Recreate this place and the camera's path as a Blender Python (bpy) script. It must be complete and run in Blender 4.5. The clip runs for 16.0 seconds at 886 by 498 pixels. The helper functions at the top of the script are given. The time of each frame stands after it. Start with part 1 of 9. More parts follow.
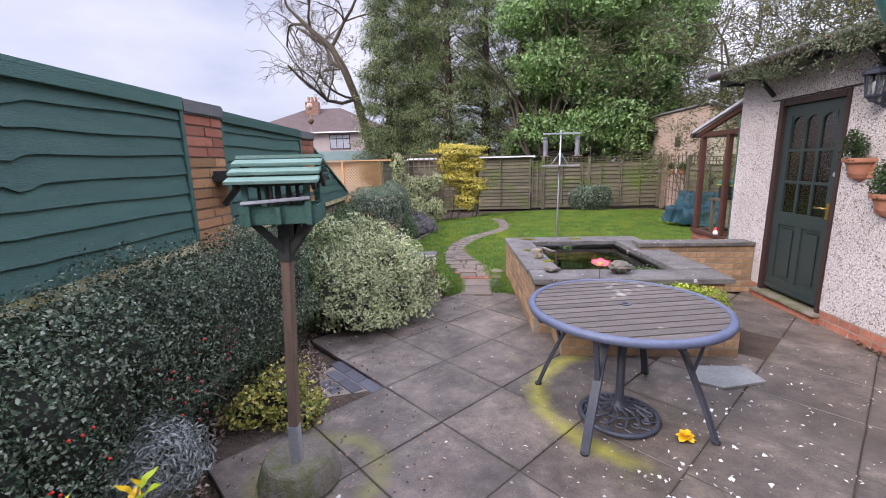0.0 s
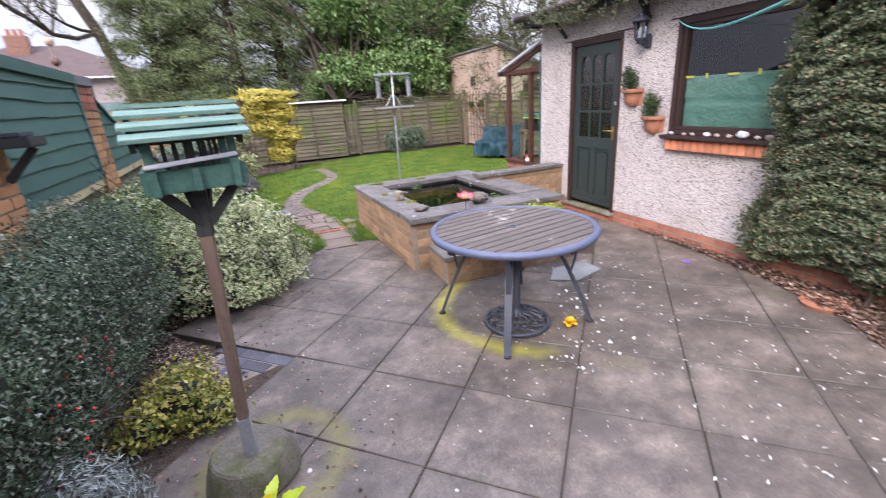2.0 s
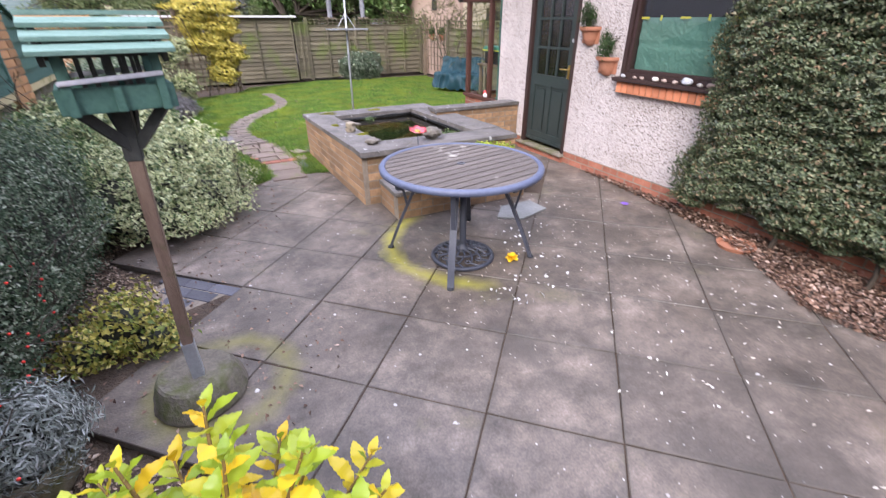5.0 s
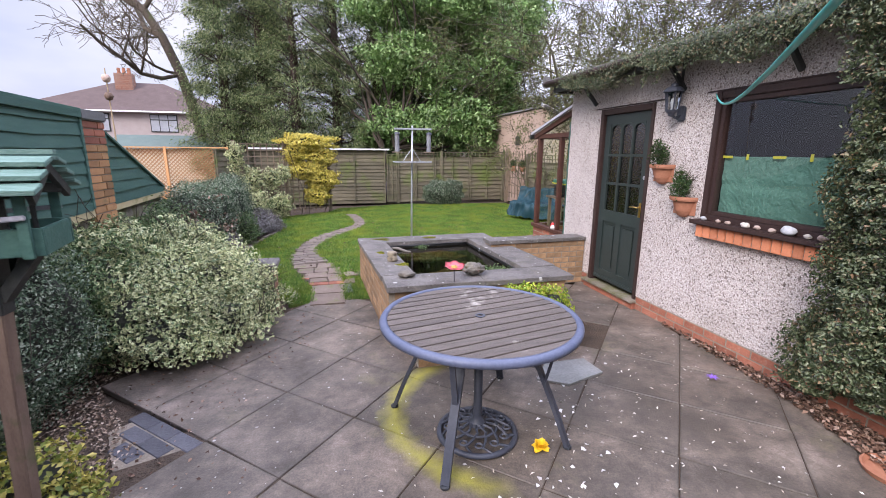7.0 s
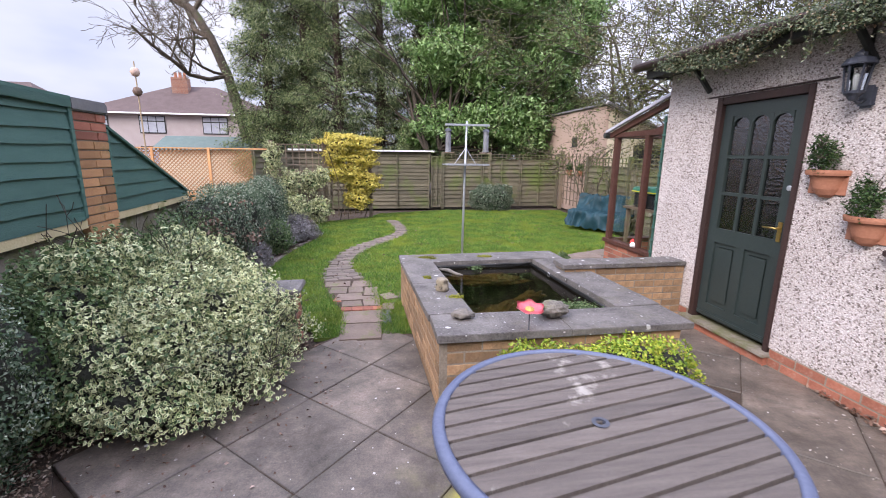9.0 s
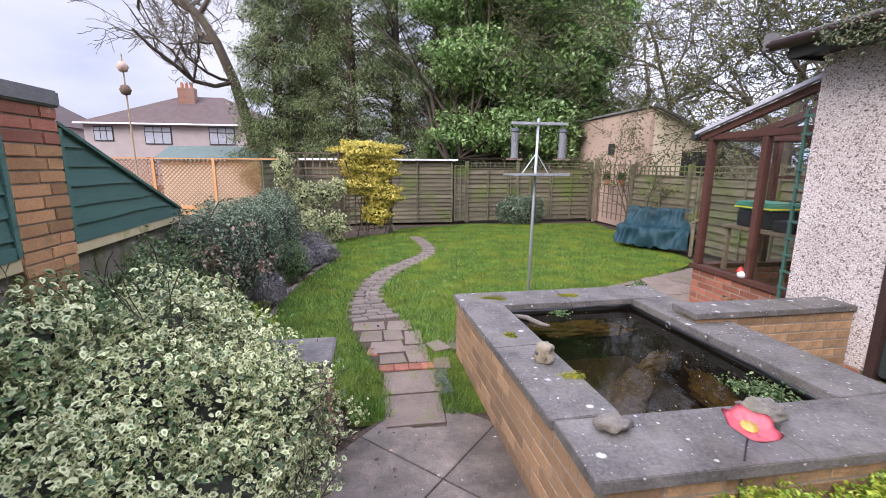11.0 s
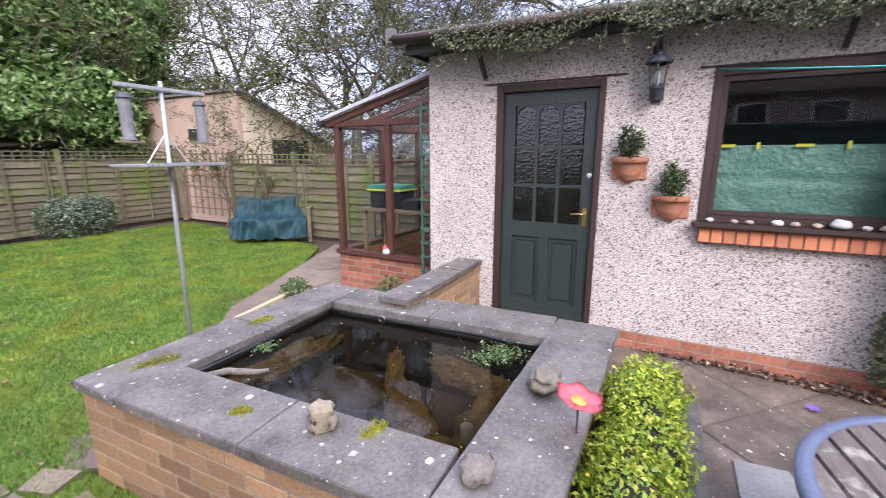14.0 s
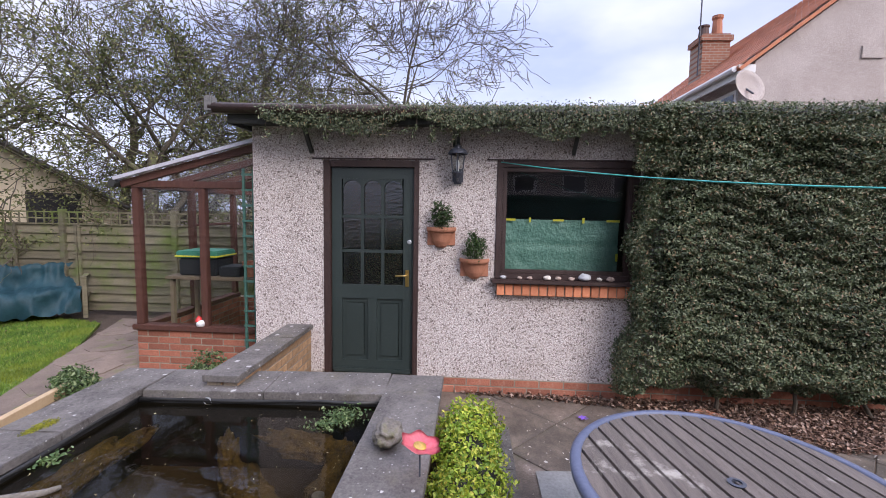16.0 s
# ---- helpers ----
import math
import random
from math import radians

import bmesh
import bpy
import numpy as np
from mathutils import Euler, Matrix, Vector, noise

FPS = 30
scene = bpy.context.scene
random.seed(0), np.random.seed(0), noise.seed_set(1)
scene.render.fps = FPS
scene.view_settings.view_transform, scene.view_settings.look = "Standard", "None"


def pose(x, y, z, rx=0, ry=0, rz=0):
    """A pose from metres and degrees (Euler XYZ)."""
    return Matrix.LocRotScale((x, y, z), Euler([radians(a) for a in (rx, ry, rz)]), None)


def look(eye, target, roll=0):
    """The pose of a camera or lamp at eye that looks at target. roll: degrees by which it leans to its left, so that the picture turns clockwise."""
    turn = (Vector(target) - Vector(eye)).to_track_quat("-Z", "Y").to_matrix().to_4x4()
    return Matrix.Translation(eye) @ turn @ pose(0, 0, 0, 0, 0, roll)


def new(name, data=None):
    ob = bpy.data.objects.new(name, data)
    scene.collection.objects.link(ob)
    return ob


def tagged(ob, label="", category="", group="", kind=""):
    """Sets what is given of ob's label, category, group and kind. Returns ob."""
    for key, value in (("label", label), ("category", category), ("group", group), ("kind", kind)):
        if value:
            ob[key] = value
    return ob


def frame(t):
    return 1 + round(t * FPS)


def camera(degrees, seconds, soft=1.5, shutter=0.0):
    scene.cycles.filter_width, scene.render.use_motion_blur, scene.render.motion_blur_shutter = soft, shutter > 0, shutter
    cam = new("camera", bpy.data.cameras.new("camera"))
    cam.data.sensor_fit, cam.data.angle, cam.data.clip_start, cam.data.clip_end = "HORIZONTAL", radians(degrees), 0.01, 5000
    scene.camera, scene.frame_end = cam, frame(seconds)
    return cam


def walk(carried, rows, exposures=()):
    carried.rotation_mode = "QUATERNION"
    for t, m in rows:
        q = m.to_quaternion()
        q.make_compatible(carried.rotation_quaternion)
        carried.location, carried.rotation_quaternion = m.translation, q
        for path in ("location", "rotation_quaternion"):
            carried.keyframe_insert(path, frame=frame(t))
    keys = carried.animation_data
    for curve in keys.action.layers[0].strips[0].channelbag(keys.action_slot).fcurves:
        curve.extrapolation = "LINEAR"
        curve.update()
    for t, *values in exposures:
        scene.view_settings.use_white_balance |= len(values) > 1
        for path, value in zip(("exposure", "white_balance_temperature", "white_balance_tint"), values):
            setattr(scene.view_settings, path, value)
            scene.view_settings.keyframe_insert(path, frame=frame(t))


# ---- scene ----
cam = camera(92.1, 16.0, soft=0.5, shutter=0.2)
PATH = [
    (0, (0.863, -0.519, 1.637), (0.712, 1.435, 1.241), -1.4),
    (0.5, (0.657, -0.563, 1.627), (0.5, 1.385, 1.203), -1.2),
    (1, (0.487, -0.565, 1.651), (0.321, 1.373, 1.184), -3.0),
    (1.5, (0.351, -0.44, 1.665), (0.463, 1.484, 1.13), -5.6),
    (2, (0.26, -0.443, 1.641), (0.933, 1.318, 0.974), -4.0),
    (2.5, (0.086, -0.581, 1.645), (1.151, 0.828, 0.707), -2.8),
    (3, (0.076, -0.675, 1.601), (1.233, 0.594, 0.576), -2.2),
    (3.5, (0.086, -0.705, 1.585), (1.233, 0.423, 0.396), -1.1),
    (4, (0.045, -0.679, 1.594), (1.137, 0.454, 0.36), 1.7),
    (4.5, (0.121, -0.621, 1.614), (1.146, 0.741, 0.569), 2.0),
    (5, (0.301, -0.535, 1.655), (1.094, 1.04, 0.712), -0.2),
    (5.2, (0.336, -0.53, 1.689), (1.052, 1.161, 0.899), -1.1),
    (7.3, (1.065, -0.037, 1.687), (1.556, 1.852, 1.248), 0.4),
    (7.5, (1.096, 0.038, 1.678), (1.588, 1.925, 1.236), 0.3),
    (8, (1.078, 0.261, 1.661), (1.548, 2.154, 1.218), 1.6),
    (8.5, (1.039, 0.526, 1.655), (1.416, 2.439, 1.21), 1.3),
    (9, (1.028, 0.908, 1.658), (1.341, 2.836, 1.23), 0.7),
    (9.2, (1.002, 1.035, 1.661), (1.284, 2.971, 1.243), 0.9),
    (11.3, (0.618, 2.37, 1.633), (0.915, 4.31, 1.248), 0.1),
    (11.5, (0.594, 2.507, 1.641), (0.936, 4.439, 1.253), 0.1),
    (12, (0.639, 2.827, 1.595), (1.146, 4.721, 1.198), 0.0),
    (12.5, (0.749, 3.146, 1.609), (1.532, 4.944, 1.218), 1.4),
    (13, (0.708, 3.325, 1.596), (1.909, 4.876, 1.207), -1.9),
    (13.5, (0.591, 3.328, 1.579), (2.094, 4.584, 1.176), -2.1),
    (14, (0.466, 3.177, 1.608), (2.192, 4.092, 1.18), -0.1),
    (14.5, (0.344, 3.174, 1.668), (2.264, 3.625, 1.338), 1.1),
    (15, (0.23, 3.191, 1.712), (2.201, 3.39, 1.437), 1.2),
    (15.5, (0.202, 3.202, 1.728), (2.186, 3.352, 1.522), 1.3),
    (16, (0.203, 3.202, 1.726), (2.191, 3.334, 1.556), 1.0),
]
EXPOSURES = [(t, e, 6450, 18) for t, e in ((0, 1.24), (1.5, 1.48), (2.5, 1.56), (4, 1.5), (5, 1.60), (7.5, 1.31), (8.0, 1.50), (9, 1.38), (11.5, 1.32), (12.0, 1.34), (12.5, 1.76), (13.0, 1.82), (13.5, 1.74), (14.5, 1.31), (15.2, 1.05), (16.0, 0.97))]
walk(cam, [(t, look(eye, target, roll)) for t, eye, target, roll in PATH], EXPOSURES)

# ---- world and light ----
world = bpy.data.worlds.new("overcast_sky")
scene.world = world
world.use_nodes = True
wn, wl = world.node_tree.nodes, world.node_tree.links
wn.clear()
w_out = wn.new("ShaderNodeOutputWorld")
w_bg = wn.new("ShaderNodeBackground")
w_sky = wn.new("ShaderNodeTexSky")
w_sky.sky_type, w_sky.sun_disc = "NISHITA", False
w_sky.sun_elevation, w_sky.sun_rotation = radians(40), radians(228)
w_sky.air_density, w_sky.dust_density = 1.0, 2.5
w_co = wn.new("ShaderNodeTexCoord")
w_map = wn.new("ShaderNodeMapping")
w_map.inputs["Scale"].default_value = (1.0, 1.0, 2.6)
w_noise = wn.new("ShaderNodeTexNoise")
w_noise.inputs["Scale"].default_value, w_noise.inputs["Detail"].default_value = 1.7, 5.0
w_ramp = wn.new("ShaderNodeValToRGB")
w_ramp.color_ramp.elements[0].position, w_ramp.color_ramp.elements[1].position = 0.36, 0.66
w_ramp.color_ramp.elements[0].color = (1.95, 2.28, 3.45, 1)
w_ramp.color_ramp.elements[1].color = (4.0, 4.08, 4.4, 1)
w_mix = wn.new("ShaderNodeMixRGB")
w_mix.inputs[0].default_value = 0.86
wl.new(w_co.outputs["Generated"], w_map.inputs["Vector"])
wl.new(w_map.outputs[0], w_noise.inputs["Vector"])
wl.new(w_noise.outputs["Fac"], w_ramp.inputs[0])
wl.new(w_sky.outputs[0], w_mix.inputs[1])
wl.new(w_ramp.outputs[0], w_mix.inputs[2])
# an overcast sky brightens towards the zenith
w_sep = wn.new("ShaderNodeSeparateXYZ")
wl.new(w_co.outputs["Generated"], w_sep.inputs[0])
w_zen = wn.new("ShaderNodeMapRange")
w_zen.interpolation_type = "SMOOTHSTEP"
w_zen.inputs[1].default_value, w_zen.inputs[2].default_value, w_zen.inputs[3].default_value, w_zen.inputs[4].default_value = 0.36, 0.95, 1.0, 4.2
wl.new(w_sep.outputs[2], w_zen.inputs[0])
w_mul = wn.new("ShaderNodeMixRGB")
w_mul.blend_type = "MULTIPLY"
w_mul.inputs[0].default_value = 1.0
wl.new(w_mix.outputs[0], w_mul.inputs[1])
wl.new(w_zen.outputs[0], w_mul.inputs[2])
w_east = wn.new("ShaderNodeMapRange")
w_east.interpolation_type = "SMOOTHSTEP"
w_east.inputs[1].default_value, w_east.inputs[2].default_value, w_east.inputs[3].default_value, w_east.inputs[4].default_value = 0.1, 0.95, 1.0, 1.65
wl.new(w_sep.outputs[0], w_east.inputs[0])
w_mul2 = wn.new("ShaderNodeMixRGB")
w_mul2.blend_type = "MULTIPLY"
w_mul2.inputs[0].default_value = 1.0
wl.new(w_mul.outputs[0], w_mul2.inputs[1])
wl.new(w_east.outputs[0], w_mul2.inputs[2])
wl.new(w_mul2.outputs[0], w_bg.inputs[0])
w_bg.inputs[1].default_value = 0.10
wl.new(w_bg.outputs[0], w_out.inputs[0])
sun = new("sun", bpy.data.lights.new("sun", "SUN"))
sun.data.energy, sun.data.angle, sun.data.color = 1.5, radians(30), (1.0, 0.97, 0.93)
sun.matrix_world = look((-13, -9, 14), (1, 4, 0))

# ---- materials ----
def nodes_of(name):
    m = bpy.data.materials.new(name)
    m.use_nodes = True
    n, l = m.node_tree.nodes, m.node_tree.links
    return m, n, l, n["Principled BSDF"]


def ramp_of(n, stops):
    r = n.new("ShaderNodeValToRGB")
    e = r.color_ramp.elements
    while len(e) < len(stops):
        e.new(0.5)
    for el, (p, c) in zip(e, stops):
        el.position, el.color = p, (*c, 1)
    return r


def noise_of(n, l, co, scale, detail=4.0, rough=0.6):
    t = n.new("ShaderNodeTexNoise")
    t.inputs["Scale"].default_value, t.inputs["Detail"].default_value, t.inputs["Roughness"].default_value = scale, detail, rough
    l.new(co, t.inputs["Vector"])
    return t.outputs["Fac"]


def mix_of(n, l, fac, a, b, mode="MIX"):
    m = n.new("ShaderNodeMixRGB")
    m.blend_type = mode
    for sock, v in zip(m.inputs, (fac, a, b)):
        if isinstance(v, (int, float)):
            sock.default_value = v
        elif isinstance(v, tuple):
            sock.default_value = (*v, 1)
        else:
            l.new(v, sock)
    return m.outputs[0]


def surf(name, a, b, scale=6.0, fine=60.0, rough=0.7, bump=0.3, metal=0.0, vary=0.0, island=0.0, stain=None, stain_scale=2.0, stain_at=(0.55, 0.7), stretch=(1, 1, 1), spec=0.5, depth=0.01, transl=0.0):
    """Two colours over two scales of noise, varied per object or per island, with an optional stain of a third colour."""
    m, n, l, p = nodes_of(name)
    co = n.new("ShaderNodeTexCoord").outputs["Object"]
    mp = n.new("ShaderNodeMapping")
    mp.inputs["Scale"].default_value = stretch
    l.new(co, mp.inputs["Vector"])
    v = mp.outputs[0]
    big, small = noise_of(n, l, v, scale), noise_of(n, l, v, fine, 3.0)
    r = ramp_of(n, [(0.3, a), (0.7, b)])
    l.new(mix_of(n, l, 0.45, big, small), r.inputs[0])
    colour = r.outputs[0]
    if vary:
        h = n.new("ShaderNodeHueSaturation")
        mr = n.new("ShaderNodeMapRange")
        mr.inputs[3].default_value, mr.inputs[4].default_value = 1 - vary, 1 + vary
        l.new(n.new("ShaderNodeObjectInfo").outputs["Random"], mr.inputs[0])
        l.new(mr.outputs[0], h.inputs["Value"])
        l.new(colour, h.inputs["Color"])
        colour = h.outputs[0]
    if island:
        h = n.new("ShaderNodeHueSaturation")
        mr = n.new("ShaderNodeMapRange")
        mr.inputs[3].default_value, mr.inputs[4].default_value = 1 - island, 1 + island
        l.new(n.new("ShaderNodeNewGeometry").outputs["Random Per Island"], mr.inputs[0])
        l.new(mr.outputs[0], h.inputs["Value"])
        l.new(colour, h.inputs["Color"])
        colour = h.outputs[0]
    if stain:
        sr = ramp_of(n, [(stain_at[0], (0, 0, 0)), (stain_at[1], (1, 1, 1))])
        l.new(noise_of(n, l, co, stain_scale, 6.0, 0.65), sr.inputs[0])
        colour = mix_of(n, l, sr.outputs[0], colour, stain)
    l.new(colour, p.inputs["Base Color"])
    p.inputs["Roughness"].default_value, p.inputs["Metallic"].default_value = rough, metal
    p.inputs["Specular IOR Level"].default_value = spec
    if bump:
        bp = n.new("ShaderNodeBump")
        bp.inputs["Strength"].default_value, bp.inputs["Distance"].default_value = bump, depth
        l.new(small, bp.inputs["Height"])
        l.new(bp.outputs[0], p.inputs["Normal"])
    return m


def leaf_mat(name, cols, rough=0.45, transl=0.25, spec=0.35, rim=None, patch=None, patch_scale=1.3):
    """A leaf: its colour is chosen per island from the stops, with some light let through."""
    m, n, l, p = nodes_of(name)
    r = ramp_of(n, cols)
    l.new(n.new("ShaderNodeNewGeometry").outputs["Random Per Island"], r.inputs[0])
    co = n.new("ShaderNodeTexCoord").outputs["Object"]
    leaf_c = r.outputs[0]
    if patch:
        pr = ramp_of(n, [(0.46, (0, 0, 0)), (0.66, (0.8, 0.8, 0.8))])
        l.new(noise_of(n, l, co, patch_scale, 5.0, 0.65), pr.inputs[0])
        leaf_c = mix_of(n, l, pr.outputs[0], leaf_c, patch)
    if rim:
        at = n.new("ShaderNodeAttribute")
        at.attribute_name = "rim"
        rr = ramp_of(n, [(0.42, (0, 0, 0)), (0.55, (1, 1, 1))])
        l.new(at.outputs["Fac"], rr.inputs[0])
        some = ramp_of(n, [(0.12, (0.1, 0.1, 0.1)), (0.36, (1, 1, 1))])
        l.new(n.new("ShaderNodeNewGeometry").outputs["Random Per Island"], some.inputs[0])
        leaf_c = mix_of(n, l, mix_of(n, l, 1.0, rr.outputs[0], some.outputs[0], "MULTIPLY"), leaf_c, rim)
    h = n.new("ShaderNodeHueSaturation")
    mr = n.new("ShaderNodeMapRange")
    mr.inputs[1].default_value, mr.inputs[2].default_value, mr.inputs[3].default_value, mr.inputs[4].default_value = 0.3, 0.7, 0.7, 1.25
    l.new(noise_of(n, l, co, 3.0), mr.inputs[0])
    l.new(mr.outputs[0], h.inputs["Value"])
    l.new(leaf_c, h.inputs["Color"])
    l.new(h.outputs[0], p.inputs["Base Color"])
    p.inputs["Roughness"].default_value, p.inputs["Specular IOR Level"].default_value = rough, spec
    if transl:
        t = n.new("ShaderNodeBsdfTranslucent")
        l.new(h.outputs[0], t.inputs[0])
        s = n.new("ShaderNodeMixShader")
        s.inputs[0].default_value = transl
        l.new(p.outputs[0], s.inputs[1])
        l.new(t.outputs[0], s.inputs[2])
        l.new(s.outputs[0], n["Material Output"].inputs[0])
    return m


def pebbledash(name, cols):
    m, n, l, p = nodes_of(name)
    co = n.new("ShaderNodeTexCoord").outputs["Object"]
    vo = n.new("ShaderNodeTexVoronoi")
    vo.inputs["Scale"].default_value = 100.0
    l.new(co, vo.inputs["Vector"])
    sep = n.new("ShaderNodeSeparateColor")
    l.new(vo.outputs["Color"], sep.inputs[0])
    r = ramp_of(n, cols)
    l.new(sep.outputs[0], r.inputs[0])
    edge = ramp_of(n, [(0.36, (1, 1, 1)), (0.76, (0.60, 0.58, 0.56))])
    l.new(vo.outputs["Distance"], edge.inputs[0])
    c = mix_of(n, l, 1.0, r.outputs[0], edge.outputs[0], "MULTIPLY")
    st = ramp_of(n, [(0.35, (0.78, 0.76, 0.74)), (0.65, (1, 1, 1))])
    l.new(noise_of(n, l, co, 1.4, 6.0), st.inputs[0])
    c = mix_of(n, l, 0.8, c, st.outputs[0], "MULTIPLY")
    l.new(c, p.inputs["Base Color"])
    p.inputs["Roughness"].default_value = 0.85
    inv = n.new("ShaderNodeMath")
    inv.operation = "SUBTRACT"
    inv.inputs[0].default_value = 1.0
    l.new(vo.outputs["Distance"], inv.inputs[1])
    bp = n.new("ShaderNodeBump")
    bp.inputs["Strength"].default_value, bp.inputs["Distance"].default_value = 0.5, 0.010
    l.new(inv.outputs[0], bp.inputs["Height"])
    l.new(bp.outputs[0], p.inputs["Normal"])
    return m


def slab_mat():
    """Old concrete flags: grey brown, damp stains, pale lichen spots, and yellow algae in a ring under the table's drip edge."""
    m, n, l, p = nodes_of("old_paving")
    co = n.new("ShaderNodeNewGeometry").outputs["Position"]
    r = ramp_of(n, [(0.36, (0.038, 0.029, 0.023)), (0.46, (0.090, 0.073, 0.058)), (0.54, (0.157, 0.124, 0.099)), (0.64, (0.285, 0.232, 0.19))])
    fine = noise_of(n, l, co, 90.0, 3.0)
    l.new(mix_of(n, l, 0.16, mix_of(n, l, 0.42, noise_of(n, l, co, 2.4, 8.0, 0.68), noise_of(n, l, co, 8.0, 8.0, 0.8)), fine), r.inputs[0])
    h = n.new("ShaderNodeHueSaturation")
    mr = n.new("ShaderNodeMapRange")
    mr.inputs[3].default_value, mr.inputs[4].default_value = 0.78, 1.2
    l.new(n.new("ShaderNodeObjectInfo").outputs["Random"], mr.inputs[0])
    l.new(mr.outputs[0], h.inputs["Value"])
    l.new(r.outputs[0], h.inputs["Color"])
    c = h.outputs[0]
    # dark dirt along each slab's edges
    g = n.new("ShaderNodeTexCoord").outputs["Generated"]
    sg = n.new("ShaderNodeSeparateXYZ")
    l.new(g, sg.inputs[0])
    def math_of(op, a, b=None):
        q = n.new("ShaderNodeMath")
        q.operation = op
        for s_, v in zip(q.inputs, (a, b)):
            if v is None:
                continue
            if isinstance(v, (int, float)):
                s_.default_value = v
            else:
                l.new(v, s_)
        return q.outputs[0]
    ex = math_of("ABSOLUTE", math_of("SUBTRACT", sg.outputs[0], 0.5))
    ey = math_of("ABSOLUTE", math_of("SUBTRACT", sg.outputs[1], 0.5))
    e = math_of("ADD", math_of("MAXIMUM", ex, ey), math_of("MULTIPLY", noise_of(n, l, co, 9.0, 4.0), 0.12))
    er = ramp_of(n, [(0.50, (0, 0, 0)), (0.585, (0.6, 0.6, 0.6))])
    l.new(e, er.inputs[0])
    c = mix_of(n, l, er.outputs[0], c, (0.07, 0.062, 0.05))
    damp = ramp_of(n, [(0.48, (0, 0, 0)), (0.62, (0.66, 0.66, 0.66))])
    l.new(noise_of(n, l, co, 0.75, 7.0, 0.66), damp.inputs[0])
    c = mix_of(n, l, damp.outputs[0], c, (0.055, 0.045, 0.036))
    # lichen spots of two sizes
    for sc, lo, pk in ((4.5, 0.075, 0.66), (11.0, 0.11, 0.74), (27.0, 0.14, 0.84)):
        vo = n.new("ShaderNodeTexVoronoi")
        vo.inputs["Scale"].default_value = sc
        l.new(co, vo.inputs["Vector"])
        wob = mix_of(n, l, 0.17, vo.outputs["Distance"], noise_of(n, l, co, sc * 9, 4.0), "ADD")
        sp = ramp_of(n, [(lo + 0.06, (1, 1, 1)), (lo + 0.085, (0, 0, 0))])
        l.new(wob, sp.inputs[0])
        pick = ramp_of(n, [(pk, (0, 0, 0)), (pk + 0.16, (0.85, 0.85, 0.85))])
        sepc = n.new("ShaderNodeSeparateColor")
        l.new(vo.outputs["Color"], sepc.inputs[0])
        l.new(sepc.outputs[1], pick.inputs[0])
        c = mix_of(n, l, mix_of(n, l, 1.0, sp.outputs[0], pick.outputs[0], "MULTIPLY"), c, (0.60, 0.58, 0.55))
    mo = ramp_of(n, [(0.58, (0, 0, 0)), (0.74, (0.5, 0.5, 0.5))])
    l.new(noise_of(n, l, co, 1.1, 6.0, 0.7), mo.inputs[0])
    c = mix_of(n, l, mo.outputs[0], c, (0.19, 0.17, 0.075))
    # algae
    for (ax, ay), rad, wide, colour, cut in (((2.0, 2.26), 0.70, 0.15, (0.44, 0.41, 0.035), 1.70), ((0.02, 1.44), 0.32, 0.14, (0.20, 0.18, 0.045), 9.0)):
        di = n.new("ShaderNodeVectorMath")
        di.operation = "DISTANCE"
        l.new(co, di.inputs[0])
        di.inputs[1].default_value = (ax, ay, 0)
        off = math_of("ABSOLUTE", math_of("SUBTRACT", di.outputs["Value"], rad))
        off = math_of("ADD", off, math_of("MULTIPLY", noise_of(n, l, co, 7.0, 4.0), wide * 1.1))
        ar = ramp_of(n, [(wide * 0.5, (0.6, 0.6, 0.6)), (wide * 1.25, (0, 0, 0))])
        l.new(off, ar.inputs[0])
        sx = n.new("ShaderNodeSeparateXYZ")
        l.new(co, sx.inputs[0])
        west = n.new("ShaderNodeMapRange")
        west.inputs[1].default_value, west.inputs[2].default_value, west.inputs[3].default_value, west.inputs[4].default_value = cut - 0.1, cut + 0.15, 1.0, 0.0
        l.new(sx.outputs[0], west.inputs[0])
        c = mix_of(n, l, math_of("MULTIPLY", ar.outputs[0], west.outputs[0]), c, colour)
    l.new(c, p.inputs["Base Color"])
    rr = ramp_of(n, [(0.35, (0.4, 0.4, 0.4)), (0.65, (0.75, 0.75, 0.75))])
    l.new(noise_of(n, l, co, 1.7, 4.0), rr.inputs[0])
    l.new(rr.outputs[0], p.inputs["Roughness"])
    bp = n.new("ShaderNodeBump")
    bp.inputs["Strength"].default_value, bp.inputs["Distance"].default_value = 0.6, 0.006
    l.new(noise_of(n, l, co, 70.0, 4.0), bp.inputs["Height"])
    l.new(bp.outputs[0], p.inputs["Normal"])
    return m


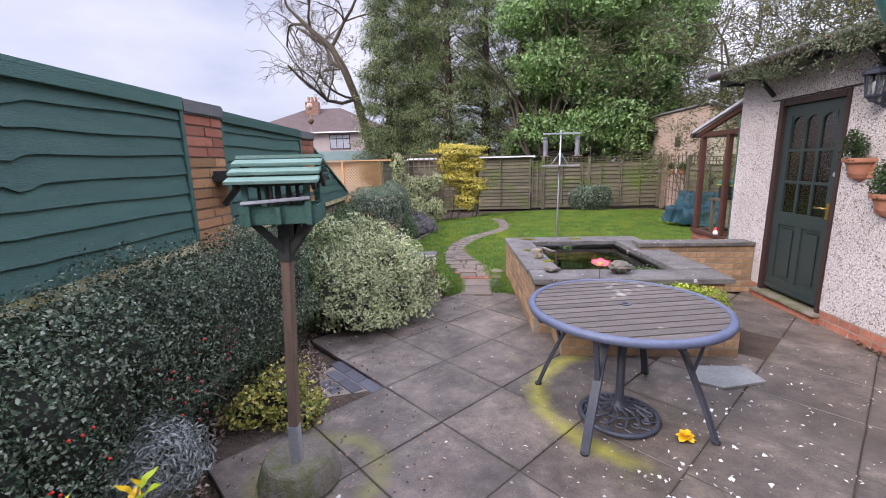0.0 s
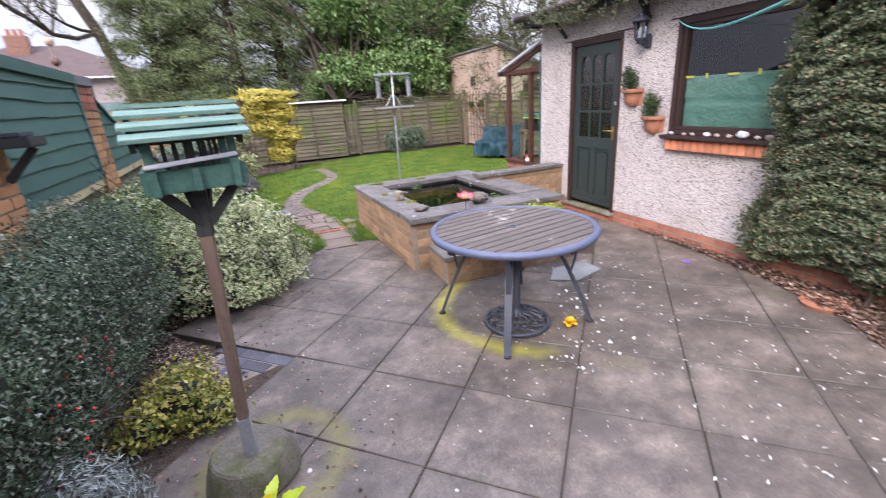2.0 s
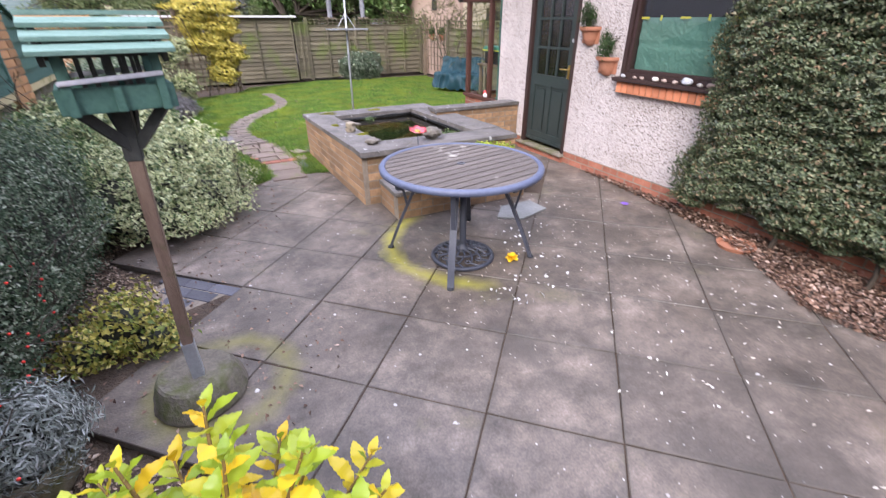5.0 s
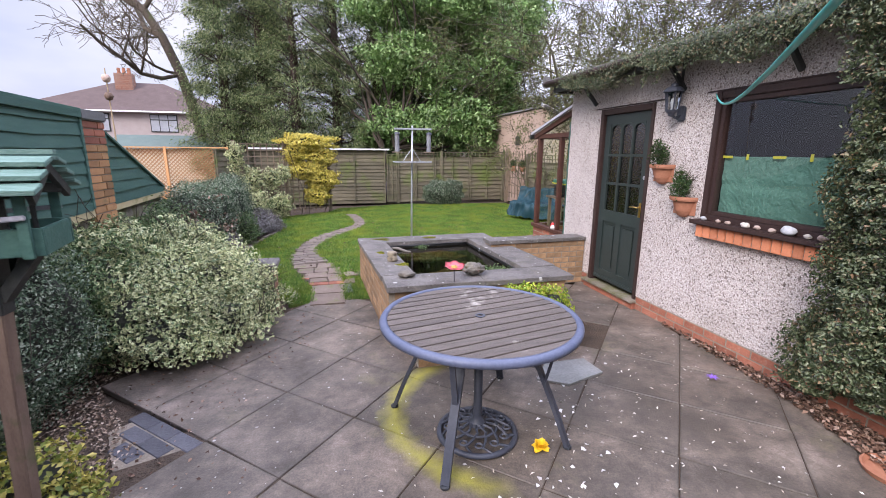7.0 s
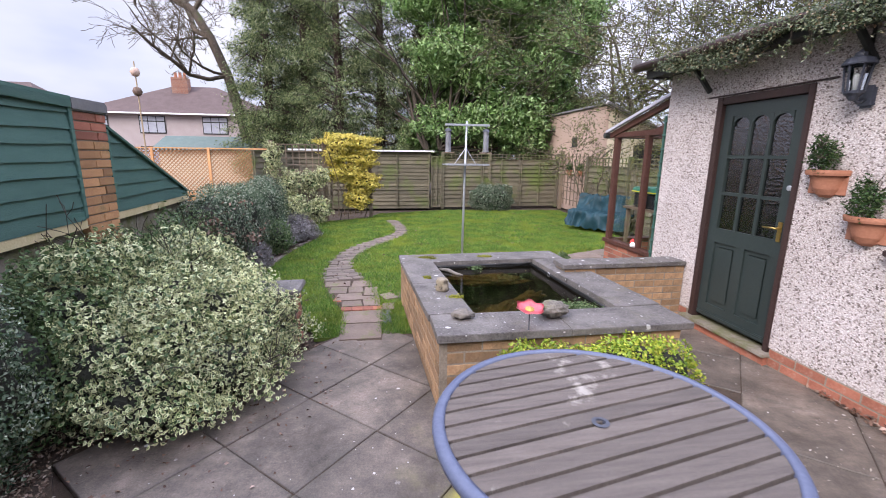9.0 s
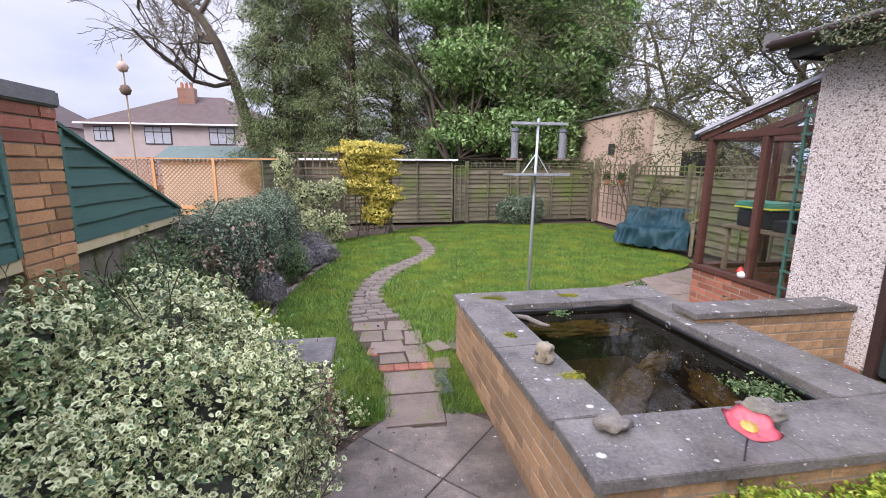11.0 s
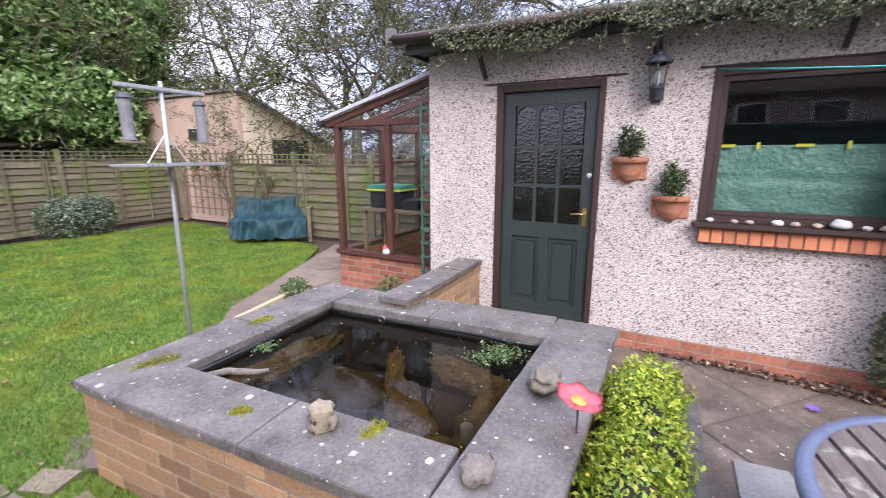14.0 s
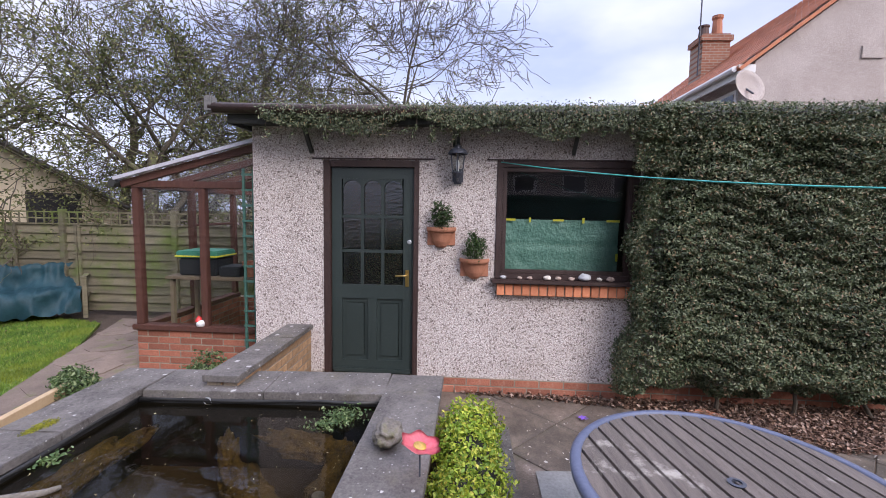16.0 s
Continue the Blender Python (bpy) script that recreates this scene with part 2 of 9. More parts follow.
def glass_mat(name, tint=(0.95, 0.97, 0.965), rough=0.0, wave=0.0, ior=1.5, ripple=0.0):
    """Thin glass or water: a tinted clear layer under a Fresnel gloss."""
    m, n, l, p = nodes_of(name)
    clear = n.new("ShaderNodeBsdfTransparent")
    clear.inputs[0].default_value = (*tint, 1)
    gloss = n.new("ShaderNodeBsdfGlossy")
    gloss.inputs["Roughness"].default_value = rough
    fr = n.new("ShaderNodeFresnel")
    fr.inputs["IOR"].default_value = ior
    mx = n.new("ShaderNodeMixShader")
    l.new(fr.outputs[0], mx.inputs[0])
    l.new(clear.outputs[0], mx.inputs[1])
    l.new(gloss.outputs[0], mx.inputs[2])
    l.new(mx.outputs[0], n["Material Output"].inputs[0])
    co = n.new("ShaderNodeTexCoord").outputs["Object"]
    bp = n.new("ShaderNodeBump")
    if wave:
        vo = n.new("ShaderNodeTexVoronoi")
        vo.inputs["Scale"].default_value = 44.0
        l.new(co, vo.inputs["Vector"])
        bp.inputs["Strength"].default_value, bp.inputs["Distance"].default_value = wave, 0.03
        l.new(vo.outputs["Distance"], bp.inputs["Height"])
    else:
        bp.inputs["Strength"].default_value, bp.inputs["Distance"].default_value = 0.06 if not ripple else ripple, 0.01
        l.new(noise_of(n, l, co, 3.0 if not ripple else 12.0, 2.0), bp.inputs["Height"])
    l.new(bp.outputs[0], gloss.inputs["Normal"])
    return m


M = {}
M["slab"] = slab_mat()
M["mortar"] = surf("mortar", (0.14, 0.115, 0.09), (0.32, 0.265, 0.20), 5, 80, 0.95, 0.5)
M["soil"] = surf("soil", (0.035, 0.024, 0.017), (0.11, 0.075, 0.05), 6, 70, 0.95, 0.9, depth=0.03)
M["turf"] = surf("turf", (0.045, 0.09, 0.012), (0.15, 0.21, 0.03), 1.5, 50, 0.9, 0.8, stain=(0.18, 0.2, 0.03), stain_scale=1.1, depth=0.02)
M["brick"] = surf("yellow_brick", (0.21, 0.12, 0.062), (0.37, 0.23, 0.125), 3, 70, 0.85, 0.6, vary=0.34, stain=(0.12, 0.085, 0.05), stain_scale=3.0)
M["brick_red"] = surf("red_brick", (0.22, 0.072, 0.043), (0.37, 0.145, 0.09), 4, 70, 0.85, 0.5, vary=0.28, stain=(0.42, 0.33, 0.27), stain_scale=3.5, stain_at=(0.6, 0.75))
M["brick_buff"] = surf("stained_pillar_brick", (0.26, 0.12, 0.055), (0.44, 0.25, 0.11), 4, 70, 0.85, 0.5, vary=0.35, stain=(0.16, 0.12, 0.05), stain_scale=4.0)
def lichened(name, a, b):
    """Dark damp stone with round pale lichen of three sizes."""
    m, n, l, p = nodes_of(name)
    co = n.new("ShaderNodeNewGeometry").outputs["Position"]
    base = ramp_of(n, [(0.34, a), (0.66, b)])
    l.new(mix_of(n, l, 0.4, noise_of(n, l, co, 5.0, 8.0, 0.7), noise_of(n, l, co, 60.0, 4.0, 0.7)), base.inputs[0])
    c = base.outputs[0]
    green = ramp_of(n, [(0.55, (0, 0, 0)), (0.72, (0.5, 0.5, 0.5))])
    l.new(noise_of(n, l, co, 2.3, 6.0, 0.7), green.inputs[0])
    c = mix_of(n, l, green.outputs[0], c, (0.13, 0.115, 0.06))
    for sc, lo, pk in ((6.5, 0.13, 0.54), (16.0, 0.15, 0.60), (40.0, 0.16, 0.7)):
        vo = n.new("ShaderNodeTexVoronoi")
        vo.inputs["Scale"].default_value = sc
        l.new(co, vo.inputs["Vector"])
        wob = mix_of(n, l, 0.22, vo.outputs["Distance"], noise_of(n, l, co, sc * 6, 4.0), "ADD")
        spot = ramp_of(n, [(lo + 0.08, (1, 1, 1)), (lo + 0.12, (0, 0, 0))])
        l.new(wob, spot.inputs[0])
        pick = ramp_of(n, [(pk, (0, 0, 0)), (pk + 0.2, (0.8, 0.8, 0.8))])
        sep = n.new("ShaderNodeSeparateColor")
        l.new(vo.outputs["Color"], sep.inputs[0])
        l.new(sep.outputs[1], pick.inputs[0])
        c = mix_of(n, l, mix_of(n, l, 1.0, spot.outputs[0], pick.outputs[0], "MULTIPLY"), c, (0.55, 0.54, 0.52))
    l.new(c, p.inputs["Base Color"])
    p.inputs["Roughness"].default_value = 0.75
    bp = n.new("ShaderNodeBump")
    bp.inputs["Strength"].default_value, bp.inputs["Distance"].default_value = 0.9, 0.008
    l.new(noise_of(n, l, co, 90.0, 5.0, 0.7), bp.inputs["Height"])
    l.new(bp.outputs[0], p.inputs["Normal"])
    return m


M["coping"] = lichened("lichened_coping", (0.045, 0.040, 0.037), (0.20, 0.182, 0.168))
M["dash"] = pebbledash("pebbledash", [(0.0, (0.12, 0.092, 0.08)), (0.13, (0.40, 0.335, 0.31)), (0.3, (0.66, 0.595, 0.57)), (0.7, (0.80, 0.755, 0.74)), (1.0, (0.58, 0.50, 0.47))])
M["dash_far"] = pebbledash("grey_render", [(0.0, (0.3, 0.255, 0.235)), (0.4, (0.56, 0.49, 0.46)), (1.0, (0.70, 0.64, 0.61))])
M["door"] = surf("dark_grey_green_paint", (0.020, 0.030, 0.028), (0.032, 0.044, 0.041), 3, 50, 0.42, 0.15)
M["frame"] = surf("brown_stained_timber", (0.024, 0.012, 0.010), (0.05, 0.025, 0.021), 5, 60, 0.55, 0.3, stretch=(6, 6, 1))
M["frame_red"] = surf("red_brown_timber", (0.052, 0.018, 0.012), (0.105, 0.040, 0.027), 5, 60, 0.6, 0.4, stretch=(6, 6, 1))
M["fence_green"] = surf("dark_green_fence_stain", (0.036, 0.092, 0.075), (0.066, 0.142, 0.115), 3, 45, 0.6, 0.45, island=0.1, vary=0.12, stretch=(6, 1, 6), stain=(0.07, 0.12, 0.10), stain_scale=3.0, stain_at=(0.62, 0.8))
M["fence_old"] = surf("weathered_fence_wood", (0.07, 0.062, 0.04), (0.20, 0.172, 0.112), 2, 40, 0.85, 0.6, vary=0.22, stretch=(1, 1, 9), stain=(0.10, 0.13, 0.03), stain_scale=1.6, stain_at=(0.5, 0.66))
M["fence_new"] = surf("orange_new_wood", (0.52, 0.25, 0.10), (0.66, 0.36, 0.16), 4, 50, 0.75, 0.3, vary=0.1)
M["trellis"] = surf("grey_brown_trellis_wood", (0.12, 0.09, 0.06), (0.26, 0.20, 0.14), 4, 60, 0.85, 0.4, vary=0.15)
M["wood_post"] = surf("weathered_post_wood", (0.10, 0.06, 0.042), (0.22, 0.15, 0.11), 4, 70, 0.8, 0.5, stretch=(8, 8, 1), stain=(0.06, 0.08, 0.02), stain_scale=3.0)
M["wood_dark"] = surf("dark_stained_wood", (0.016, 0.017, 0.016), (0.04, 0.042, 0.038), 5, 60, 0.7, 0.3)
M["paint_green"] = surf("green_painted_wood", (0.022, 0.075, 0.06), (0.06, 0.14, 0.11), 6, 60, 0.6, 0.3)
M["roof_green"] = surf("worn_green_boards", (0.065, 0.145, 0.115), (0.19, 0.29, 0.245), 8, 60, 0.7, 0.3, stretch=(1, 6, 6))
M["teak"] = surf("weathered_table_slats", (0.062, 0.05, 0.044), (0.165, 0.138, 0.12), 3, 55, 0.75, 0.5, vary=0.14, stretch=(1.2, 14, 1), stain=(0.36, 0.33, 0.29), stain_scale=5.0, stain_at=(0.62, 0.72))
M["iron"] = surf("dark_blue_grey_metal", (0.035, 0.04, 0.055), (0.06, 0.067, 0.09), 8, 60, 0.5, 0.2, spec=0.5)
M["rim"] = surf("blue_grey_table_rim", (0.062, 0.076, 0.128), (0.11, 0.128, 0.195), 6, 60, 0.5, 0.15)
M["concrete"] = surf("mossy_concrete", (0.13, 0.11, 0.08), (0.27, 0.235, 0.185), 6, 50, 0.9, 0.7, stain=(0.10, 0.105, 0.03), stain_scale=4.0, stain_at=(0.45, 0.62))
M["footing"] = surf("dark_mossy_footing", (0.075, 0.066, 0.05), (0.20, 0.17, 0.13), 7, 60, 0.9, 0.8, stain=(0.07, 0.08, 0.02), stain_scale=5.0, stain_at=(0.5, 0.66))
M["mesh_grey"] = surf("dull_feeder_mesh", (0.13, 0.135, 0.145), (0.27, 0.275, 0.29), 8, 160, 0.6, 0.6, metal=0.3)
M["galv"] = surf("galvanised_steel", (0.34, 0.36, 0.38), (0.50, 0.52, 0.54), 8, 60, 0.45, 0.1, metal=0.6)
M["terracotta"] = surf("terracotta", (0.31, 0.125, 0.07), (0.45, 0.20, 0.12), 6, 60, 0.8, 0.2)
M["brass"] = surf("brass", (0.62, 0.42, 0.14), (0.75, 0.55, 0.22), 8, 60, 0.3, 0.1, metal=1.0)
M["white_pl"] = surf("white_plastic", (0.66, 0.66, 0.66), (0.78, 0.78, 0.78), 5, 60, 0.5, 0.05)
M["perch"] = surf("pale_worn_batten", (0.34, 0.34, 0.38), (0.55, 0.55, 0.60), 8, 60, 0.6, 0.2)
M["cream"] = surf("cream_render", (0.60, 0.52, 0.38), (0.72, 0.63, 0.48), 2, 50, 0.85, 0.2)
M["pink"] = surf("pink_buff_render", (0.44, 0.31, 0.25), (0.56, 0.42, 0.34), 1.5, 40, 0.85, 0.3)
M["tile_red"] = surf("orange_roof_tiles", (0.32, 0.105, 0.05), (0.50, 0.20, 0.11), 3, 40, 0.8, 0.4, island=0.22, vary=0.1)
M["tile_brown"] = surf("brown_roof_tiles", (0.068, 0.045, 0.04), (0.12, 0.082, 0.074), 2, 30, 0.85, 0.4, island=0.15)
M["felt"] = surf("grey_roof_felt", (0.10, 0.10, 0.10), (0.18, 0.175, 0.17), 3, 60, 0.9, 0.5)
M["felt_green"] = surf("blue_green_felt", (0.085, 0.125, 0.115), (0.135, 0.18, 0.165), 3, 60, 0.85, 0.3)
M["bark"] = surf("bark", (0.055, 0.042, 0.03), (0.14, 0.11, 0.08), 5, 40, 0.9, 0.8, stretch=(3, 3, 1), stain=(0.10, 0.12, 0.04), stain_scale=2.0)
M["bark_red"] = surf("conifer_bark", (0.04, 0.026, 0.02), (0.09, 0.06, 0.046), 5, 40, 0.9, 0.8, stretch=(4, 4, 1))
M["twig"] = surf("twigs", (0.035, 0.028, 0.02), (0.08, 0.062, 0.045), 6, 40, 0.9, 0.3)
# Shade deep inside shrubs, put into the colour of their solid filler cores.
M["core"] = surf("shade_coloured_core", (0.012, 0.014, 0.009), (0.03, 0.03, 0.02), 9, 60, 0.95, 0.6)
M["liner"] = surf("black_pond_liner", (0.008, 0.008, 0.008), (0.02, 0.02, 0.019), 6, 60, 0.5, 0.2)
M["silt"] = surf("brown_pond_silt", (0.02, 0.015, 0.008), (0.07, 0.048, 0.02), 4, 30, 0.9, 0.3)
M["algae"] = surf("yellow_brown_algae", (0.035, 0.026, 0.009), (0.20, 0.135, 0.035), 16, 60, 0.9, 1.0, depth=0.03)
M["rock"] = surf("rough_stone", (0.07, 0.062, 0.052), (0.22, 0.195, 0.165), 9, 60, 0.9, 0.8, stain=(0.12, 0.12, 0.04), stain_scale=6.0)
def far_brick(name):
    """Brickwork too far off for single bricks."""
    m, n, l, p = nodes_of(name)
    co = n.new("ShaderNodeTexCoord").outputs["Object"]
    mp = n.new("ShaderNodeMapping")
    mp.inputs["Rotation"].default_value = (0, radians(90), radians(90))
    l.new(co, mp.inputs["Vector"])
    b = n.new("ShaderNodeTexBrick")
    b.inputs["Color1"].default_value, b.inputs["Color2"].default_value, b.inputs["Mortar"].default_value = (0.24, 0.095, 0.06, 1), (0.33, 0.15, 0.095, 1), (0.34, 0.29, 0.24, 1)
    b.inputs["Scale"].default_value, b.inputs["Brick Width"].default_value, b.inputs["Row Height"].default_value, b.inputs["Mortar Size"].default_value = 1.0, 0.225, 0.075, 0.009
    l.new(mp.outputs[0], b.inputs["Vector"])
    l.new(mix_of(n, l, 0.35, b.outputs["Color"], noise_of(n, l, co, 5.0), "MULTIPLY"), p.inputs["Base Color"])
    p.inputs["Roughness"].default_value = 0.9
    return m


M["brick_far"] = far_brick("old_chimney_brick")
M["lath"] = surf("orange_lath", (0.28, 0.135, 0.058), (0.39, 0.20, 0.088), 4, 50, 0.75, 0.3, vary=0.1)
M["render_grey"] = surf("grey_pink_render", (0.34, 0.285, 0.27), (0.43, 0.37, 0.355), 1.5, 40, 0.85, 0.3)
M["glass"] = glass_mat("clear_glass")
M["glass_obs"] = glass_mat("patterned_glass", (0.30, 0.34, 0.38), 0.10, 0.10, 2.3)
M["glass_win"] = glass_mat("double_glazing", (0.90, 0.92, 0.92), 0.0, 0.0, 1.75)
M["tarp"] = surf("blue_green_tarpaulin", (0.006, 0.026, 0.036), (0.018, 0.058, 0.072), 4, 40, 0.6, 0.3, spec=0.25)
M["crate_black"] = surf("black_plastic", (0.012, 0.014, 0.018), (0.025, 0.028, 0.032), 5, 60, 0.5, 0.1)
# Near-black colour stands for unlit interiors behind glass and in openings.
M["dark"] = surf("painted_interior_shade", (0.02, 0.02, 0.022), (0.04, 0.04, 0.042), 3, 40, 0.9, 0.0)
M["flag"] = surf("irregular_flagstone", (0.11, 0.08, 0.062), (0.235, 0.178, 0.14), 4, 60, 0.8, 0.5, vary=0.2, stain=(0.12, 0.13, 0.04), stain_scale=5.0)
M["sett"] = surf("worn_path_brick", (0.085, 0.066, 0.054), (0.195, 0.155, 0.128), 5, 60, 0.8, 0.5, vary=0.25, stain=(0.11, 0.12, 0.04), stain_scale=6.0)
M["blue_brick"] = surf("blue_engineering_brick", (0.045, 0.046, 0.056), (0.11, 0.105, 0.12), 5, 60, 0.6, 0.4, vary=0.25)

M["water"] = glass_mat("pond_water", (0.50, 0.445, 0.32), 0.01, 0.0, 1.45, 0.06)

# ---- building helpers ----
def world_of(ob):
    m = ob.matrix_basis.copy()
    return world_of(ob.parent) @ ob.matrix_parent_inverse @ m if ob.parent else m


def adopt(ob, parent):
    if parent is not None:
        ob.parent = parent
        ob.matrix_parent_inverse = world_of(parent).inverted()
    return ob


def part(name, bm, material, parent=None, label="", smooth=False):
    """Links a bmesh (in world places) as one mesh object under a thing or a part."""
    me = bpy.data.meshes.new(name)
    bmesh.ops.recalc_face_normals(bm, faces=bm.faces)
    bm.to_mesh(me)
    bm.free()
    for f in me.polygons:
        f.use_smooth = smooth
    me.materials.append(M[material] if isinstance(material, str) else material)
    ob = adopt(new(name, me), parent)
    return tagged(ob, label) if label else ob


def thing(name, at, label, category, group="", kind=""):
    ob = new(name)
    ob.matrix_basis = Matrix.Translation(at)
    ob.empty_display_size = 0.1
    return tagged(ob, label, category, group, kind)


def box(x0, y0, z0, x1, y1, z1, bm=None, bev=0.0, turn=None):
    """A box between two corners; bev rounds its edges; turn is a matrix applied to it."""
    out = bm or bmesh.new()
    t = bmesh.new()
    bmesh.ops.create_cube(t, size=1)
    for v in t.verts:
        v.co = Vector(((x0 + x1) / 2 + v.co.x * (x1 - x0), (y0 + y1) / 2 + v.co.y * (y1 - y0), (z0 + z1) / 2 + v.co.z * (z1 - z0)))
    if bev:
        bmesh.ops.bevel(t, geom=t.edges[:], offset=bev, segments=2, affect="EDGES", clamp_overlap=True)
    if turn is not None:
        t.transform(turn)
    tmp = bpy.data.meshes.new("tmp")
    t.to_mesh(tmp)
    t.free()
    out.from_mesh(tmp)
    bpy.data.meshes.remove(tmp)
    return out


def bar(a, b, w, h=None, bm=None, bev=0.0):
    """A straight bar of section w by h from a to b."""
    h = h or w
    a, b = Vector(a), Vector(b)
    d = b - a
    up = Vector((0, 0, 1)) if abs(d.normalized().z) < 0.99 else Vector((0, 1, 0))
    x = d.normalized()
    y = up.cross(x).normalized()
    z = x.cross(y)
    m = Matrix((x, y, z)).transposed().to_4x4()
    return box(0, -w / 2, -h / 2, d.length, w / 2, h / 2, bm, bev, Matrix.Translation(a) @ m)


def pane(x0, y0, z0, x1, y1, z1):
    """A thin upright sheet in the middle of its thinnest side."""
    bm = bmesh.new()
    if x1 - x0 < y1 - y0:
        x = (x0 + x1) / 2
        q = ((x, y0, z0), (x, y1, z0), (x, y1, z1), (x, y0, z1))
    else:
        y = (y0 + y1) / 2
        q = ((x0, y, z0), (x1, y, z0), (x1, y, z1), (x0, y, z1))
    bm.faces.new([bm.verts.new(v) for v in q])
    return bm


def facing(ob, way):
    """Turns a single sheet so that its front looks along way."""
    if ob.data.polygons[0].normal.dot(Vector(way)) < 0:
        ob.data.flip_normals()
    ob.visible_shadow = False
    return ob


def tube(points, radii, bm=None, sides=6, cap=True):
    """A round rod through points with a radius at each."""
    bm = bm or bmesh.new()
    pts = [Vector(p) for p in points]
    if isinstance(radii, (int, float)):
        radii = [radii] * len(pts)
    rings = []
    for i, p in enumerate(pts):
        d = (pts[min(i + 1, len(pts) - 1)] - pts[max(i - 1, 0)]).normalized()
        ref = Vector((0, 0, 1)) if abs(d.z) < 0.9 else Vector((1, 0, 0))
        x = d.cross(ref).normalized()
        y = d.cross(x)
        rings.append([bm.verts.new(p + (x * math.cos(2 * math.pi * k / sides) + y * math.sin(2 * math.pi * k / sides)) * radii[i]) for k in range(sides)])
    for a, b in zip(rings, rings[1:]):
        for k in range(sides):
            bm.faces.new((a[k], a[(k + 1) % sides], b[(k + 1) % sides], b[k]))
    if cap:
        bm.faces.new(rings[0][::-1])
        bm.faces.new(rings[-1])
    return bm


def lathe(profile, at, bm=None, sides=24, half=None):
    """A turned shape: (radius, height) pairs round the vertical through at. half: (start, sweep) in degrees for a part turn."""
    bm = bm or bmesh.new()
    start, sweep = half or (0, 360)
    n = sides if sweep == 360 else sides + 1
    rings = []
    for r, z in profile:
        rings.append([bm.verts.new((at[0] + r * math.cos(radians(start + sweep * k / sides)), at[1] + r * math.sin(radians(start + sweep * k / sides)), at[2] + z)) for k in range(n)])
    for a, b in zip(rings, rings[1:]):
        for k in range(sides):
            j = (k + 1) % n
            if a[k] is not a[j]:
                try:
                    bm.faces.new((a[k], a[j], b[j], b[k]))
                except ValueError:
                    pass
    bmesh.ops.remove_doubles(bm, verts=bm.verts, dist=0.0002)
    return bm


def prism(outline, z0, z1, bm=None):
    """An upright prism over an outline in the plan."""
    bm = bm or bmesh.new()
    lo = [bm.verts.new((x, y, z0)) for x, y in outline]
    hi = [bm.verts.new((x, y, z1)) for x, y in outline]
    bm.faces.new(lo[::-1])
    bm.faces.new(hi)
    for i in range(len(lo)):
        j = (i + 1) % len(lo)
        bm.faces.new((lo[i], lo[j], hi[j], hi[i]))
    return bm


def mesh_np(name, verts, faces, material, parent=None, label="", smooth=False):
    """A mesh from arrays of corners and of faces that all have as many corners."""
    me = bpy.data.meshes.new(name)
    nf, k = faces.shape
    me.vertices.add(len(verts))
    me.vertices.foreach_set("co", np.ascontiguousarray(verts, dtype=np.float32).ravel())
    me.loops.add(nf * k)
    me.loops.foreach_set("vertex_index", np.ascontiguousarray(faces, dtype=np.int32).ravel())
    me.polygons.add(nf)
    me.polygons.foreach_set("loop_start", np.arange(0, nf * k, k, dtype=np.int32))
    me.polygons.foreach_set("loop_total", np.full(nf, k, dtype=np.int32))
    me.update(calc_edges=True)
    me.materials.append(M[material] if isinstance(material, str) else material)
    if smooth:
        me.polygons.foreach_set("use_smooth", np.ones(nf, dtype=bool))
    ob = adopt(new(name, me), parent)
    return tagged(ob, label) if label else ob


def unit(v):
    return v / np.maximum(np.linalg.norm(v, axis=1, keepdims=True), 1e-9)


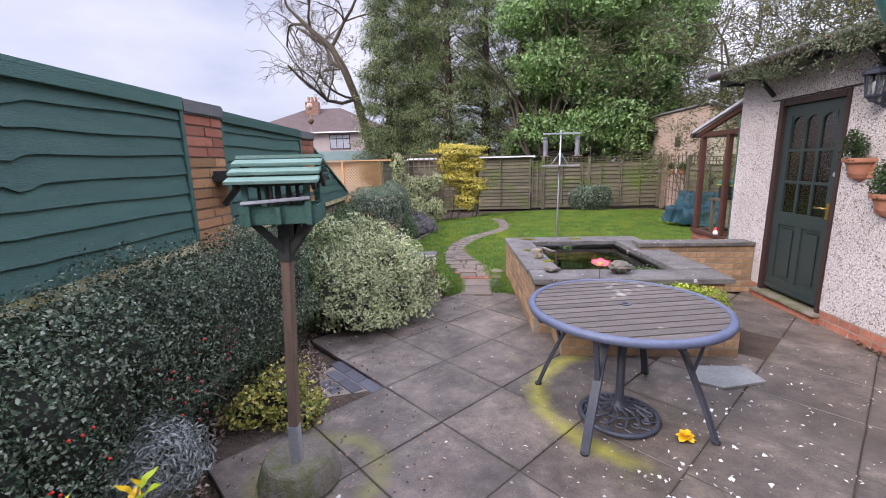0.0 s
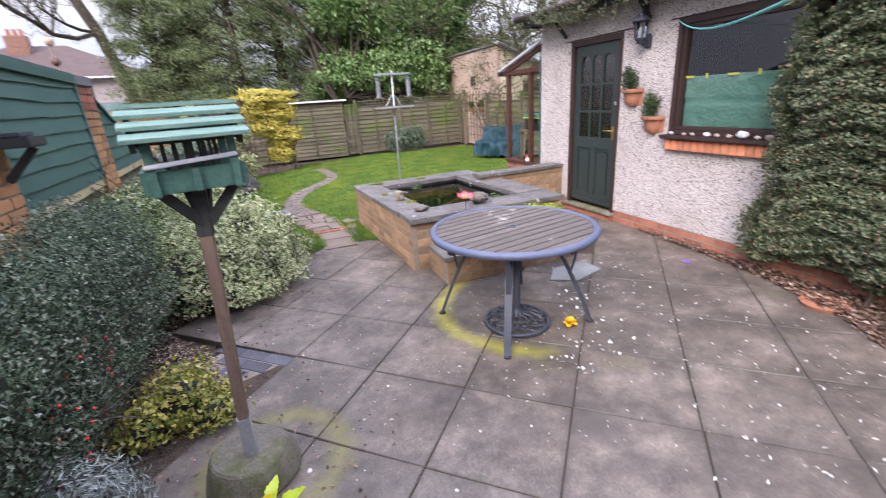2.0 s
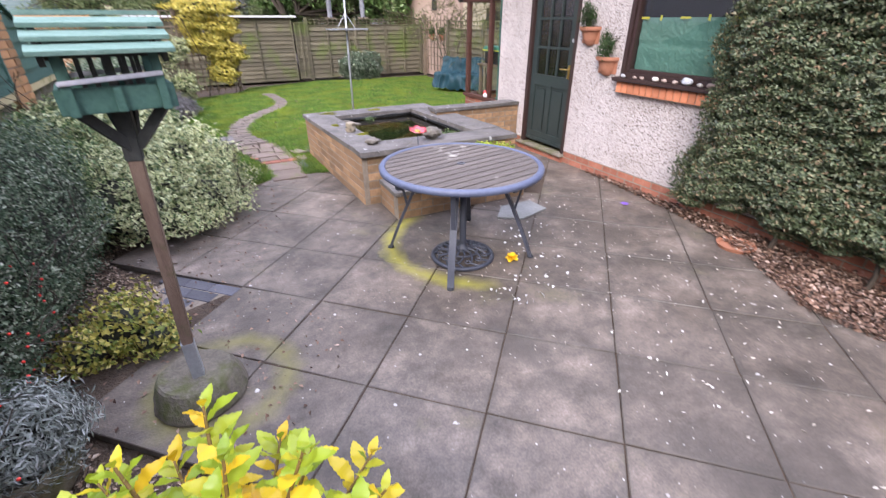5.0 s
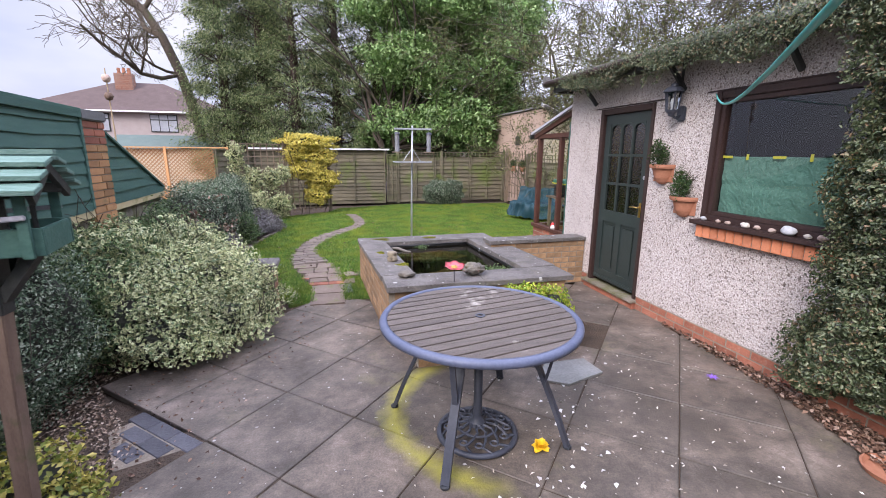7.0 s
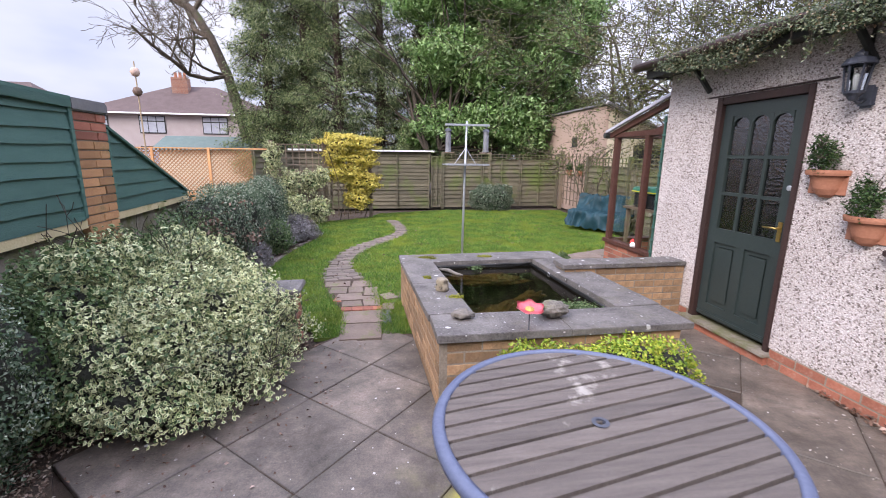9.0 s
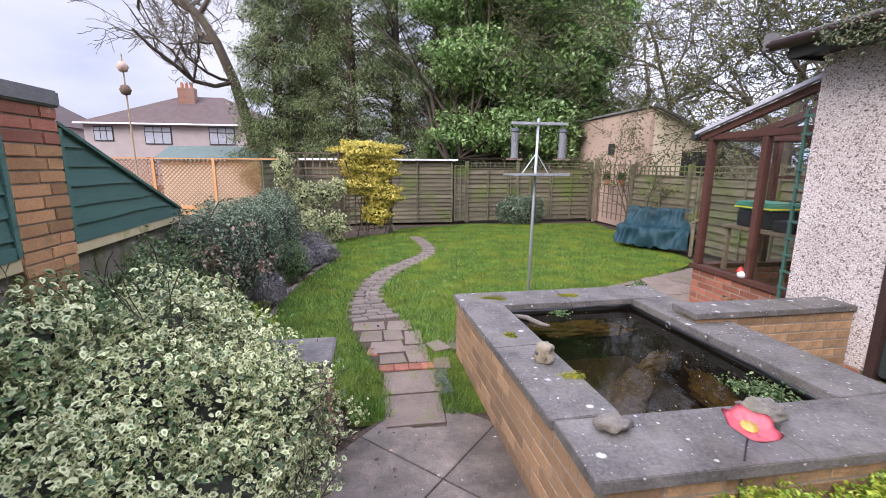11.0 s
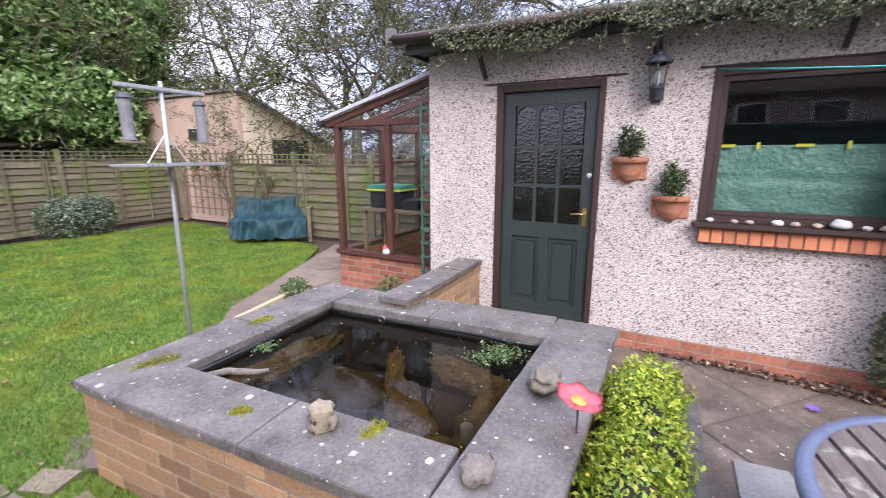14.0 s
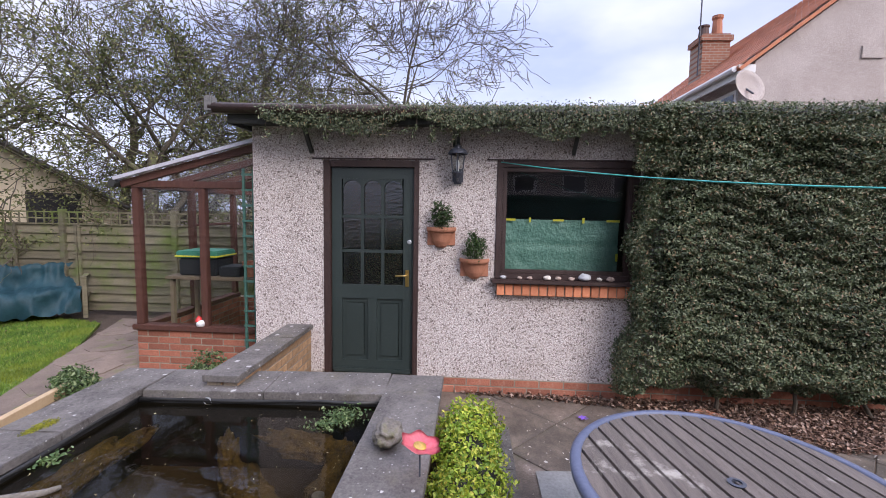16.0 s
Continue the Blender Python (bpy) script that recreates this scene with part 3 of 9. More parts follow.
def leaves(name, pts, nrm, size, aspect, material, parent, rng, tilt=0.7, fold=0.25, droop=0.0, label="", along=None, rim=False, oval=False):
    """Many folded leaves, each an island of two triangles, at points that face along nrm."""
    n = len(pts)
    nn = unit(nrm + tilt * rng.normal(size=(n, 3)))
    ax = (rng.normal(size=(n, 3)) if along is None else along + 0.5 * rng.normal(size=(n, 3))) + np.array([0, 0, -droop])
    ax = unit(ax - nn * (ax * nn).sum(1, keepdims=True))
    sd = np.cross(nn, ax)
    ln = (size * rng.uniform(0.6, 1.3, size=(n, 1)))
    wd = ln * aspect * 0.5
    base = pts - ax * ln * 0.3
    if rim:
        lift = nn * wd * fold * 2
        v = np.stack([base, base + ax * ln * 0.3 + sd * wd * 0.85 + lift, base + ax * ln * 0.68 + sd * wd * 0.9 + lift, base + ax * ln - nn * ln * 0.1, base + ax * ln * 0.68 - sd * wd * 0.9 + lift, base + ax * ln * 0.3 - sd * wd * 0.85 + lift, base + ax * ln * 0.5], 1).reshape(-1, 3)
        i = np.arange(n)[:, None] * 7
        f = np.concatenate([i + np.array([[6, (k + 1) % 6, k]]) for k in range(6)], 0)
        o = mesh_np(name, v, f, material, parent, label)
        o.data.attributes.new("rim", "FLOAT", "POINT").data.foreach_set("value", np.tile(np.array([1, 1, 1, 1, 1, 1, 0], np.float32), n))
        return o
    if oval:
        lift = nn * wd * fold * 2
        tip = base + ax * ln - nn * ln * 0.1
        v = np.stack([base, base + ax * ln * 0.3 + sd * wd * 0.9 + lift, base + ax * ln * 0.72 + sd * wd * 0.85 + lift, tip, base + ax * ln * 0.72 - sd * wd * 0.85 + lift, base + ax * ln * 0.3 - sd * wd * 0.9 + lift], 1).reshape(-1, 3)
        i = np.arange(n)[:, None] * 6
        return mesh_np(name, v, np.concatenate([i + np.array([[0, 3, 2, 1]]), i + np.array([[0, 5, 4, 3]])], 0), material, parent, label)
    v = np.stack([base, base + ax * ln * 0.5 + sd * wd + nn * wd * fold * 2, base + ax * ln - nn * ln * 0.1, base + ax * ln * 0.5 - sd * wd + nn * wd * fold * 2], 1).reshape(-1, 3)
    i = np.arange(n)[:, None] * 4
    f = np.concatenate([i + np.array([[0, 2, 1]]), i + np.array([[0, 3, 2]])], 0)
    return mesh_np(name, v, f, material, parent, label)


def blob_points(ells, n, rng, inner=0.7, lumps=0.16, freq=2.5, floor=0.0):
    """Points in the outer shells of ellipsoids (centre, radii), with an uneven outline, none deep inside another one."""
    area = np.array([(e[1][0] * e[1][1] + e[1][1] * e[1][2] + e[1][0] * e[1][2]) for e in ells])
    pick = rng.choice(len(ells), size=n * 2, p=area / area.sum())
    c = np.array([e[0] for e in ells], float)
    r = np.array([e[1] for e in ells], float)
    d = unit(rng.normal(size=(n * 2, 3)))
    ph = c[pick] * 1.7
    w = (np.sin(d[:, :1] * freq * 2 + ph[:, :1]) * np.cos(d[:, 1:2] * freq * 2.3 + ph[:, 1:2]) + np.sin(d[:, 2:3] * freq * 3.1 + ph[:, 2:3] + d[:, :1] * freq))
    rad = (inner + (1.03 - inner) * np.sqrt(rng.uniform(size=(n * 2, 1)))) * (1 + lumps * w * 0.6)
    rad = rad * np.where(rng.uniform(size=(n * 2, 1)) < 0.05, rng.uniform(1.0, 1.16, size=(n * 2, 1)), 1.0)
    p = c[pick] + d * r[pick] * rad
    nrm = unit(d / r[pick])
    keep = p[:, 2] > floor
    for k in range(len(ells)):
        q = ((p - c[k]) / r[k])
        keep &= ~(((q * q).sum(1) < 0.55 * inner) & (pick != k))
    p, nrm = p[keep][:n], nrm[keep][:n]
    return p, nrm


def shade_core(ells, parent, scale=0.72, floor=0.0, material="core"):
    """Solid lumps inside a shrub, near-black so that colour stands for inner shade."""
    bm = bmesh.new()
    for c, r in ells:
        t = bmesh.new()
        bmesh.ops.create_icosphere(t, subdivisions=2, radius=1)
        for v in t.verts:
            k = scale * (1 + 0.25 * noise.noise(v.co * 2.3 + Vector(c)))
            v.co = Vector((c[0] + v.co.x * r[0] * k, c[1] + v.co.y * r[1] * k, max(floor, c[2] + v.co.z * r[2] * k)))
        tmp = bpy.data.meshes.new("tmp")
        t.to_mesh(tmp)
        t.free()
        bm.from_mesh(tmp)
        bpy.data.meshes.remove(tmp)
    return tagged(part("shade_core", bm, material, parent), kind="stuff")


def inside(poly, x, y):
    ok = np.zeros(len(x), bool)
    for (x0, y0), (x1, y1) in zip(poly, poly[1:] + poly[:1]):
        hit = ((y0 > y) != (y1 > y)) & (x < (x1 - x0) * (y - y0) / ((y1 - y0) or 1e-9) + x0)
        ok ^= hit
    return ok


def branches(base, way, length, radius, depth, rng, out, spread=0.6, kids=3, up=0.1, wob=0.18, shrink=0.68, tip=0.003):
    """Collects bent, tapering limbs: lists of points with radii."""
    pts, rads = [Vector(base)], [radius]
    d = Vector(way).normalized()
    steps = 5 if depth > 1 else 4
    for i in range(steps):
        d = (d + Vector(rng.normal(0, wob, 3)) + Vector((0, 0, up * 0.3))).normalized()
        pts.append(pts[-1] + d * length / steps)
        rads.append(max(tip, radius * (1 - 0.55 * (i + 1) / steps)))
    out.append((pts, rads, depth))
    if depth:
        for k in range(kids + (1 if depth > 2 else 0)):
            j = int(rng.integers(2, steps + 1))
            side = Vector(rng.normal(0, 1, 3)).cross(d).normalized()
            w = (d + side * spread * float(rng.uniform(0.7, 1.5))).normalized()
            branches(pts[j], w, length * shrink * float(rng.uniform(0.7, 1.15)), rads[j] * 0.62, depth - 1, rng, out, spread, kids, up, wob, shrink, tip)
    return out


def limb_mesh(name, limbs, material, parent, sides=5, label=""):
    bm = bmesh.new()
    for pts, rads, depth in limbs:
        tube(pts, rads, bm, sides if depth > 1 else 3, cap=False)
    o = part(name, bm, material, parent, label, smooth=True)
    return tagged(o, kind="stuff") if name in ("branchwork", "trailing_growth") else o


def brick_wall(parent, a, b, z0, courses, material, thick=0.1, first=0, unit_l=0.225, ch=0.075, core=True, name="brick", joint=0.011):
    """A stretcher-bond skin of separate bricks from a to b in the plan, on a recessed mortar core."""
    a, b = Vector((*a, 0)), Vector((*b, 0))
    d = b - a
    n = max(1, round(d.length / unit_l))
    ul = d.length / n
    rot = math.atan2(d.y, d.x)
    place = Matrix.Translation(a) @ Matrix.Rotation(rot, 4, "Z")
    if core:
        part("mortar_core", box(0.003, -thick / 2 + 0.003, z0, d.length - 0.003, thick / 2 - 0.003, z0 + courses * ch - 0.001, turn=place), "mortar", parent)
    full = bpy.data.meshes.new("brick")
    half = bpy.data.meshes.new("brick_half")
    for me, ln in ((full, ul), (half, ul / 2)):
        bm = box(-ln / 2 + joint / 2, -thick / 2, -ch / 2 + joint / 2, ln / 2 - joint / 2, thick / 2, ch / 2 - joint / 2)
        bmesh.ops.bevel(bm, geom=bm.edges[:], offset=0.003, segments=1, affect="EDGES")
        bm.to_mesh(me)
        bm.free()
        me.materials.append(M[material])
    for c in range(courses):
        odd = (c + first) % 2
        spans = [(i * ul + ul / 2, full) for i in range(n)] if not odd else [(ul / 4, half)] + [(i * ul, full) for i in range(1, n)] + [(n * ul - ul / 4, half)]
        for s, me in spans:
            ob = new(name, me)
            ob.matrix_basis = place @ Matrix.Translation((s, random.uniform(-0.0015, 0.0015), z0 + c * ch + ch / 2))
            adopt(ob, parent)


U_DIR, V_DIR = Vector((math.cos(radians(-43)), math.sin(radians(-43)), 0)), Vector((math.cos(radians(47)), math.sin(radians(47)), 0))
GRID_0, GRID_U, GRID_V = Vector((1.545, 1.10, 0)), 0.622, 0.611


def on_grid(u, v):
    return GRID_0 + U_DIR * (u * GRID_U) + V_DIR * (v * GRID_V)

# ---- ground ----
g = bmesh.new()
for x0, x1, y0, y1 in ((-300, 300, -300, 300),):
    bmesh.ops.create_grid(g, x_segments=4, y_segments=4, size=300)
for v in g.verts:
    v.co.z = -0.05
tagged(part("ground", g, "soil"), "bare brown soil ground of the garden beds", "ground", kind="structure")

LAWN = [(0.45, 4.72), (1.36, 4.72), (1.3, 5.85), (2.0, 6.06), (3.23, 7.24), (5.04, 8.03), (6.1, 8.7), (6.35, 10.2), (6.6, 12.0), (6.75, 13.6), (3.2, 13.9), (1.2, 13.2), (0.8, 12.35), (-1.0, 11.3), (-0.5, 10.4), (-0.14, 9.69), (-0.41, 8.54), (-0.55, 7.4), (-0.51, 6.54), (-0.44, 5.97), (-0.1, 5.2), (0.40, 4.95)]
tagged(part("lawn", prism(LAWN, -0.04, -0.005), "turf"), "short mossy green lawn with fallen leaves", "lawn", kind="structure")

# ---- shed, plain walls for a start ----
SX, SY0, SY1 = 4.2, -1.6, 5.3
shed = thing("wall_shed", (SX, 2, 0), "pebbledashed garden outbuilding wall on a red brick plinth", "wall", kind="structure")
T = 0.14
def wall_bits(parent, x, y0, y1, z0, z1, holes, material="dash"):
    """A wall along y with rectangular holes (y0, y1, z0, z1), as butted boxes."""
    ys = sorted({y0, y1, *[h[0] for h in holes], *[h[1] for h in holes]})
    for a, b in zip(ys, ys[1:]):
        cut = sorted([(h[2], h[3]) for h in holes if h[0] <= a and h[1] >= b])
        z = z0
        for c0, c1 in cut:
            if c0 > z:
                part("wall_section", box(x, a, z, x + T, b, c0), material, parent)
            z = c1
        if z < z1:
            part("wall_section", box(x, a, z, x + T, b, z1), material, parent)


DOOR, WIN = (3.70, 4.61, 0.0, 2.20), (1.70, 2.98, 1.12, 2.21)
wall_bits(shed, SX, SY0, SY1, 0.15, 2.51, [(3.70, 4.61, 0.15, 2.20), WIN])
part("north_wall", box(SX + T, SY1 - T, 0.15, 7.0, SY1, 2.51), "dash", shed)
part("back_wall", box(6.86, SY0, 0.0, 7.0, SY1 - T, 2.51), "dash", shed)
part("south_wall", box(SX + T, SY0, 0.0, 6.86, SY0 + T, 2.51), "dash", shed)
tagged(part("floor_shed", box(SX + T, SY0 + T, -0.02, 6.86, SY1 - T, 0.1), "concrete"), "bare concrete floor inside the outbuilding", "floor", kind="structure")
# Added sheet; the room's dimness behind the window is put into its colour.
tagged(part("wall_dark_sheet", box(5.6, SY0 + T, 0.1, 5.66, SY1 - T, 2.46), "dark"), "added near-black sheet standing for the unlit room behind the outbuilding window", "wall", kind="structure")

# lintels over door and window
for k, (y0, y1) in enumerate(((3.55, 4.72), (1.6, 3.08))):
    tagged(part("trim", box(SX - 0.014, y0, 2.21, SX + 0.002, y1, 2.222, bev=0.003), "frame"), "thin dark drip strip over an opening", "trim", kind="structure")

# roof of the outbuilding
roof = thing("roof_shed", (5.4, 2, 2.6), "flat felted outbuilding roof with dark green fascia", "roof", kind="structure")
part("deck", box(3.93, SY0 - 0.1, 2.57, 7.15, SY1 + 0.14, 2.64, bev=0.012), "felt", roof)
part("fascia", box(3.955, SY0 - 0.08, 2.485, 3.985, SY1 + 0.10, 2.57, bev=0.004), "wood_dark", roof, "dark weathered fascia board")
part("soffit", box(3.985, SY0 - 0.08, 2.51, 4.2, SY1 + 0.10, 2.535), "wood_dark", roof)
part("end_fascia", box(3.985, SY1 + 0.07, 2.485, 7.1, SY1 + 0.10, 2.57), "wood_dark", roof)
part("gutter", tube([(3.9, SY1 + 0.22, 2.61), (3.9, 4.55, 2.595), (3.9, 3.6, 2.59)], 0.045, sides=10), "frame", roof, "brown plastic gutter", True)
part("gutter_end", box(3.86, SY1 + 0.18, 2.57, 3.95, SY1 + 0.26, 2.71, bev=0.012), "felt", roof)
for y in (4.72, 3.34, 2.30):
    br = part("bracket", bar((4.19, y, 2.27), (3.99, y, 2.49), 0.028, 0.04), "wood_dark", roof, "dark sloping eaves bracket")
part("conduit", tube([(4.185, 3.38, 2.33), (4.185, 3.38, 2.51)], 0.012), "wood_dark", shed)
pipe = thing("drainpipe", (4.1, -0.85, 0), "brown cast downpipe on the outbuilding wall", "drainpipe")
part("pipe", tube([(4.13, -0.85, 0.12), (4.13, -0.87, 1.2), (4.13, -0.88, 2.5), (3.98, -0.9, 2.66)], 0.035, sides=10), "frame", pipe, smooth=True)
part("shoe", tube([(4.13, -0.85, 0.2), (4.12, -0.85, 0.09), (4.04, -0.84, 0.03)], 0.045, sides=10), "frame", pipe, smooth=True)
part("collar", tube([(4.13, -0.86, 0.75), (4.13, -0.86, 0.82)], 0.046, sides=10), "frame", pipe)

# ---- door ----
door = thing("door_1", (SX, 4.15, 0.1), "closed dark grey-green panelled door with nine textured panes", "door", kind="structure")
fr = bmesh.new()
box(SX - 0.012, 4.545, 0.1, SX + 0.09, 4.61, 2.205, fr, 0.004)
box(SX - 0.012, 3.70, 0.1, SX + 0.09, 3.748, 2.205, fr, 0.004)
box(SX - 0.010, 3.748, 2.14, SX + 0.088, 4.545, 2.203, fr, 0.004)
part("door_frame", fr, "frame", door, "red-brown stained frame")
LY0, LY1, GZ0, GZ1 = 3.752, 4.541, 1.02, 2.03
leaf = bmesh.new()
GY0, GY1 = 3.85, 4.445
for y0, y1, z0, z1 in ((LY0, GY0, 0.155, 2.135), (GY1, LY1, 0.155, 2.135), (GY0, GY1, 0.155, 0.275), (GY0, GY1, 0.885, GZ0), (GY0, GY1, GZ1, 2.135), (4.105, 4.19, 0.275, 0.885)):
    box(SX + 0.025, y0, z0, SX + 0.065, y1, z1, leaf)
cw = (GY1 - GY0) / 3
for k in (1, 2):
    box(SX + 0.027, GY0 + k * cw - 0.014, GZ0, SX + 0.063, GY0 + k * cw + 0.014, GZ1, leaf)
for z in (1.345, 1.675):
    box(SX + 0.028, GY0, z - 0.014, SX + 0.062, GY1, z + 0.014, leaf)
part("leaf", leaf, "door", door)
# round-headed spandrels over the three top panes
for k in range(3):
    c, r = GY0 + (k + 0.5) * cw, cw / 2 - 0.014
    bm = bmesh.new()
    arc = [(c + r * math.cos(radians(a)), GZ1 - 0.085 + r * 0.85 * math.sin(radians(a))) for a in range(0, 181, 15)]
    for (ya, za), (yb, zb) in zip(arc, arc[1:]):
        q = [(SX + 0.029, ya, za), (SX + 0.029, yb, zb), (SX + 0.029, yb, GZ1 + 0.001), (SX + 0.029, ya, GZ1 + 0.001)]
        vs = [bm.verts.new(v) for v in q] + [bm.verts.new((SX + 0.061, v[1], v[2])) for v in q]
        for f in ((0, 1, 2, 3), (7, 6, 5, 4), (0, 4, 5, 1), (1, 5, 6, 2), (2, 6, 7, 3), (3, 7, 4, 0)):
            bm.faces.new([vs[i] for i in f])
    part("arched_head", bm, "door", door)
for k in range(3):
    for z0, z1 in ((GZ0, 1.331), (1.359, 1.661), (1.689, GZ1)):
        part("pane", box(SX + 0.044, GY0 + k * cw + 0.012, z0, SX + 0.048, GY0 + (k + 1) * cw - 0.012, z1), "glass_obs", door, "textured obscure glass")
for y0, y1 in ((GY0, 4.105), (4.19, GY1)):
    bm = box(SX + 0.042, y0, 0.275, SX + 0.058, y1, 0.885)
    box(SX + 0.033, y0 + 0.035, 0.315, SX + 0.045, y1 - 0.035, 0.845, bm, 0.008)
    part("panel", bm, "door", door, "raised lower panel")
part("weather_bar", box(SX + 0.002, 3.76, 0.15, SX + 0.03, 4.53, 0.2, bev=0.01), "door", door)
part("threshold", box(SX - 0.09, 3.66, 0.075, SX + 0.09, 4.65, 0.105, bev=0.006), "concrete", door, "pale worn stone sill")
part("threshold_riser", box(SX - 0.05, 3.68, -0.02, SX + 0.08, 4.63, 0.075), "brick_red", door)
hd = part("handle_plate", box(SX + 0.016, 3.79, 1.01, SX + 0.025, 3.826, 1.17, bev=0.003), "brass", door, "brass lever handle plate")
part("lever", tube([(SX + 0.016, 3.808, 1.12), (SX - 0.025, 3.808, 1.12), (SX - 0.03, 3.83, 1.122), (SX - 0.028, 3.915, 1.118)], 0.008, sides=8), "brass", hd, "brass lever", True)
lk = lathe([(0.0, 0.0), (0.022, 0.0), (0.022, 0.006), (0.012, 0.01), (0.0, 0.01)], (0, 0, 0), sides=14)
lk.transform(Matrix.Translation((SX + 0.026, 3.79, 1.44)) @ Matrix.Rotation(radians(-90), 4, "Y"))
part("lock", lk, "galv", door, "round steel night latch")
# Another added sheet, near-black in place of unlit depth behind the door panes.
part("door_dark_sheet", box(4.75, 3.3, 0.1, 4.78, 4.9, 2.5), "dark", shed)

# ---- window ----
win = thing("window_1", (SX, 2.35, 1.1), "wide dark brown timber window half covered with green sheet", "window", kind="structure")
fr = bmesh.new()
Y0, Y1, Z0, Z1 = WIN
box(SX - 0.012, Y1 - 0.055, Z0, SX + 0.09, Y1, Z1, fr, 0.004)
box(SX - 0.012, Y0, Z0, SX + 0.09, Y0 + 0.055, Z1, fr, 0.004)
box(SX - 0.010, Y0 + 0.055, Z1 - 0.06, SX + 0.088, Y1 - 0.055, Z1, fr, 0.004)
box(SX - 0.010, Y0 + 0.055, Z0, SX + 0.088, Y1 - 0.055, Z0 + 0.05, fr, 0.004)
for a in (Y0 + 0.055, Y1 - 0.095):
    box(SX + 0.005, a, Z0 + 0.05, SX + 0.07, a + 0.04, Z1 - 0.06, fr, 0.004)
box(SX + 0.005, Y0 + 0.095, Z1 - 0.10, SX + 0.07, Y1 - 0.095, Z1 - 0.06, fr, 0.004)
box(SX + 0.005, Y0 + 0.095, Z0 + 0.05, SX + 0.07, Y1 - 0.095, Z0 + 0.085, fr, 0.004)
part("window_frame", fr, "frame", win, "dark brown stained frame")
facing(part("pane", pane(SX + 0.035, Y0 + 0.09, Z0 + 0.08, SX + 0.041, Y1 - 0.09, Z1 - 0.095), "glass_win", win, "clear reflecting glass"), (-1, 0, 0))
part("window_sill", box(SX - 0.10, Y0 - 0.02, Z0 - 0.035, SX + 0.06, Y1 + 0.03, Z0 + 0.002, bev=0.006), "frame", win, "dark timber sill")
M["sheet"] = surf("green_plastic_sheet", (0.11, 0.25, 0.21), (0.18, 0.35, 0.295), 9, 30, 0.4, 0.8, depth=0.02)
M["tape"] = surf("yellow_tape", (0.62, 0.60, 0.04), (0.75, 0.72, 0.08), 9, 30, 0.6, 0.0)
sh = bmesh.new()
bmesh.ops.create_grid(sh, x_segments=40, y_segments=16, size=0.5)
for v in sh.verts:
    y, z = 1.84 + (v.co.x + 0.5) * 1.045, 1.20 + (v.co.y + 0.5) * 0.475
    crease = 0.012 if abs(z - 1.44) < 0.015 else 0.0
    v.co = Vector((SX + 0.075 + 0.014 * noise.noise(Vector((y * 7, z * 9, 3))) + crease, y, z))
sheet = thing("plastic_sheet", (SX + 0.07, 2.36, 1.2), "crumpled green plastic sheet taped inside the window", "sheet")
part("film", sh, "sheet", sheet, smooth=True)
for y, w, h in ((2.84, 0.09, 0.02), (2.66, 0.02, 0.045), (2.40, 0.1, 0.018), (2.17, 0.02, 0.05), (1.9, 0.12, 0.02)):
    part("tape", box(SX + 0.05, y - w / 2, 1.672 - h / 2, SX + 0.054, y + w / 2, 1.672 + h / 2), "tape", sheet, "strip of yellow tape")
part("tape", box(SX + 0.05, 1.845, 1.30, SX + 0.054, 1.865, 1.37), "tape", sheet, "strip of yellow tape")
sillb = thing("brick_sill", (SX, 2.4, 0.97), "orange-red bricks on edge under the window", "sill", kind="structure")
bk = box(-0.05, -0.034, -0.053, 0.05, 0.034, 0.053, bev=0.004)
bkm = bpy.data.meshes.new("sill_brick")
bk.to_mesh(bkm)
bk.free()
M["brick_sill"] = surf("orange_sill_brick", (0.48, 0.15, 0.07), (0.62, 0.25, 0.13), 5, 60, 0.85, 0.4, vary=0.18)
bkm.materials.append(M["brick_sill"])
for k in range(16):
    o = new("brick", bkm)
    o.matrix_basis = Matrix.Translation((SX - 0.012, 2.925 - k * 0.078, 1.026))
    adopt(o, sillb)
part("mortar_bed", box(SX - 0.05, 1.70, 0.975, SX + 0.03, 2.962, 1.082), "mortar", sillb)
# sea stones on the sill
for k, (y, r, col) in enumerate(((2.90, 0.030, 0), (2.75, 0.026, 1), (2.66, 0.028, 1), (2.50, 0.040, 2), (2.40, 0.030, 1), (2.28, 0.032, 1), (2.16, 0.058, 0), (2.03, 0.028, 2), (1.93, 0.04, 1))):
    bm = bmesh.new()
    bmesh.ops.create_icosphere(bm, subdivisions=3, radius=r * 0.8)
    for v in bm.verts:
        d = 1 + 0.28 * noise.noise(v.co * (1.6 / r) + Vector((k * 3.1, 0, 0)))
        v.co = Vector((v.co.x * d * 0.8, v.co.y * d * 1.15, v.co.z * d * 0.72))
    lo = min(v.co.z for v in bm.verts)
    bm.transform(Matrix.Translation((SX - 0.05, y, Z0 + 0.0025 - lo)))
    mt = surf("stone_tone", *(((0.40, 0.41, 0.43), (0.52, 0.53, 0.55)), ((0.26, 0.19, 0.16), (0.42, 0.33, 0.28)), ((0.55, 0.5, 0.45), (0.66, 0.62, 0.56)))[col], 20, 90, 0.7, 0.2)
    tagged(part("sea_stone", bm, mt, smooth=True), ("smooth grey", "brownish", "pale")[col] + " stone lying on the window sill", "stone", "stones on the sill")

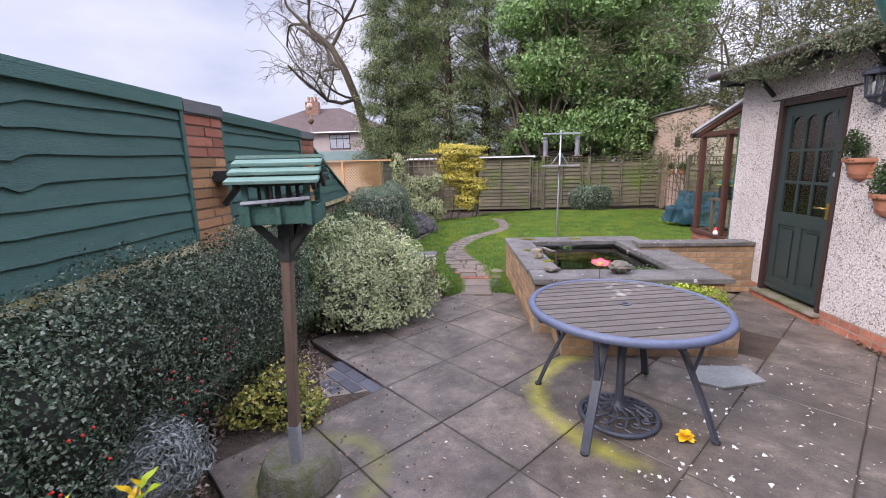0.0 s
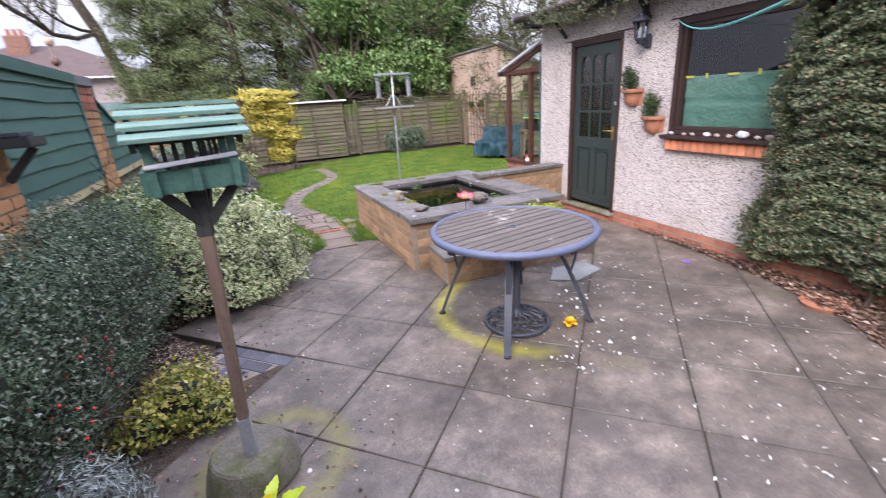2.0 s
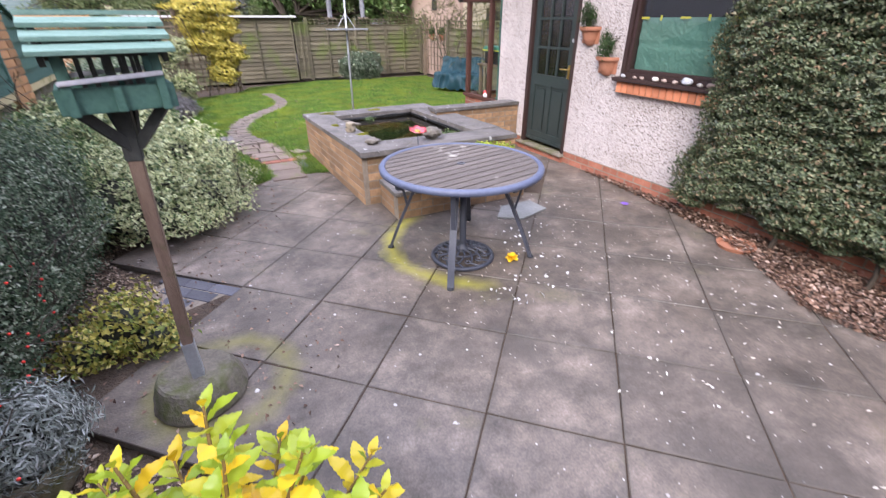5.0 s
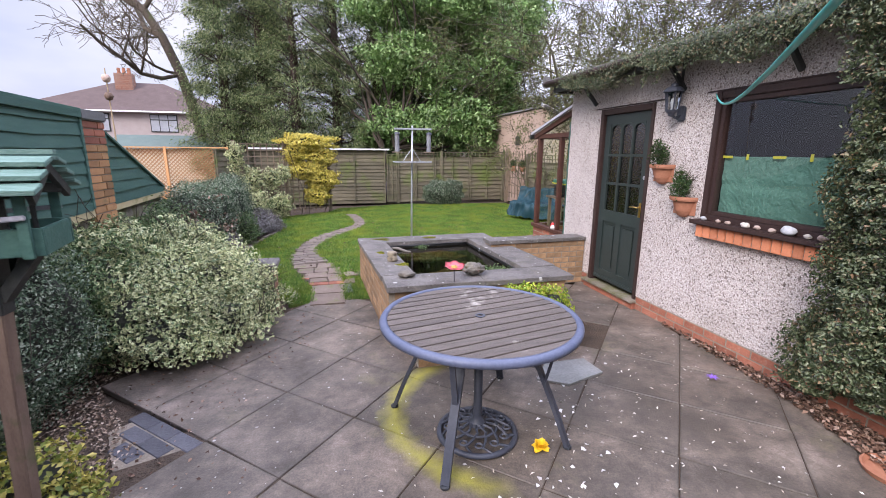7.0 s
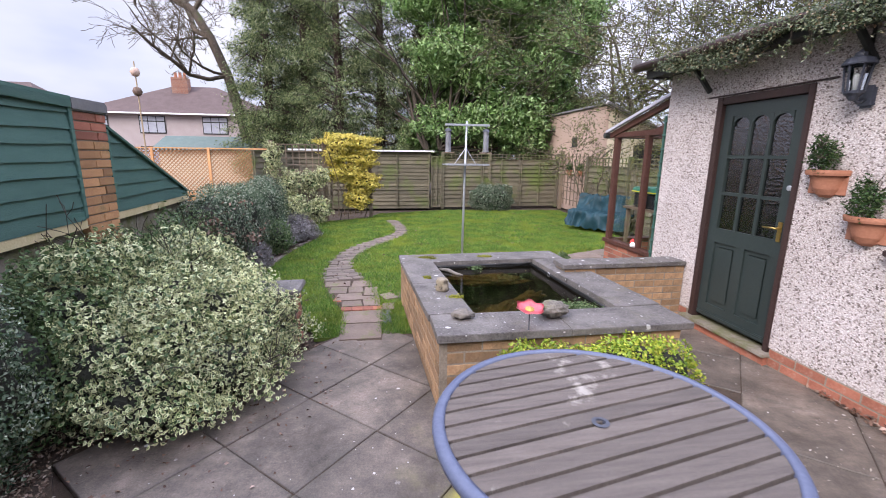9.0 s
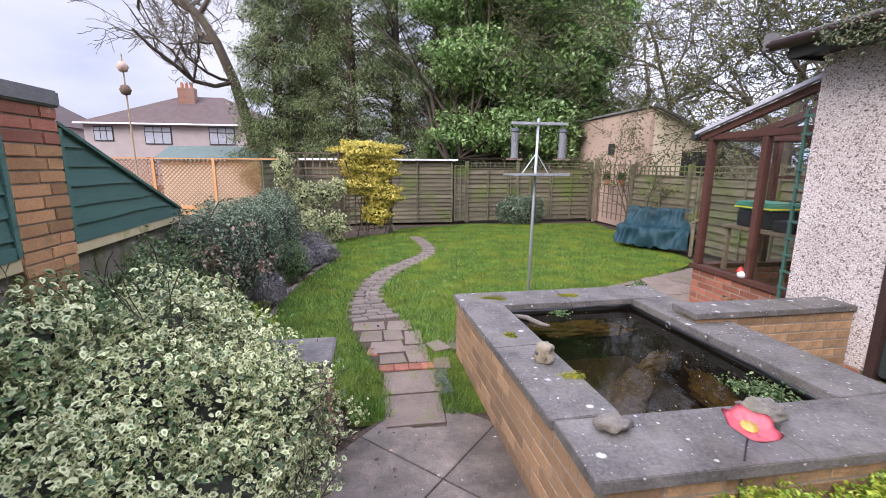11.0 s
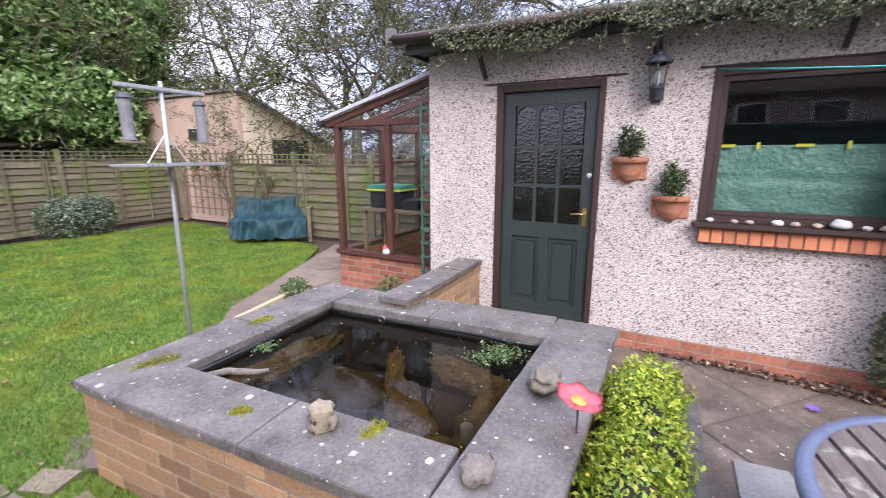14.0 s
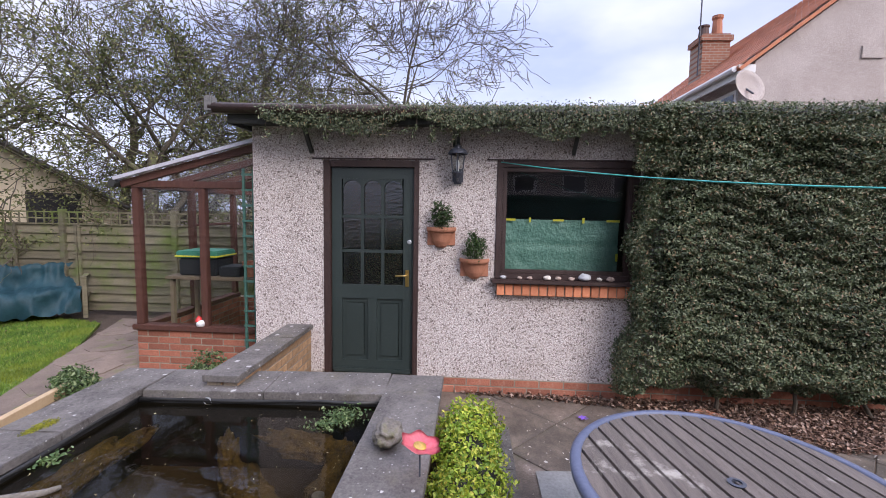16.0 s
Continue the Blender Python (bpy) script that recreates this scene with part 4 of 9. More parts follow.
# ---- wall lamp ----
lamp = thing("wall_lantern", (4.15, 3.34, 2.0), "dark grey metal carriage lantern with glass sides on the wall", "wall lamp")
lx, ly = 4.07, 3.34
part("back_plate", box(4.165, ly - 0.05, 1.99, 4.2, ly + 0.05, 2.13, bev=0.015), "iron", lamp)
part("arm", tube([(4.18, ly, 2.05), (4.12, ly, 2.02), (lx, ly, 2.05)], 0.012, sides=8), "iron", lamp, smooth=True)
part("base", lathe([(0.0, 2.03), (0.02, 2.035), (0.035, 2.06), (0.052, 2.075), (0.056, 2.09), (0.0, 2.09)], (lx, ly, 0), sides=12), "iron", lamp)
for k in range(6):
    a = radians(60 * k)
    part("rib", bar((lx + 0.052 * math.cos(a), ly + 0.052 * math.sin(a), 2.085), (lx + 0.07 * math.cos(a), ly + 0.07 * math.sin(a), 2.25), 0.009), "iron", lamp)
part("glass", lathe([(0.046, 2.09), (0.064, 2.25)], (lx, ly, 0), sides=6), "glass", lamp, "clear lantern glass")
part("bulb", lathe([(0.0, 2.20), (0.014, 2.19), (0.02, 2.16), (0.012, 2.12), (0.012, 2.09), (0.0, 2.09)], (lx, ly, 0), sides=10), "white_pl", lamp, "unlit white bulb", True)
part("hood", lathe([(0.088, 2.245), (0.09, 2.255), (0.07, 2.285), (0.035, 2.30), (0.03, 2.32), (0.012, 2.33), (0.0, 2.345)], (lx, ly, 0), sides=12), "iron", lamp)

# ---- planted pots on the wall ----
M["leaf_box"] = leaf_mat("small_dark_leaves", [(0.0, (0.018, 0.045, 0.015)), (0.6, (0.04, 0.085, 0.022)), (1.0, (0.10, 0.14, 0.05))])
rng = np.random.default_rng(11)
for y, zr, hgt in ((3.485, 1.59, 0.25), (3.17, 1.305, 0.26)):
    pot = thing("wall_pot", (4.19, y, zr - 0.19), "half-round ribbed terracotta wall pot fixed to the pebbledash", "plant pot", "pots on the wall")
    bm = lathe([(0.0, -0.185), (0.035, -0.19), (0.06, -0.17), (0.085, -0.13), (0.112, -0.04), (0.113, -0.038), (0.135, -0.036), (0.14, -0.02), (0.14, 0.0), (0.125, 0.002), (0.118, -0.03)], (SX - 0.004, y, zr), sides=20, half=(90, 180))
    part("bowl", bm, "terracotta", pot, smooth=False)
    part("back", box(SX - 0.012, y - 0.13, zr - 0.17, SX - 0.002, y + 0.13, zr - 0.01, bev=0.003), "terracotta", pot)
    part("compost", lathe([(0.0, -0.03), (0.12, -0.03)], (SX - 0.006, y, zr), sides=14, half=(90, 180)), "soil", pot)
    sh = thing("potted_shrub", (4.12, y, zr - 0.03), "small dark green box shrub growing in a wall pot", "plant", "shrubs in the wall pots")
    ells = [((4.11, y, zr + 0.07), (0.075, 0.095, 0.10)), ((4.11, y + 0.02, zr + hgt * 0.62), (0.055, 0.055, 0.10)), ((4.1, y - 0.05, zr + 0.12), (0.05, 0.06, 0.08))]
    p, n = blob_points(ells, 1100, rng, 0.4, 0.3)
    leaves("foliage", p, n, 0.022, 0.55, "leaf_box", sh, rng, 0.9)
    limbs = branches((4.11, y, zr - 0.03), (0, 0, 1), 0.16, 0.006, 2, rng, [], 0.6, 4, 0.2)
    limb_mesh("branchwork", limbs, "twig", sh)

# ---- raised pond ----
pond = thing("raised_pond", (2.2, 4.6, 0), "raised rectangular pond with yellow brick walls and stone coping", "pond")
PX0, PX1, PY0, PY1, PZ = 1.435, 3.17, 3.425, 5.60, 0.545
H = PZ - 0.05
nc = 6
ch = H / nc
for a, b, f in (((PX0 + 0.03, PY0 - 0.01), (PX0 - 0.075, PY1 + 0.03), 0), ((PX0 + 0.03, PY0 + 0.04), (PX1 - 0.03, PY0 + 0.04), 1), ((PX1 - 0.05, PY0 + 0.05), (PX1 - 0.15, PY1 - 0.02), 0), ((PX1 - 0.15, PY1), (PX0 - 0.075, PY1 - 0.02), 1)):
    brick_wall(pond, a, b, 0.0, nc, "brick", 0.1, f, 0.225, ch)
def coping_run(parent, a, b, w0, w1, n, z0, z1, material="coping"):
    """Coping stones from a to b, w0 to the one side and w1 to the other."""
    a, b = Vector((*a, 0)), Vector((*b, 0))
    d = (b - a).normalized()
    s = Vector((-d.y, d.x, 0))
    L = (b - a).length / n
    for k in range(n):
        m = Matrix((d, s, Vector((0, 0, 1)))).transposed().to_4x4()
        bm = box(k * L + 0.0015, -w0, z0 + random.uniform(-0.002, 0.002), (k + 1) * L - 0.0015, w1, z1 + random.uniform(-0.003, 0.003), None, 0.004, Matrix.Translation(a) @ m)
        part("coping_stone", bm, material, parent)
coping_run(pond, (PX0, PY0 + 0.335), (PX0 - 0.09, PY1 - 0.305), 0.29, 0.045, 2, PZ - 0.05, PZ)
coping_run(pond, (PX0 - 0.035, PY0), (PX1 + 0.04, PY0), 0.045, 0.33, 2, PZ - 0.05, PZ)
coping_run(pond, (PX1, PY0 + 0.335), (PX1 - 0.095, PY1 - 0.27), 0.045, 0.33, 2, PZ - 0.05, PZ)
coping_run(pond, (PX1 - 0.05, PY1 + 0.06), (PX0 - 0.145, PY1 + 0.02), 0.045, 0.32, 2, PZ - 0.05, PZ)
part("basin", prism([(PX0 + 0.2, PY0 + 0.2), (PX1 - 0.2, PY0 + 0.2), (PX1 - 0.3, PY1 - 0.2), (PX0 + 0.1, PY1 - 0.2)], 0.0, 0.03), "silt", pond, "silted pond floor")
ix0, ix1, iy0, iy1 = PX0 + 0.25, PX1 - 0.35, PY0 + 0.325, PY1 - 0.28
POOL = [(PX0 + 0.285, PY0 + 0.33), (PX1 - 0.325, PY0 + 0.33), (PX1 - 0.42, PY1 - 0.26), (PX0 + 0.19, PY1 - 0.30)]
ln = bmesh.new()
for (xa, ya), (xb, yb) in zip(POOL, POOL[1:] + POOL[:1]):
    dd = Vector((xb - xa, yb - ya, 0)).normalized()
    oo = Vector((dd.y, -dd.x, 0)) * 0.03
    prism([(xa, ya), (xb, yb), (xb + oo.x, yb + oo.y), (xa + oo.x, ya + oo.y)], 0.03, PZ - 0.052, ln)
part("liner", ln, "liner", pond, "black pond liner wall")
for (xa, ya), (xb, yb) in zip(POOL, POOL[1:] + POOL[:1]):
    lip = [(xa + (xb - xa) * q / 8, ya + (yb - ya) * q / 8, PZ - 0.058 - 0.012 * noise.noise(Vector((q * 0.9, xa * 3, yb)))) for q in range(9)]
    part("liner_fold", tube(lip, [0.014 + 0.004 * math.sin(q * 1.7) for q in range(9)], sides=8), "liner", pond, "rolled edge of the black liner", True)
wb = bmesh.new()
wb.faces.new([wb.verts.new((x, y, 0.462)) for x, y in POOL])
facing(part("water", wb, "water", pond, "dark clear pond water"), (0, 0, 1))
rg = np.random.default_rng(4)
for k, (x, y, sx, sy, a) in enumerate(((ix0 + 0.35, iy0 + 0.45, 0.42, 0.10, 42), (ix1 - 0.28, iy0 + 0.36, 0.32, 0.09, 75), (ix0 + 0.5, iy1 - 0.12, 0.45, 0.08, -3), (ix0 + 0.12, iy0 + 0.2, 0.16, 0.2, 0), (ix1 - 0.6, iy0 + 0.12, 0.35, 0.1, 4), (ix0 + 0.75, iy0 + 0.8, 0.2, 0.05, 30))):
    bm = bmesh.new()
    bmesh.ops.create_icosphere(bm, subdivisions=4, radius=1)
    for v in bm.verts:
        d = 1 + 0.5 * noise.noise(v.co * 2.5 + Vector((k * 4.0, 0, 0))) + 0.25 * noise.noise(v.co * 8)
        v.co = Vector((v.co.x * sx * d, v.co.y * sy * d, v.co.z * 0.06 * d))
    bm.transform(Matrix.Translation((x, y, 0.35)) @ Matrix.Rotation(radians(a), 4, "Z"))
    part("algae_mat", bm, "algae", pond, "yellow-brown algae mat under the water", True)

# low wall from the pond to the shed
nib = thing("low_wall", (3.4, 4.75, 0), "low yellow brick wall with dark coping between pond and shed", "wall", kind="structure")
brick_wall(nib, (2.87, 4.79), (4.19, 4.79), 0.0, 8, "brick", 0.1, 0, 0.22, 0.072)
brick_wall(nib, (2.87, 4.905), (4.19, 4.905), 0.0, 8, "brick", 0.1, 1, 0.22, 0.072)
coping_run(nib, (2.845, 4.72), (4.19, 4.72), 0.0, 0.25, 3, 0.577, 0.622)
part("outlet_pipe", tube([(2.87, 4.885, 0.49), (2.79, 4.885, 0.485), (2.765, 4.885, 0.48)], 0.026, sides=12, cap=False), "galv", nib, "short grey water outlet pipe", True)

# brick plinth of the shed
plinth = thing("plinth", (SX, 1, 0), "red brick plinth course under the pebbledash", "plinth", kind="structure")
brick_wall(plinth, (SX + 0.035, 3.68), (SX + 0.035, -1.6), -0.075, 3, "brick_red", 0.1)
brick_wall(plinth, (SX + 0.035, 5.3), (SX + 0.035, 4.63), -0.075, 3, "brick_red", 0.1)

# planter in front of the pond
planter = thing("planter", (2.3, 3.2, 0), "low brick planter against the pond wall", "planter")
brick_wall(planter, (1.58, 2.98), (3.02, 2.98), 0.0, 3, "brick", 0.1, 0, 0.225, 0.077)
brick_wall(planter, (1.63, 3.035), (1.63, 3.40), 0.0, 3, "brick", 0.1, 1, 0.19, 0.077)
brick_wall(planter, (2.97, 3.035), (2.97, 3.40), 0.0, 3, "brick", 0.1, 1, 0.19, 0.077)
coping_run(planter, (1.555, 2.92), (3.04, 2.92), 0.0, 0.13, 3, 0.232, 0.27)
coping_run(planter, (1.69, 3.055), (1.69, 3.37), 0.0, 0.13, 1, 0.232, 0.27)
part("compost", box(1.69, 3.04, 0.0, 2.91, 3.40, 0.22), "soil", planter)
M["leaf_yg"] = leaf_mat("yellow_green_leaves", [(0.0, (0.10, 0.19, 0.02)), (0.5, (0.24, 0.34, 0.035)), (0.85, (0.42, 0.46, 0.06)), (1.0, (0.5, 0.45, 0.08))])
boxs = thing("box_shrub", (2.3, 3.25, 0.22), "low clipped yellow-green box shrub in a brick planter", "shrub")
rng = np.random.default_rng(5)
ells = [((1.92 + k * 0.19, 3.19 + 0.03 * math.sin(k * 2.1), 0.36 + 0.02 * math.cos(k * 1.7)), (0.17, 0.2, 0.16)) for k in range(6)]
p, n = blob_points(ells, 9000, rng, 0.55, 0.2, floor=0.23)
leaves("foliage", p, n, 0.026, 0.6, "leaf_yg", boxs, rng, 0.8)
shade_core(ells, boxs, 0.62, 0.23)

# ---- garden table ----
TX, TY, TZ, TR = 1.819, 2.174, 0.72, 0.61
table = thing("garden_table", (TX, TY, 0), "round weathered slatted wooden table with blue-grey metal rim", "table")
ang = radians(11)
ns = 14
Ri = TR - 0.04
sw = 2 * Ri / ns
for k in range(ns):
    y0, y1 = -Ri + k * sw + 0.0075, -Ri + (k + 1) * sw - 0.0075
    def half_chord(y):
        return math.sqrt(max(0.0, Ri * Ri - y * y))
    ys = [y0 + (y1 - y0) * i / 5 for i in range(6)]
    right = [(half_chord(y), y) for y in ys]
    left = [(-half_chord(y), y) for y in reversed(ys)]
    if k in (0, ns - 1):
        right, left = [q for q in right if q[0] > 0.01], [q for q in left if q[0] < -0.01]
    bm = prism(right + left, TZ - 0.042, TZ - 0.003)
    bm.transform(Matrix.Translation((TX, TY, 0)) @ Matrix.Rotation(ang, 4, "Z"))
    part("slat", bm, "teak", table)
part("rim", lathe([(TR - 0.045, -0.035), (TR - 0.045, 0.002), (TR - 0.03, 0.006), (TR - 0.01, 0.002), (TR, -0.012), (TR - 0.004, -0.035), (TR - 0.02, -0.042), (TR - 0.045, -0.035)], (TX, TY, TZ), sides=96), "rim", table, "blue-grey rounded metal rim", True)
for a in (0, 90):
    part("under_bar", box(-Ri, -0.02, TZ - 0.065, Ri, 0.02, TZ - 0.044, turn=Matrix.Translation((TX, TY, -0.0002 * a)) @ Matrix.Rotation(ang + radians(a + 90), 4, "Z")), "iron", table)
part("parasol_hole", lathe([(0.016, -0.002), (0.03, -0.002), (0.032, 0.003), (0.018, 0.004), (0.016, -0.03)], (TX, TY, TZ), sides=20), "iron", table, "dark plastic parasol hole ring")
part("ring", lathe([(0.245, 0.60), (0.27, 0.60), (0.27, 0.632), (0.245, 0.632), (0.245, 0.60)], (TX, TY, 0), sides=48), "iron", table)
legs = ((1.33, 2.45), (1.475, 1.68), (2.24, 1.80), (2.16, 2.63))
for lxx, lyy in legs:
    dx, dy = lxx - TX, lyy - TY
    r0 = math.hypot(dx, dy)
    dx, dy = dx / r0, dy / r0
    side = Vector((-dy, dx, 0))
    def bent(profile, w, th):
        """A flat bar bent in the leg's upright plane through (radius, height) pairs."""
        q = bmesh.new()
        pts = [Vector((TX + dx * a_, TY + dy * a_, b_)) for a_, b_ in profile]
        rings = []
        for i, p in enumerate(pts):
            d = (pts[min(i + 1, len(pts) - 1)] - pts[max(i - 1, 0)]).normalized()
            nrm = d.cross(side).normalized()
            rings.append([q.verts.new(p + side * u * w / 2 + nrm * v * th / 2) for u, v in ((-1, -1), (1, -1), (1, 1), (-1, 1))])
        for ra, rb in zip(rings, rings[1:]):
            for i in range(4):
                q.faces.new((ra[i], ra[(i + 1) % 4], rb[(i + 1) % 4], rb[i]))
        q.faces.new(rings[0][::-1])
        q.faces.new(rings[-1])
        return q
    leg = part("leg", bent(((r0 + 0.012, 0.0), (r0 - 0.005, 0.04), (r0 - 0.05, 0.16), (r0 - 0.10, 0.28), (r0 - 0.145, 0.38), (r0 - 0.19, 0.48), (r0 - 0.235, 0.56), (0.26, 0.615)), 0.048, 0.022), "iron", table, "flat dark metal leg bent inwards")
    part("brace", bent(((r0 - 0.145, 0.385), (r0 - 0.125, 0.47), (r0 - 0.10, 0.58), (r0 - 0.085, TZ - 0.045)), 0.03, 0.016), "iron", leg)
    part("foot", lathe([(0.0, 0.0), (0.026, 0.0), (0.026, 0.012), (0.018, 0.018), (0.0, 0.018)], (TX + dx * (r0 + 0.008), TY + dy * (r0 + 0.008), 0.0), sides=12), "crate_black", leg, "black plastic foot")
base = thing("parasol_base", (1.775, 2.05, 0), "round cast iron openwork parasol base under the table", "parasol base")
bx, by = 1.775, 2.05
part("outer_ring", lathe([(0.235, 0.0), (0.25, 0.012), (0.245, 0.03), (0.225, 0.034), (0.215, 0.02), (0.22, 0.0)], (bx, by, 0), sides=40), "iron", base, smooth=True)
part("inner_ring", lathe([(0.12, 0.05), (0.13, 0.06), (0.12, 0.07), (0.108, 0.06), (0.12, 0.05)], (bx, by, 0), sides=30), "iron", base, smooth=True)
for k in range(12):
    a = radians(30 * k)
    part("scroll", tube([(bx + r * math.cos(a + s), by + r * math.sin(a + s), z) for r, s, z in ((0.05, 0.0, 0.085), (0.10, 0.2, 0.07), (0.15, 0.0, 0.055), (0.19, -0.15, 0.04), (0.228, 0.05, 0.028))], 0.009, sides=5), "iron", base)
    part("leaf_scroll", lathe([(0.022, 0.0), (0.03, 0.008), (0.022, 0.014), (0.015, 0.007), (0.022, 0.0)], (bx + 0.178 * math.cos(a + 0.26), by + 0.178 * math.sin(a + 0.26), 0.038), sides=10), "iron", base)
part("stem", lathe([(0.06, 0.07), (0.05, 0.09), (0.03, 0.11), (0.026, 0.13), (0.026, 0.6), (0.0, 0.6)], (bx, by, 0), sides=16), "iron", base, smooth=True)
part("pole", tube([(bx, by, 0.55), (TX, TY, TZ - 0.03)], 0.02, sides=10), "iron", base)

# ---- bird table ----
BX, BY = -0.062, 1.365
bird = thing("bird_table", (BX, BY, 0), "green-roofed wooden bird table on a post in a concrete lump", "bird table")
bt = lathe([(0.0, 0.0), (0.205, 0.0), (0.213, 0.02), (0.205, 0.06), (0.188, 0.11), (0.172, 0.142), (0.16, 0.152), (0.11, 0.157), (0.06, 0.16), (0.0, 0.162)], (BX - 0.015, BY + 0.035, 0), sides=36)
for v in bt.verts:
    k = 1 + 0.07 * noise.noise(v.co * 7) + 0.03 * noise.noise(v.co * 24)
    v.co.x, v.co.y = BX - 0.015 + (v.co.x - BX + 0.015) * k, BY + 0.035 + (v.co.y - BY - 0.035) * k
    v.co.z = max(0.0, v.co.z + (0.008 * noise.noise(v.co * 18) if v.co.z > 0.1 else 0.0))
part("footing", bt, "footing", bird, "mossy bucket-shaped concrete footing")
part("post_shoe", box(BX - 0.026, BY - 0.026, 0.145, BX + 0.026, BY + 0.026, 0.36, bev=0.004), "galv", bird, "grey metal post shoe")
part("post", bar((BX, BY, 0.3), (BX + 0.045, BY + 0.015, 1.24), 0.046, 0.05, bev=0.004), "wood_post", bird)
part("post_head", bar((BX + 0.043, BY + 0.014, 1.20), (BX + 0.052, BY + 0.018, 1.41), 0.056, 0.058, bev=0.004), "wood_dark", bird, "dark stained upper post")
CX, CY = BX + 0.055, BY + 0.02
rt = Matrix.Translation((CX, CY, 0)) @ Matrix.Rotation(radians(11), 4, "Z") @ Matrix.Diagonal((0.80, 0.74, 1, 1))
def bpart(name, args, mt, parent=bird, bev=0.003, label=""):
    return part(name, box(*args, None, bev, rt), mt, parent, label)
bpart("tray", (-0.19, -0.15, 1.405, 0.19, 0.15, 1.425), "paint_green")
for s in (-1, 1):
    bpart("tray_side", (-0.205, s * 0.155 - 0.009, 1.39, 0.205, s * 0.155 + 0.009, 1.47), "paint_green")
    bpart("tray_end", (s * 0.195 - 0.009, -0.146, 1.39, s * 0.195 + 0.009, 0.146, 1.468), "paint_green")
    for q in (-1, 1):
        bpart("corner_post", (s * 0.16 - 0.017, q * 0.174 - 0.010, 1.385, s * 0.16 + 0.017, q * 0.174 + 0.010, 1.572), "paint_green")
    bpart("centre_batten", (-0.016, s * 0.174 - 0.010, 1.39, 0.016, s * 0.174 + 0.010, 1.468), "paint_green")
    bpart("centre_post", (-0.014, s * 0.13 - 0.014, 1.425, 0.014, s * 0.13 + 0.014, 1.575), "wood_dark")
    part("perch_rail", bar(rt @ Vector((-0.185, s * 0.192, 1.487)), rt @ Vector((0.175, s * 0.192, 1.504)), 0.010, 0.015, bev=0.003), "perch", bird, "pale grey perch rail")
    for q in (-0.10, -0.055, 0.055, 0.10):
        bpart("bar", (q - 0.008, s * 0.13 - 0.008, 1.425, q + 0.008, s * 0.13 + 0.008, 1.56), "wood_dark")
    bpart("eaves_beam", (-0.2, s * 0.13 - 0.012, 1.555, 0.2, s * 0.13 + 0.012, 1.585), "wood_dark")
    for k in range(3):
        y0, z0 = 0.225 - k * 0.075, 1.565 + k * 0.036
        bm = bar((-0.235, s * y0, z0 + 0.018), (0.235, s * y0, z0 + 0.018), 0.088, 0.014, bev=0.002)
        bm.transform(rt @ Matrix.Translation((0, s * y0, z0 + 0.018)) @ Matrix.Rotation(-s * radians(11), 4, "X") @ Matrix.Translation((0, -s * y0, -z0 - 0.018)))
        part("roof_board", bm, "roof_green", bird, "worn pale green roof board")
    part("gable", bar(rt @ Vector((s * 0.2, -0.2, 1.55)), rt @ Vector((s * 0.2, 0.0, 1.64)), 0.016, 0.03), "wood_dark", bird)
    part("gable", bar(rt @ Vector((s * 0.2, 0.2, 1.55)), rt @ Vector((s * 0.2, 0.0, 1.64)), 0.016, 0.03), "wood_dark", bird)
    part("strut", bar(rt @ Vector((s * 0.015, -0.02, 1.25)), rt @ Vector((s * 0.16, -0.10, 1.40)), 0.028, 0.034), "wood_dark", bird)
    part("strut", bar(rt @ Vector((s * 0.012, 0.02, 1.26)), rt @ Vector((s * 0.05, 0.12, 1.40)), 0.026, 0.03), "wood_dark", bird)
part("ridge", bar(rt @ Vector((-0.235, 0, 1.682)), rt @ Vector((0.235, 0, 1.682)), 0.03, 0.014), "roof_green", bird)

# ---- left boundary: wall, pillars and green fence ----
def fx(y):
    return -1.215 - 0.055 * (y - 2.65)
bwall = thing("wall_west", (-1.4, 2, 0), "low rendered boundary wall with cream coping under the fence", "wall", kind="structure")
bm = bmesh.new()
for y0, y1 in ((-3.0, 7.1),):
    q = [(fx(y0) - 0.18, y0), (fx(y0) - 0.02, y0), (fx(y1) - 0.02, y1), (fx(y1) - 0.18, y1)]
    prism(q, 0, 1.04, bm)
part("face", bm, "concrete", bwall)
M["cop_cream"] = surf("cream_coping", (0.40, 0.33, 0.17), (0.55, 0.47, 0.28), 3, 60, 0.85, 0.4, vary=0.1, stain=(0.17, 0.17, 0.03), stain_scale=3.0)
for y0, y1 in ((-3.0, -0.6), (-0.6, 0.95), (0.95, 2.44), (2.92, 3.85), (3.85, 4.80), (5.26, 6.15), (6.15, 7.07)):
    q = [(fx(y0) - 0.2, y0 + 0.004), (fx(y0) + 0.035, y0 + 0.004), (fx(y1) + 0.035, y1 - 0.004), (fx(y1) - 0.2, y1 - 0.004)]
    part("coping_stone", prism(q, 1.04, 1.12), "cop_cream", bwall)

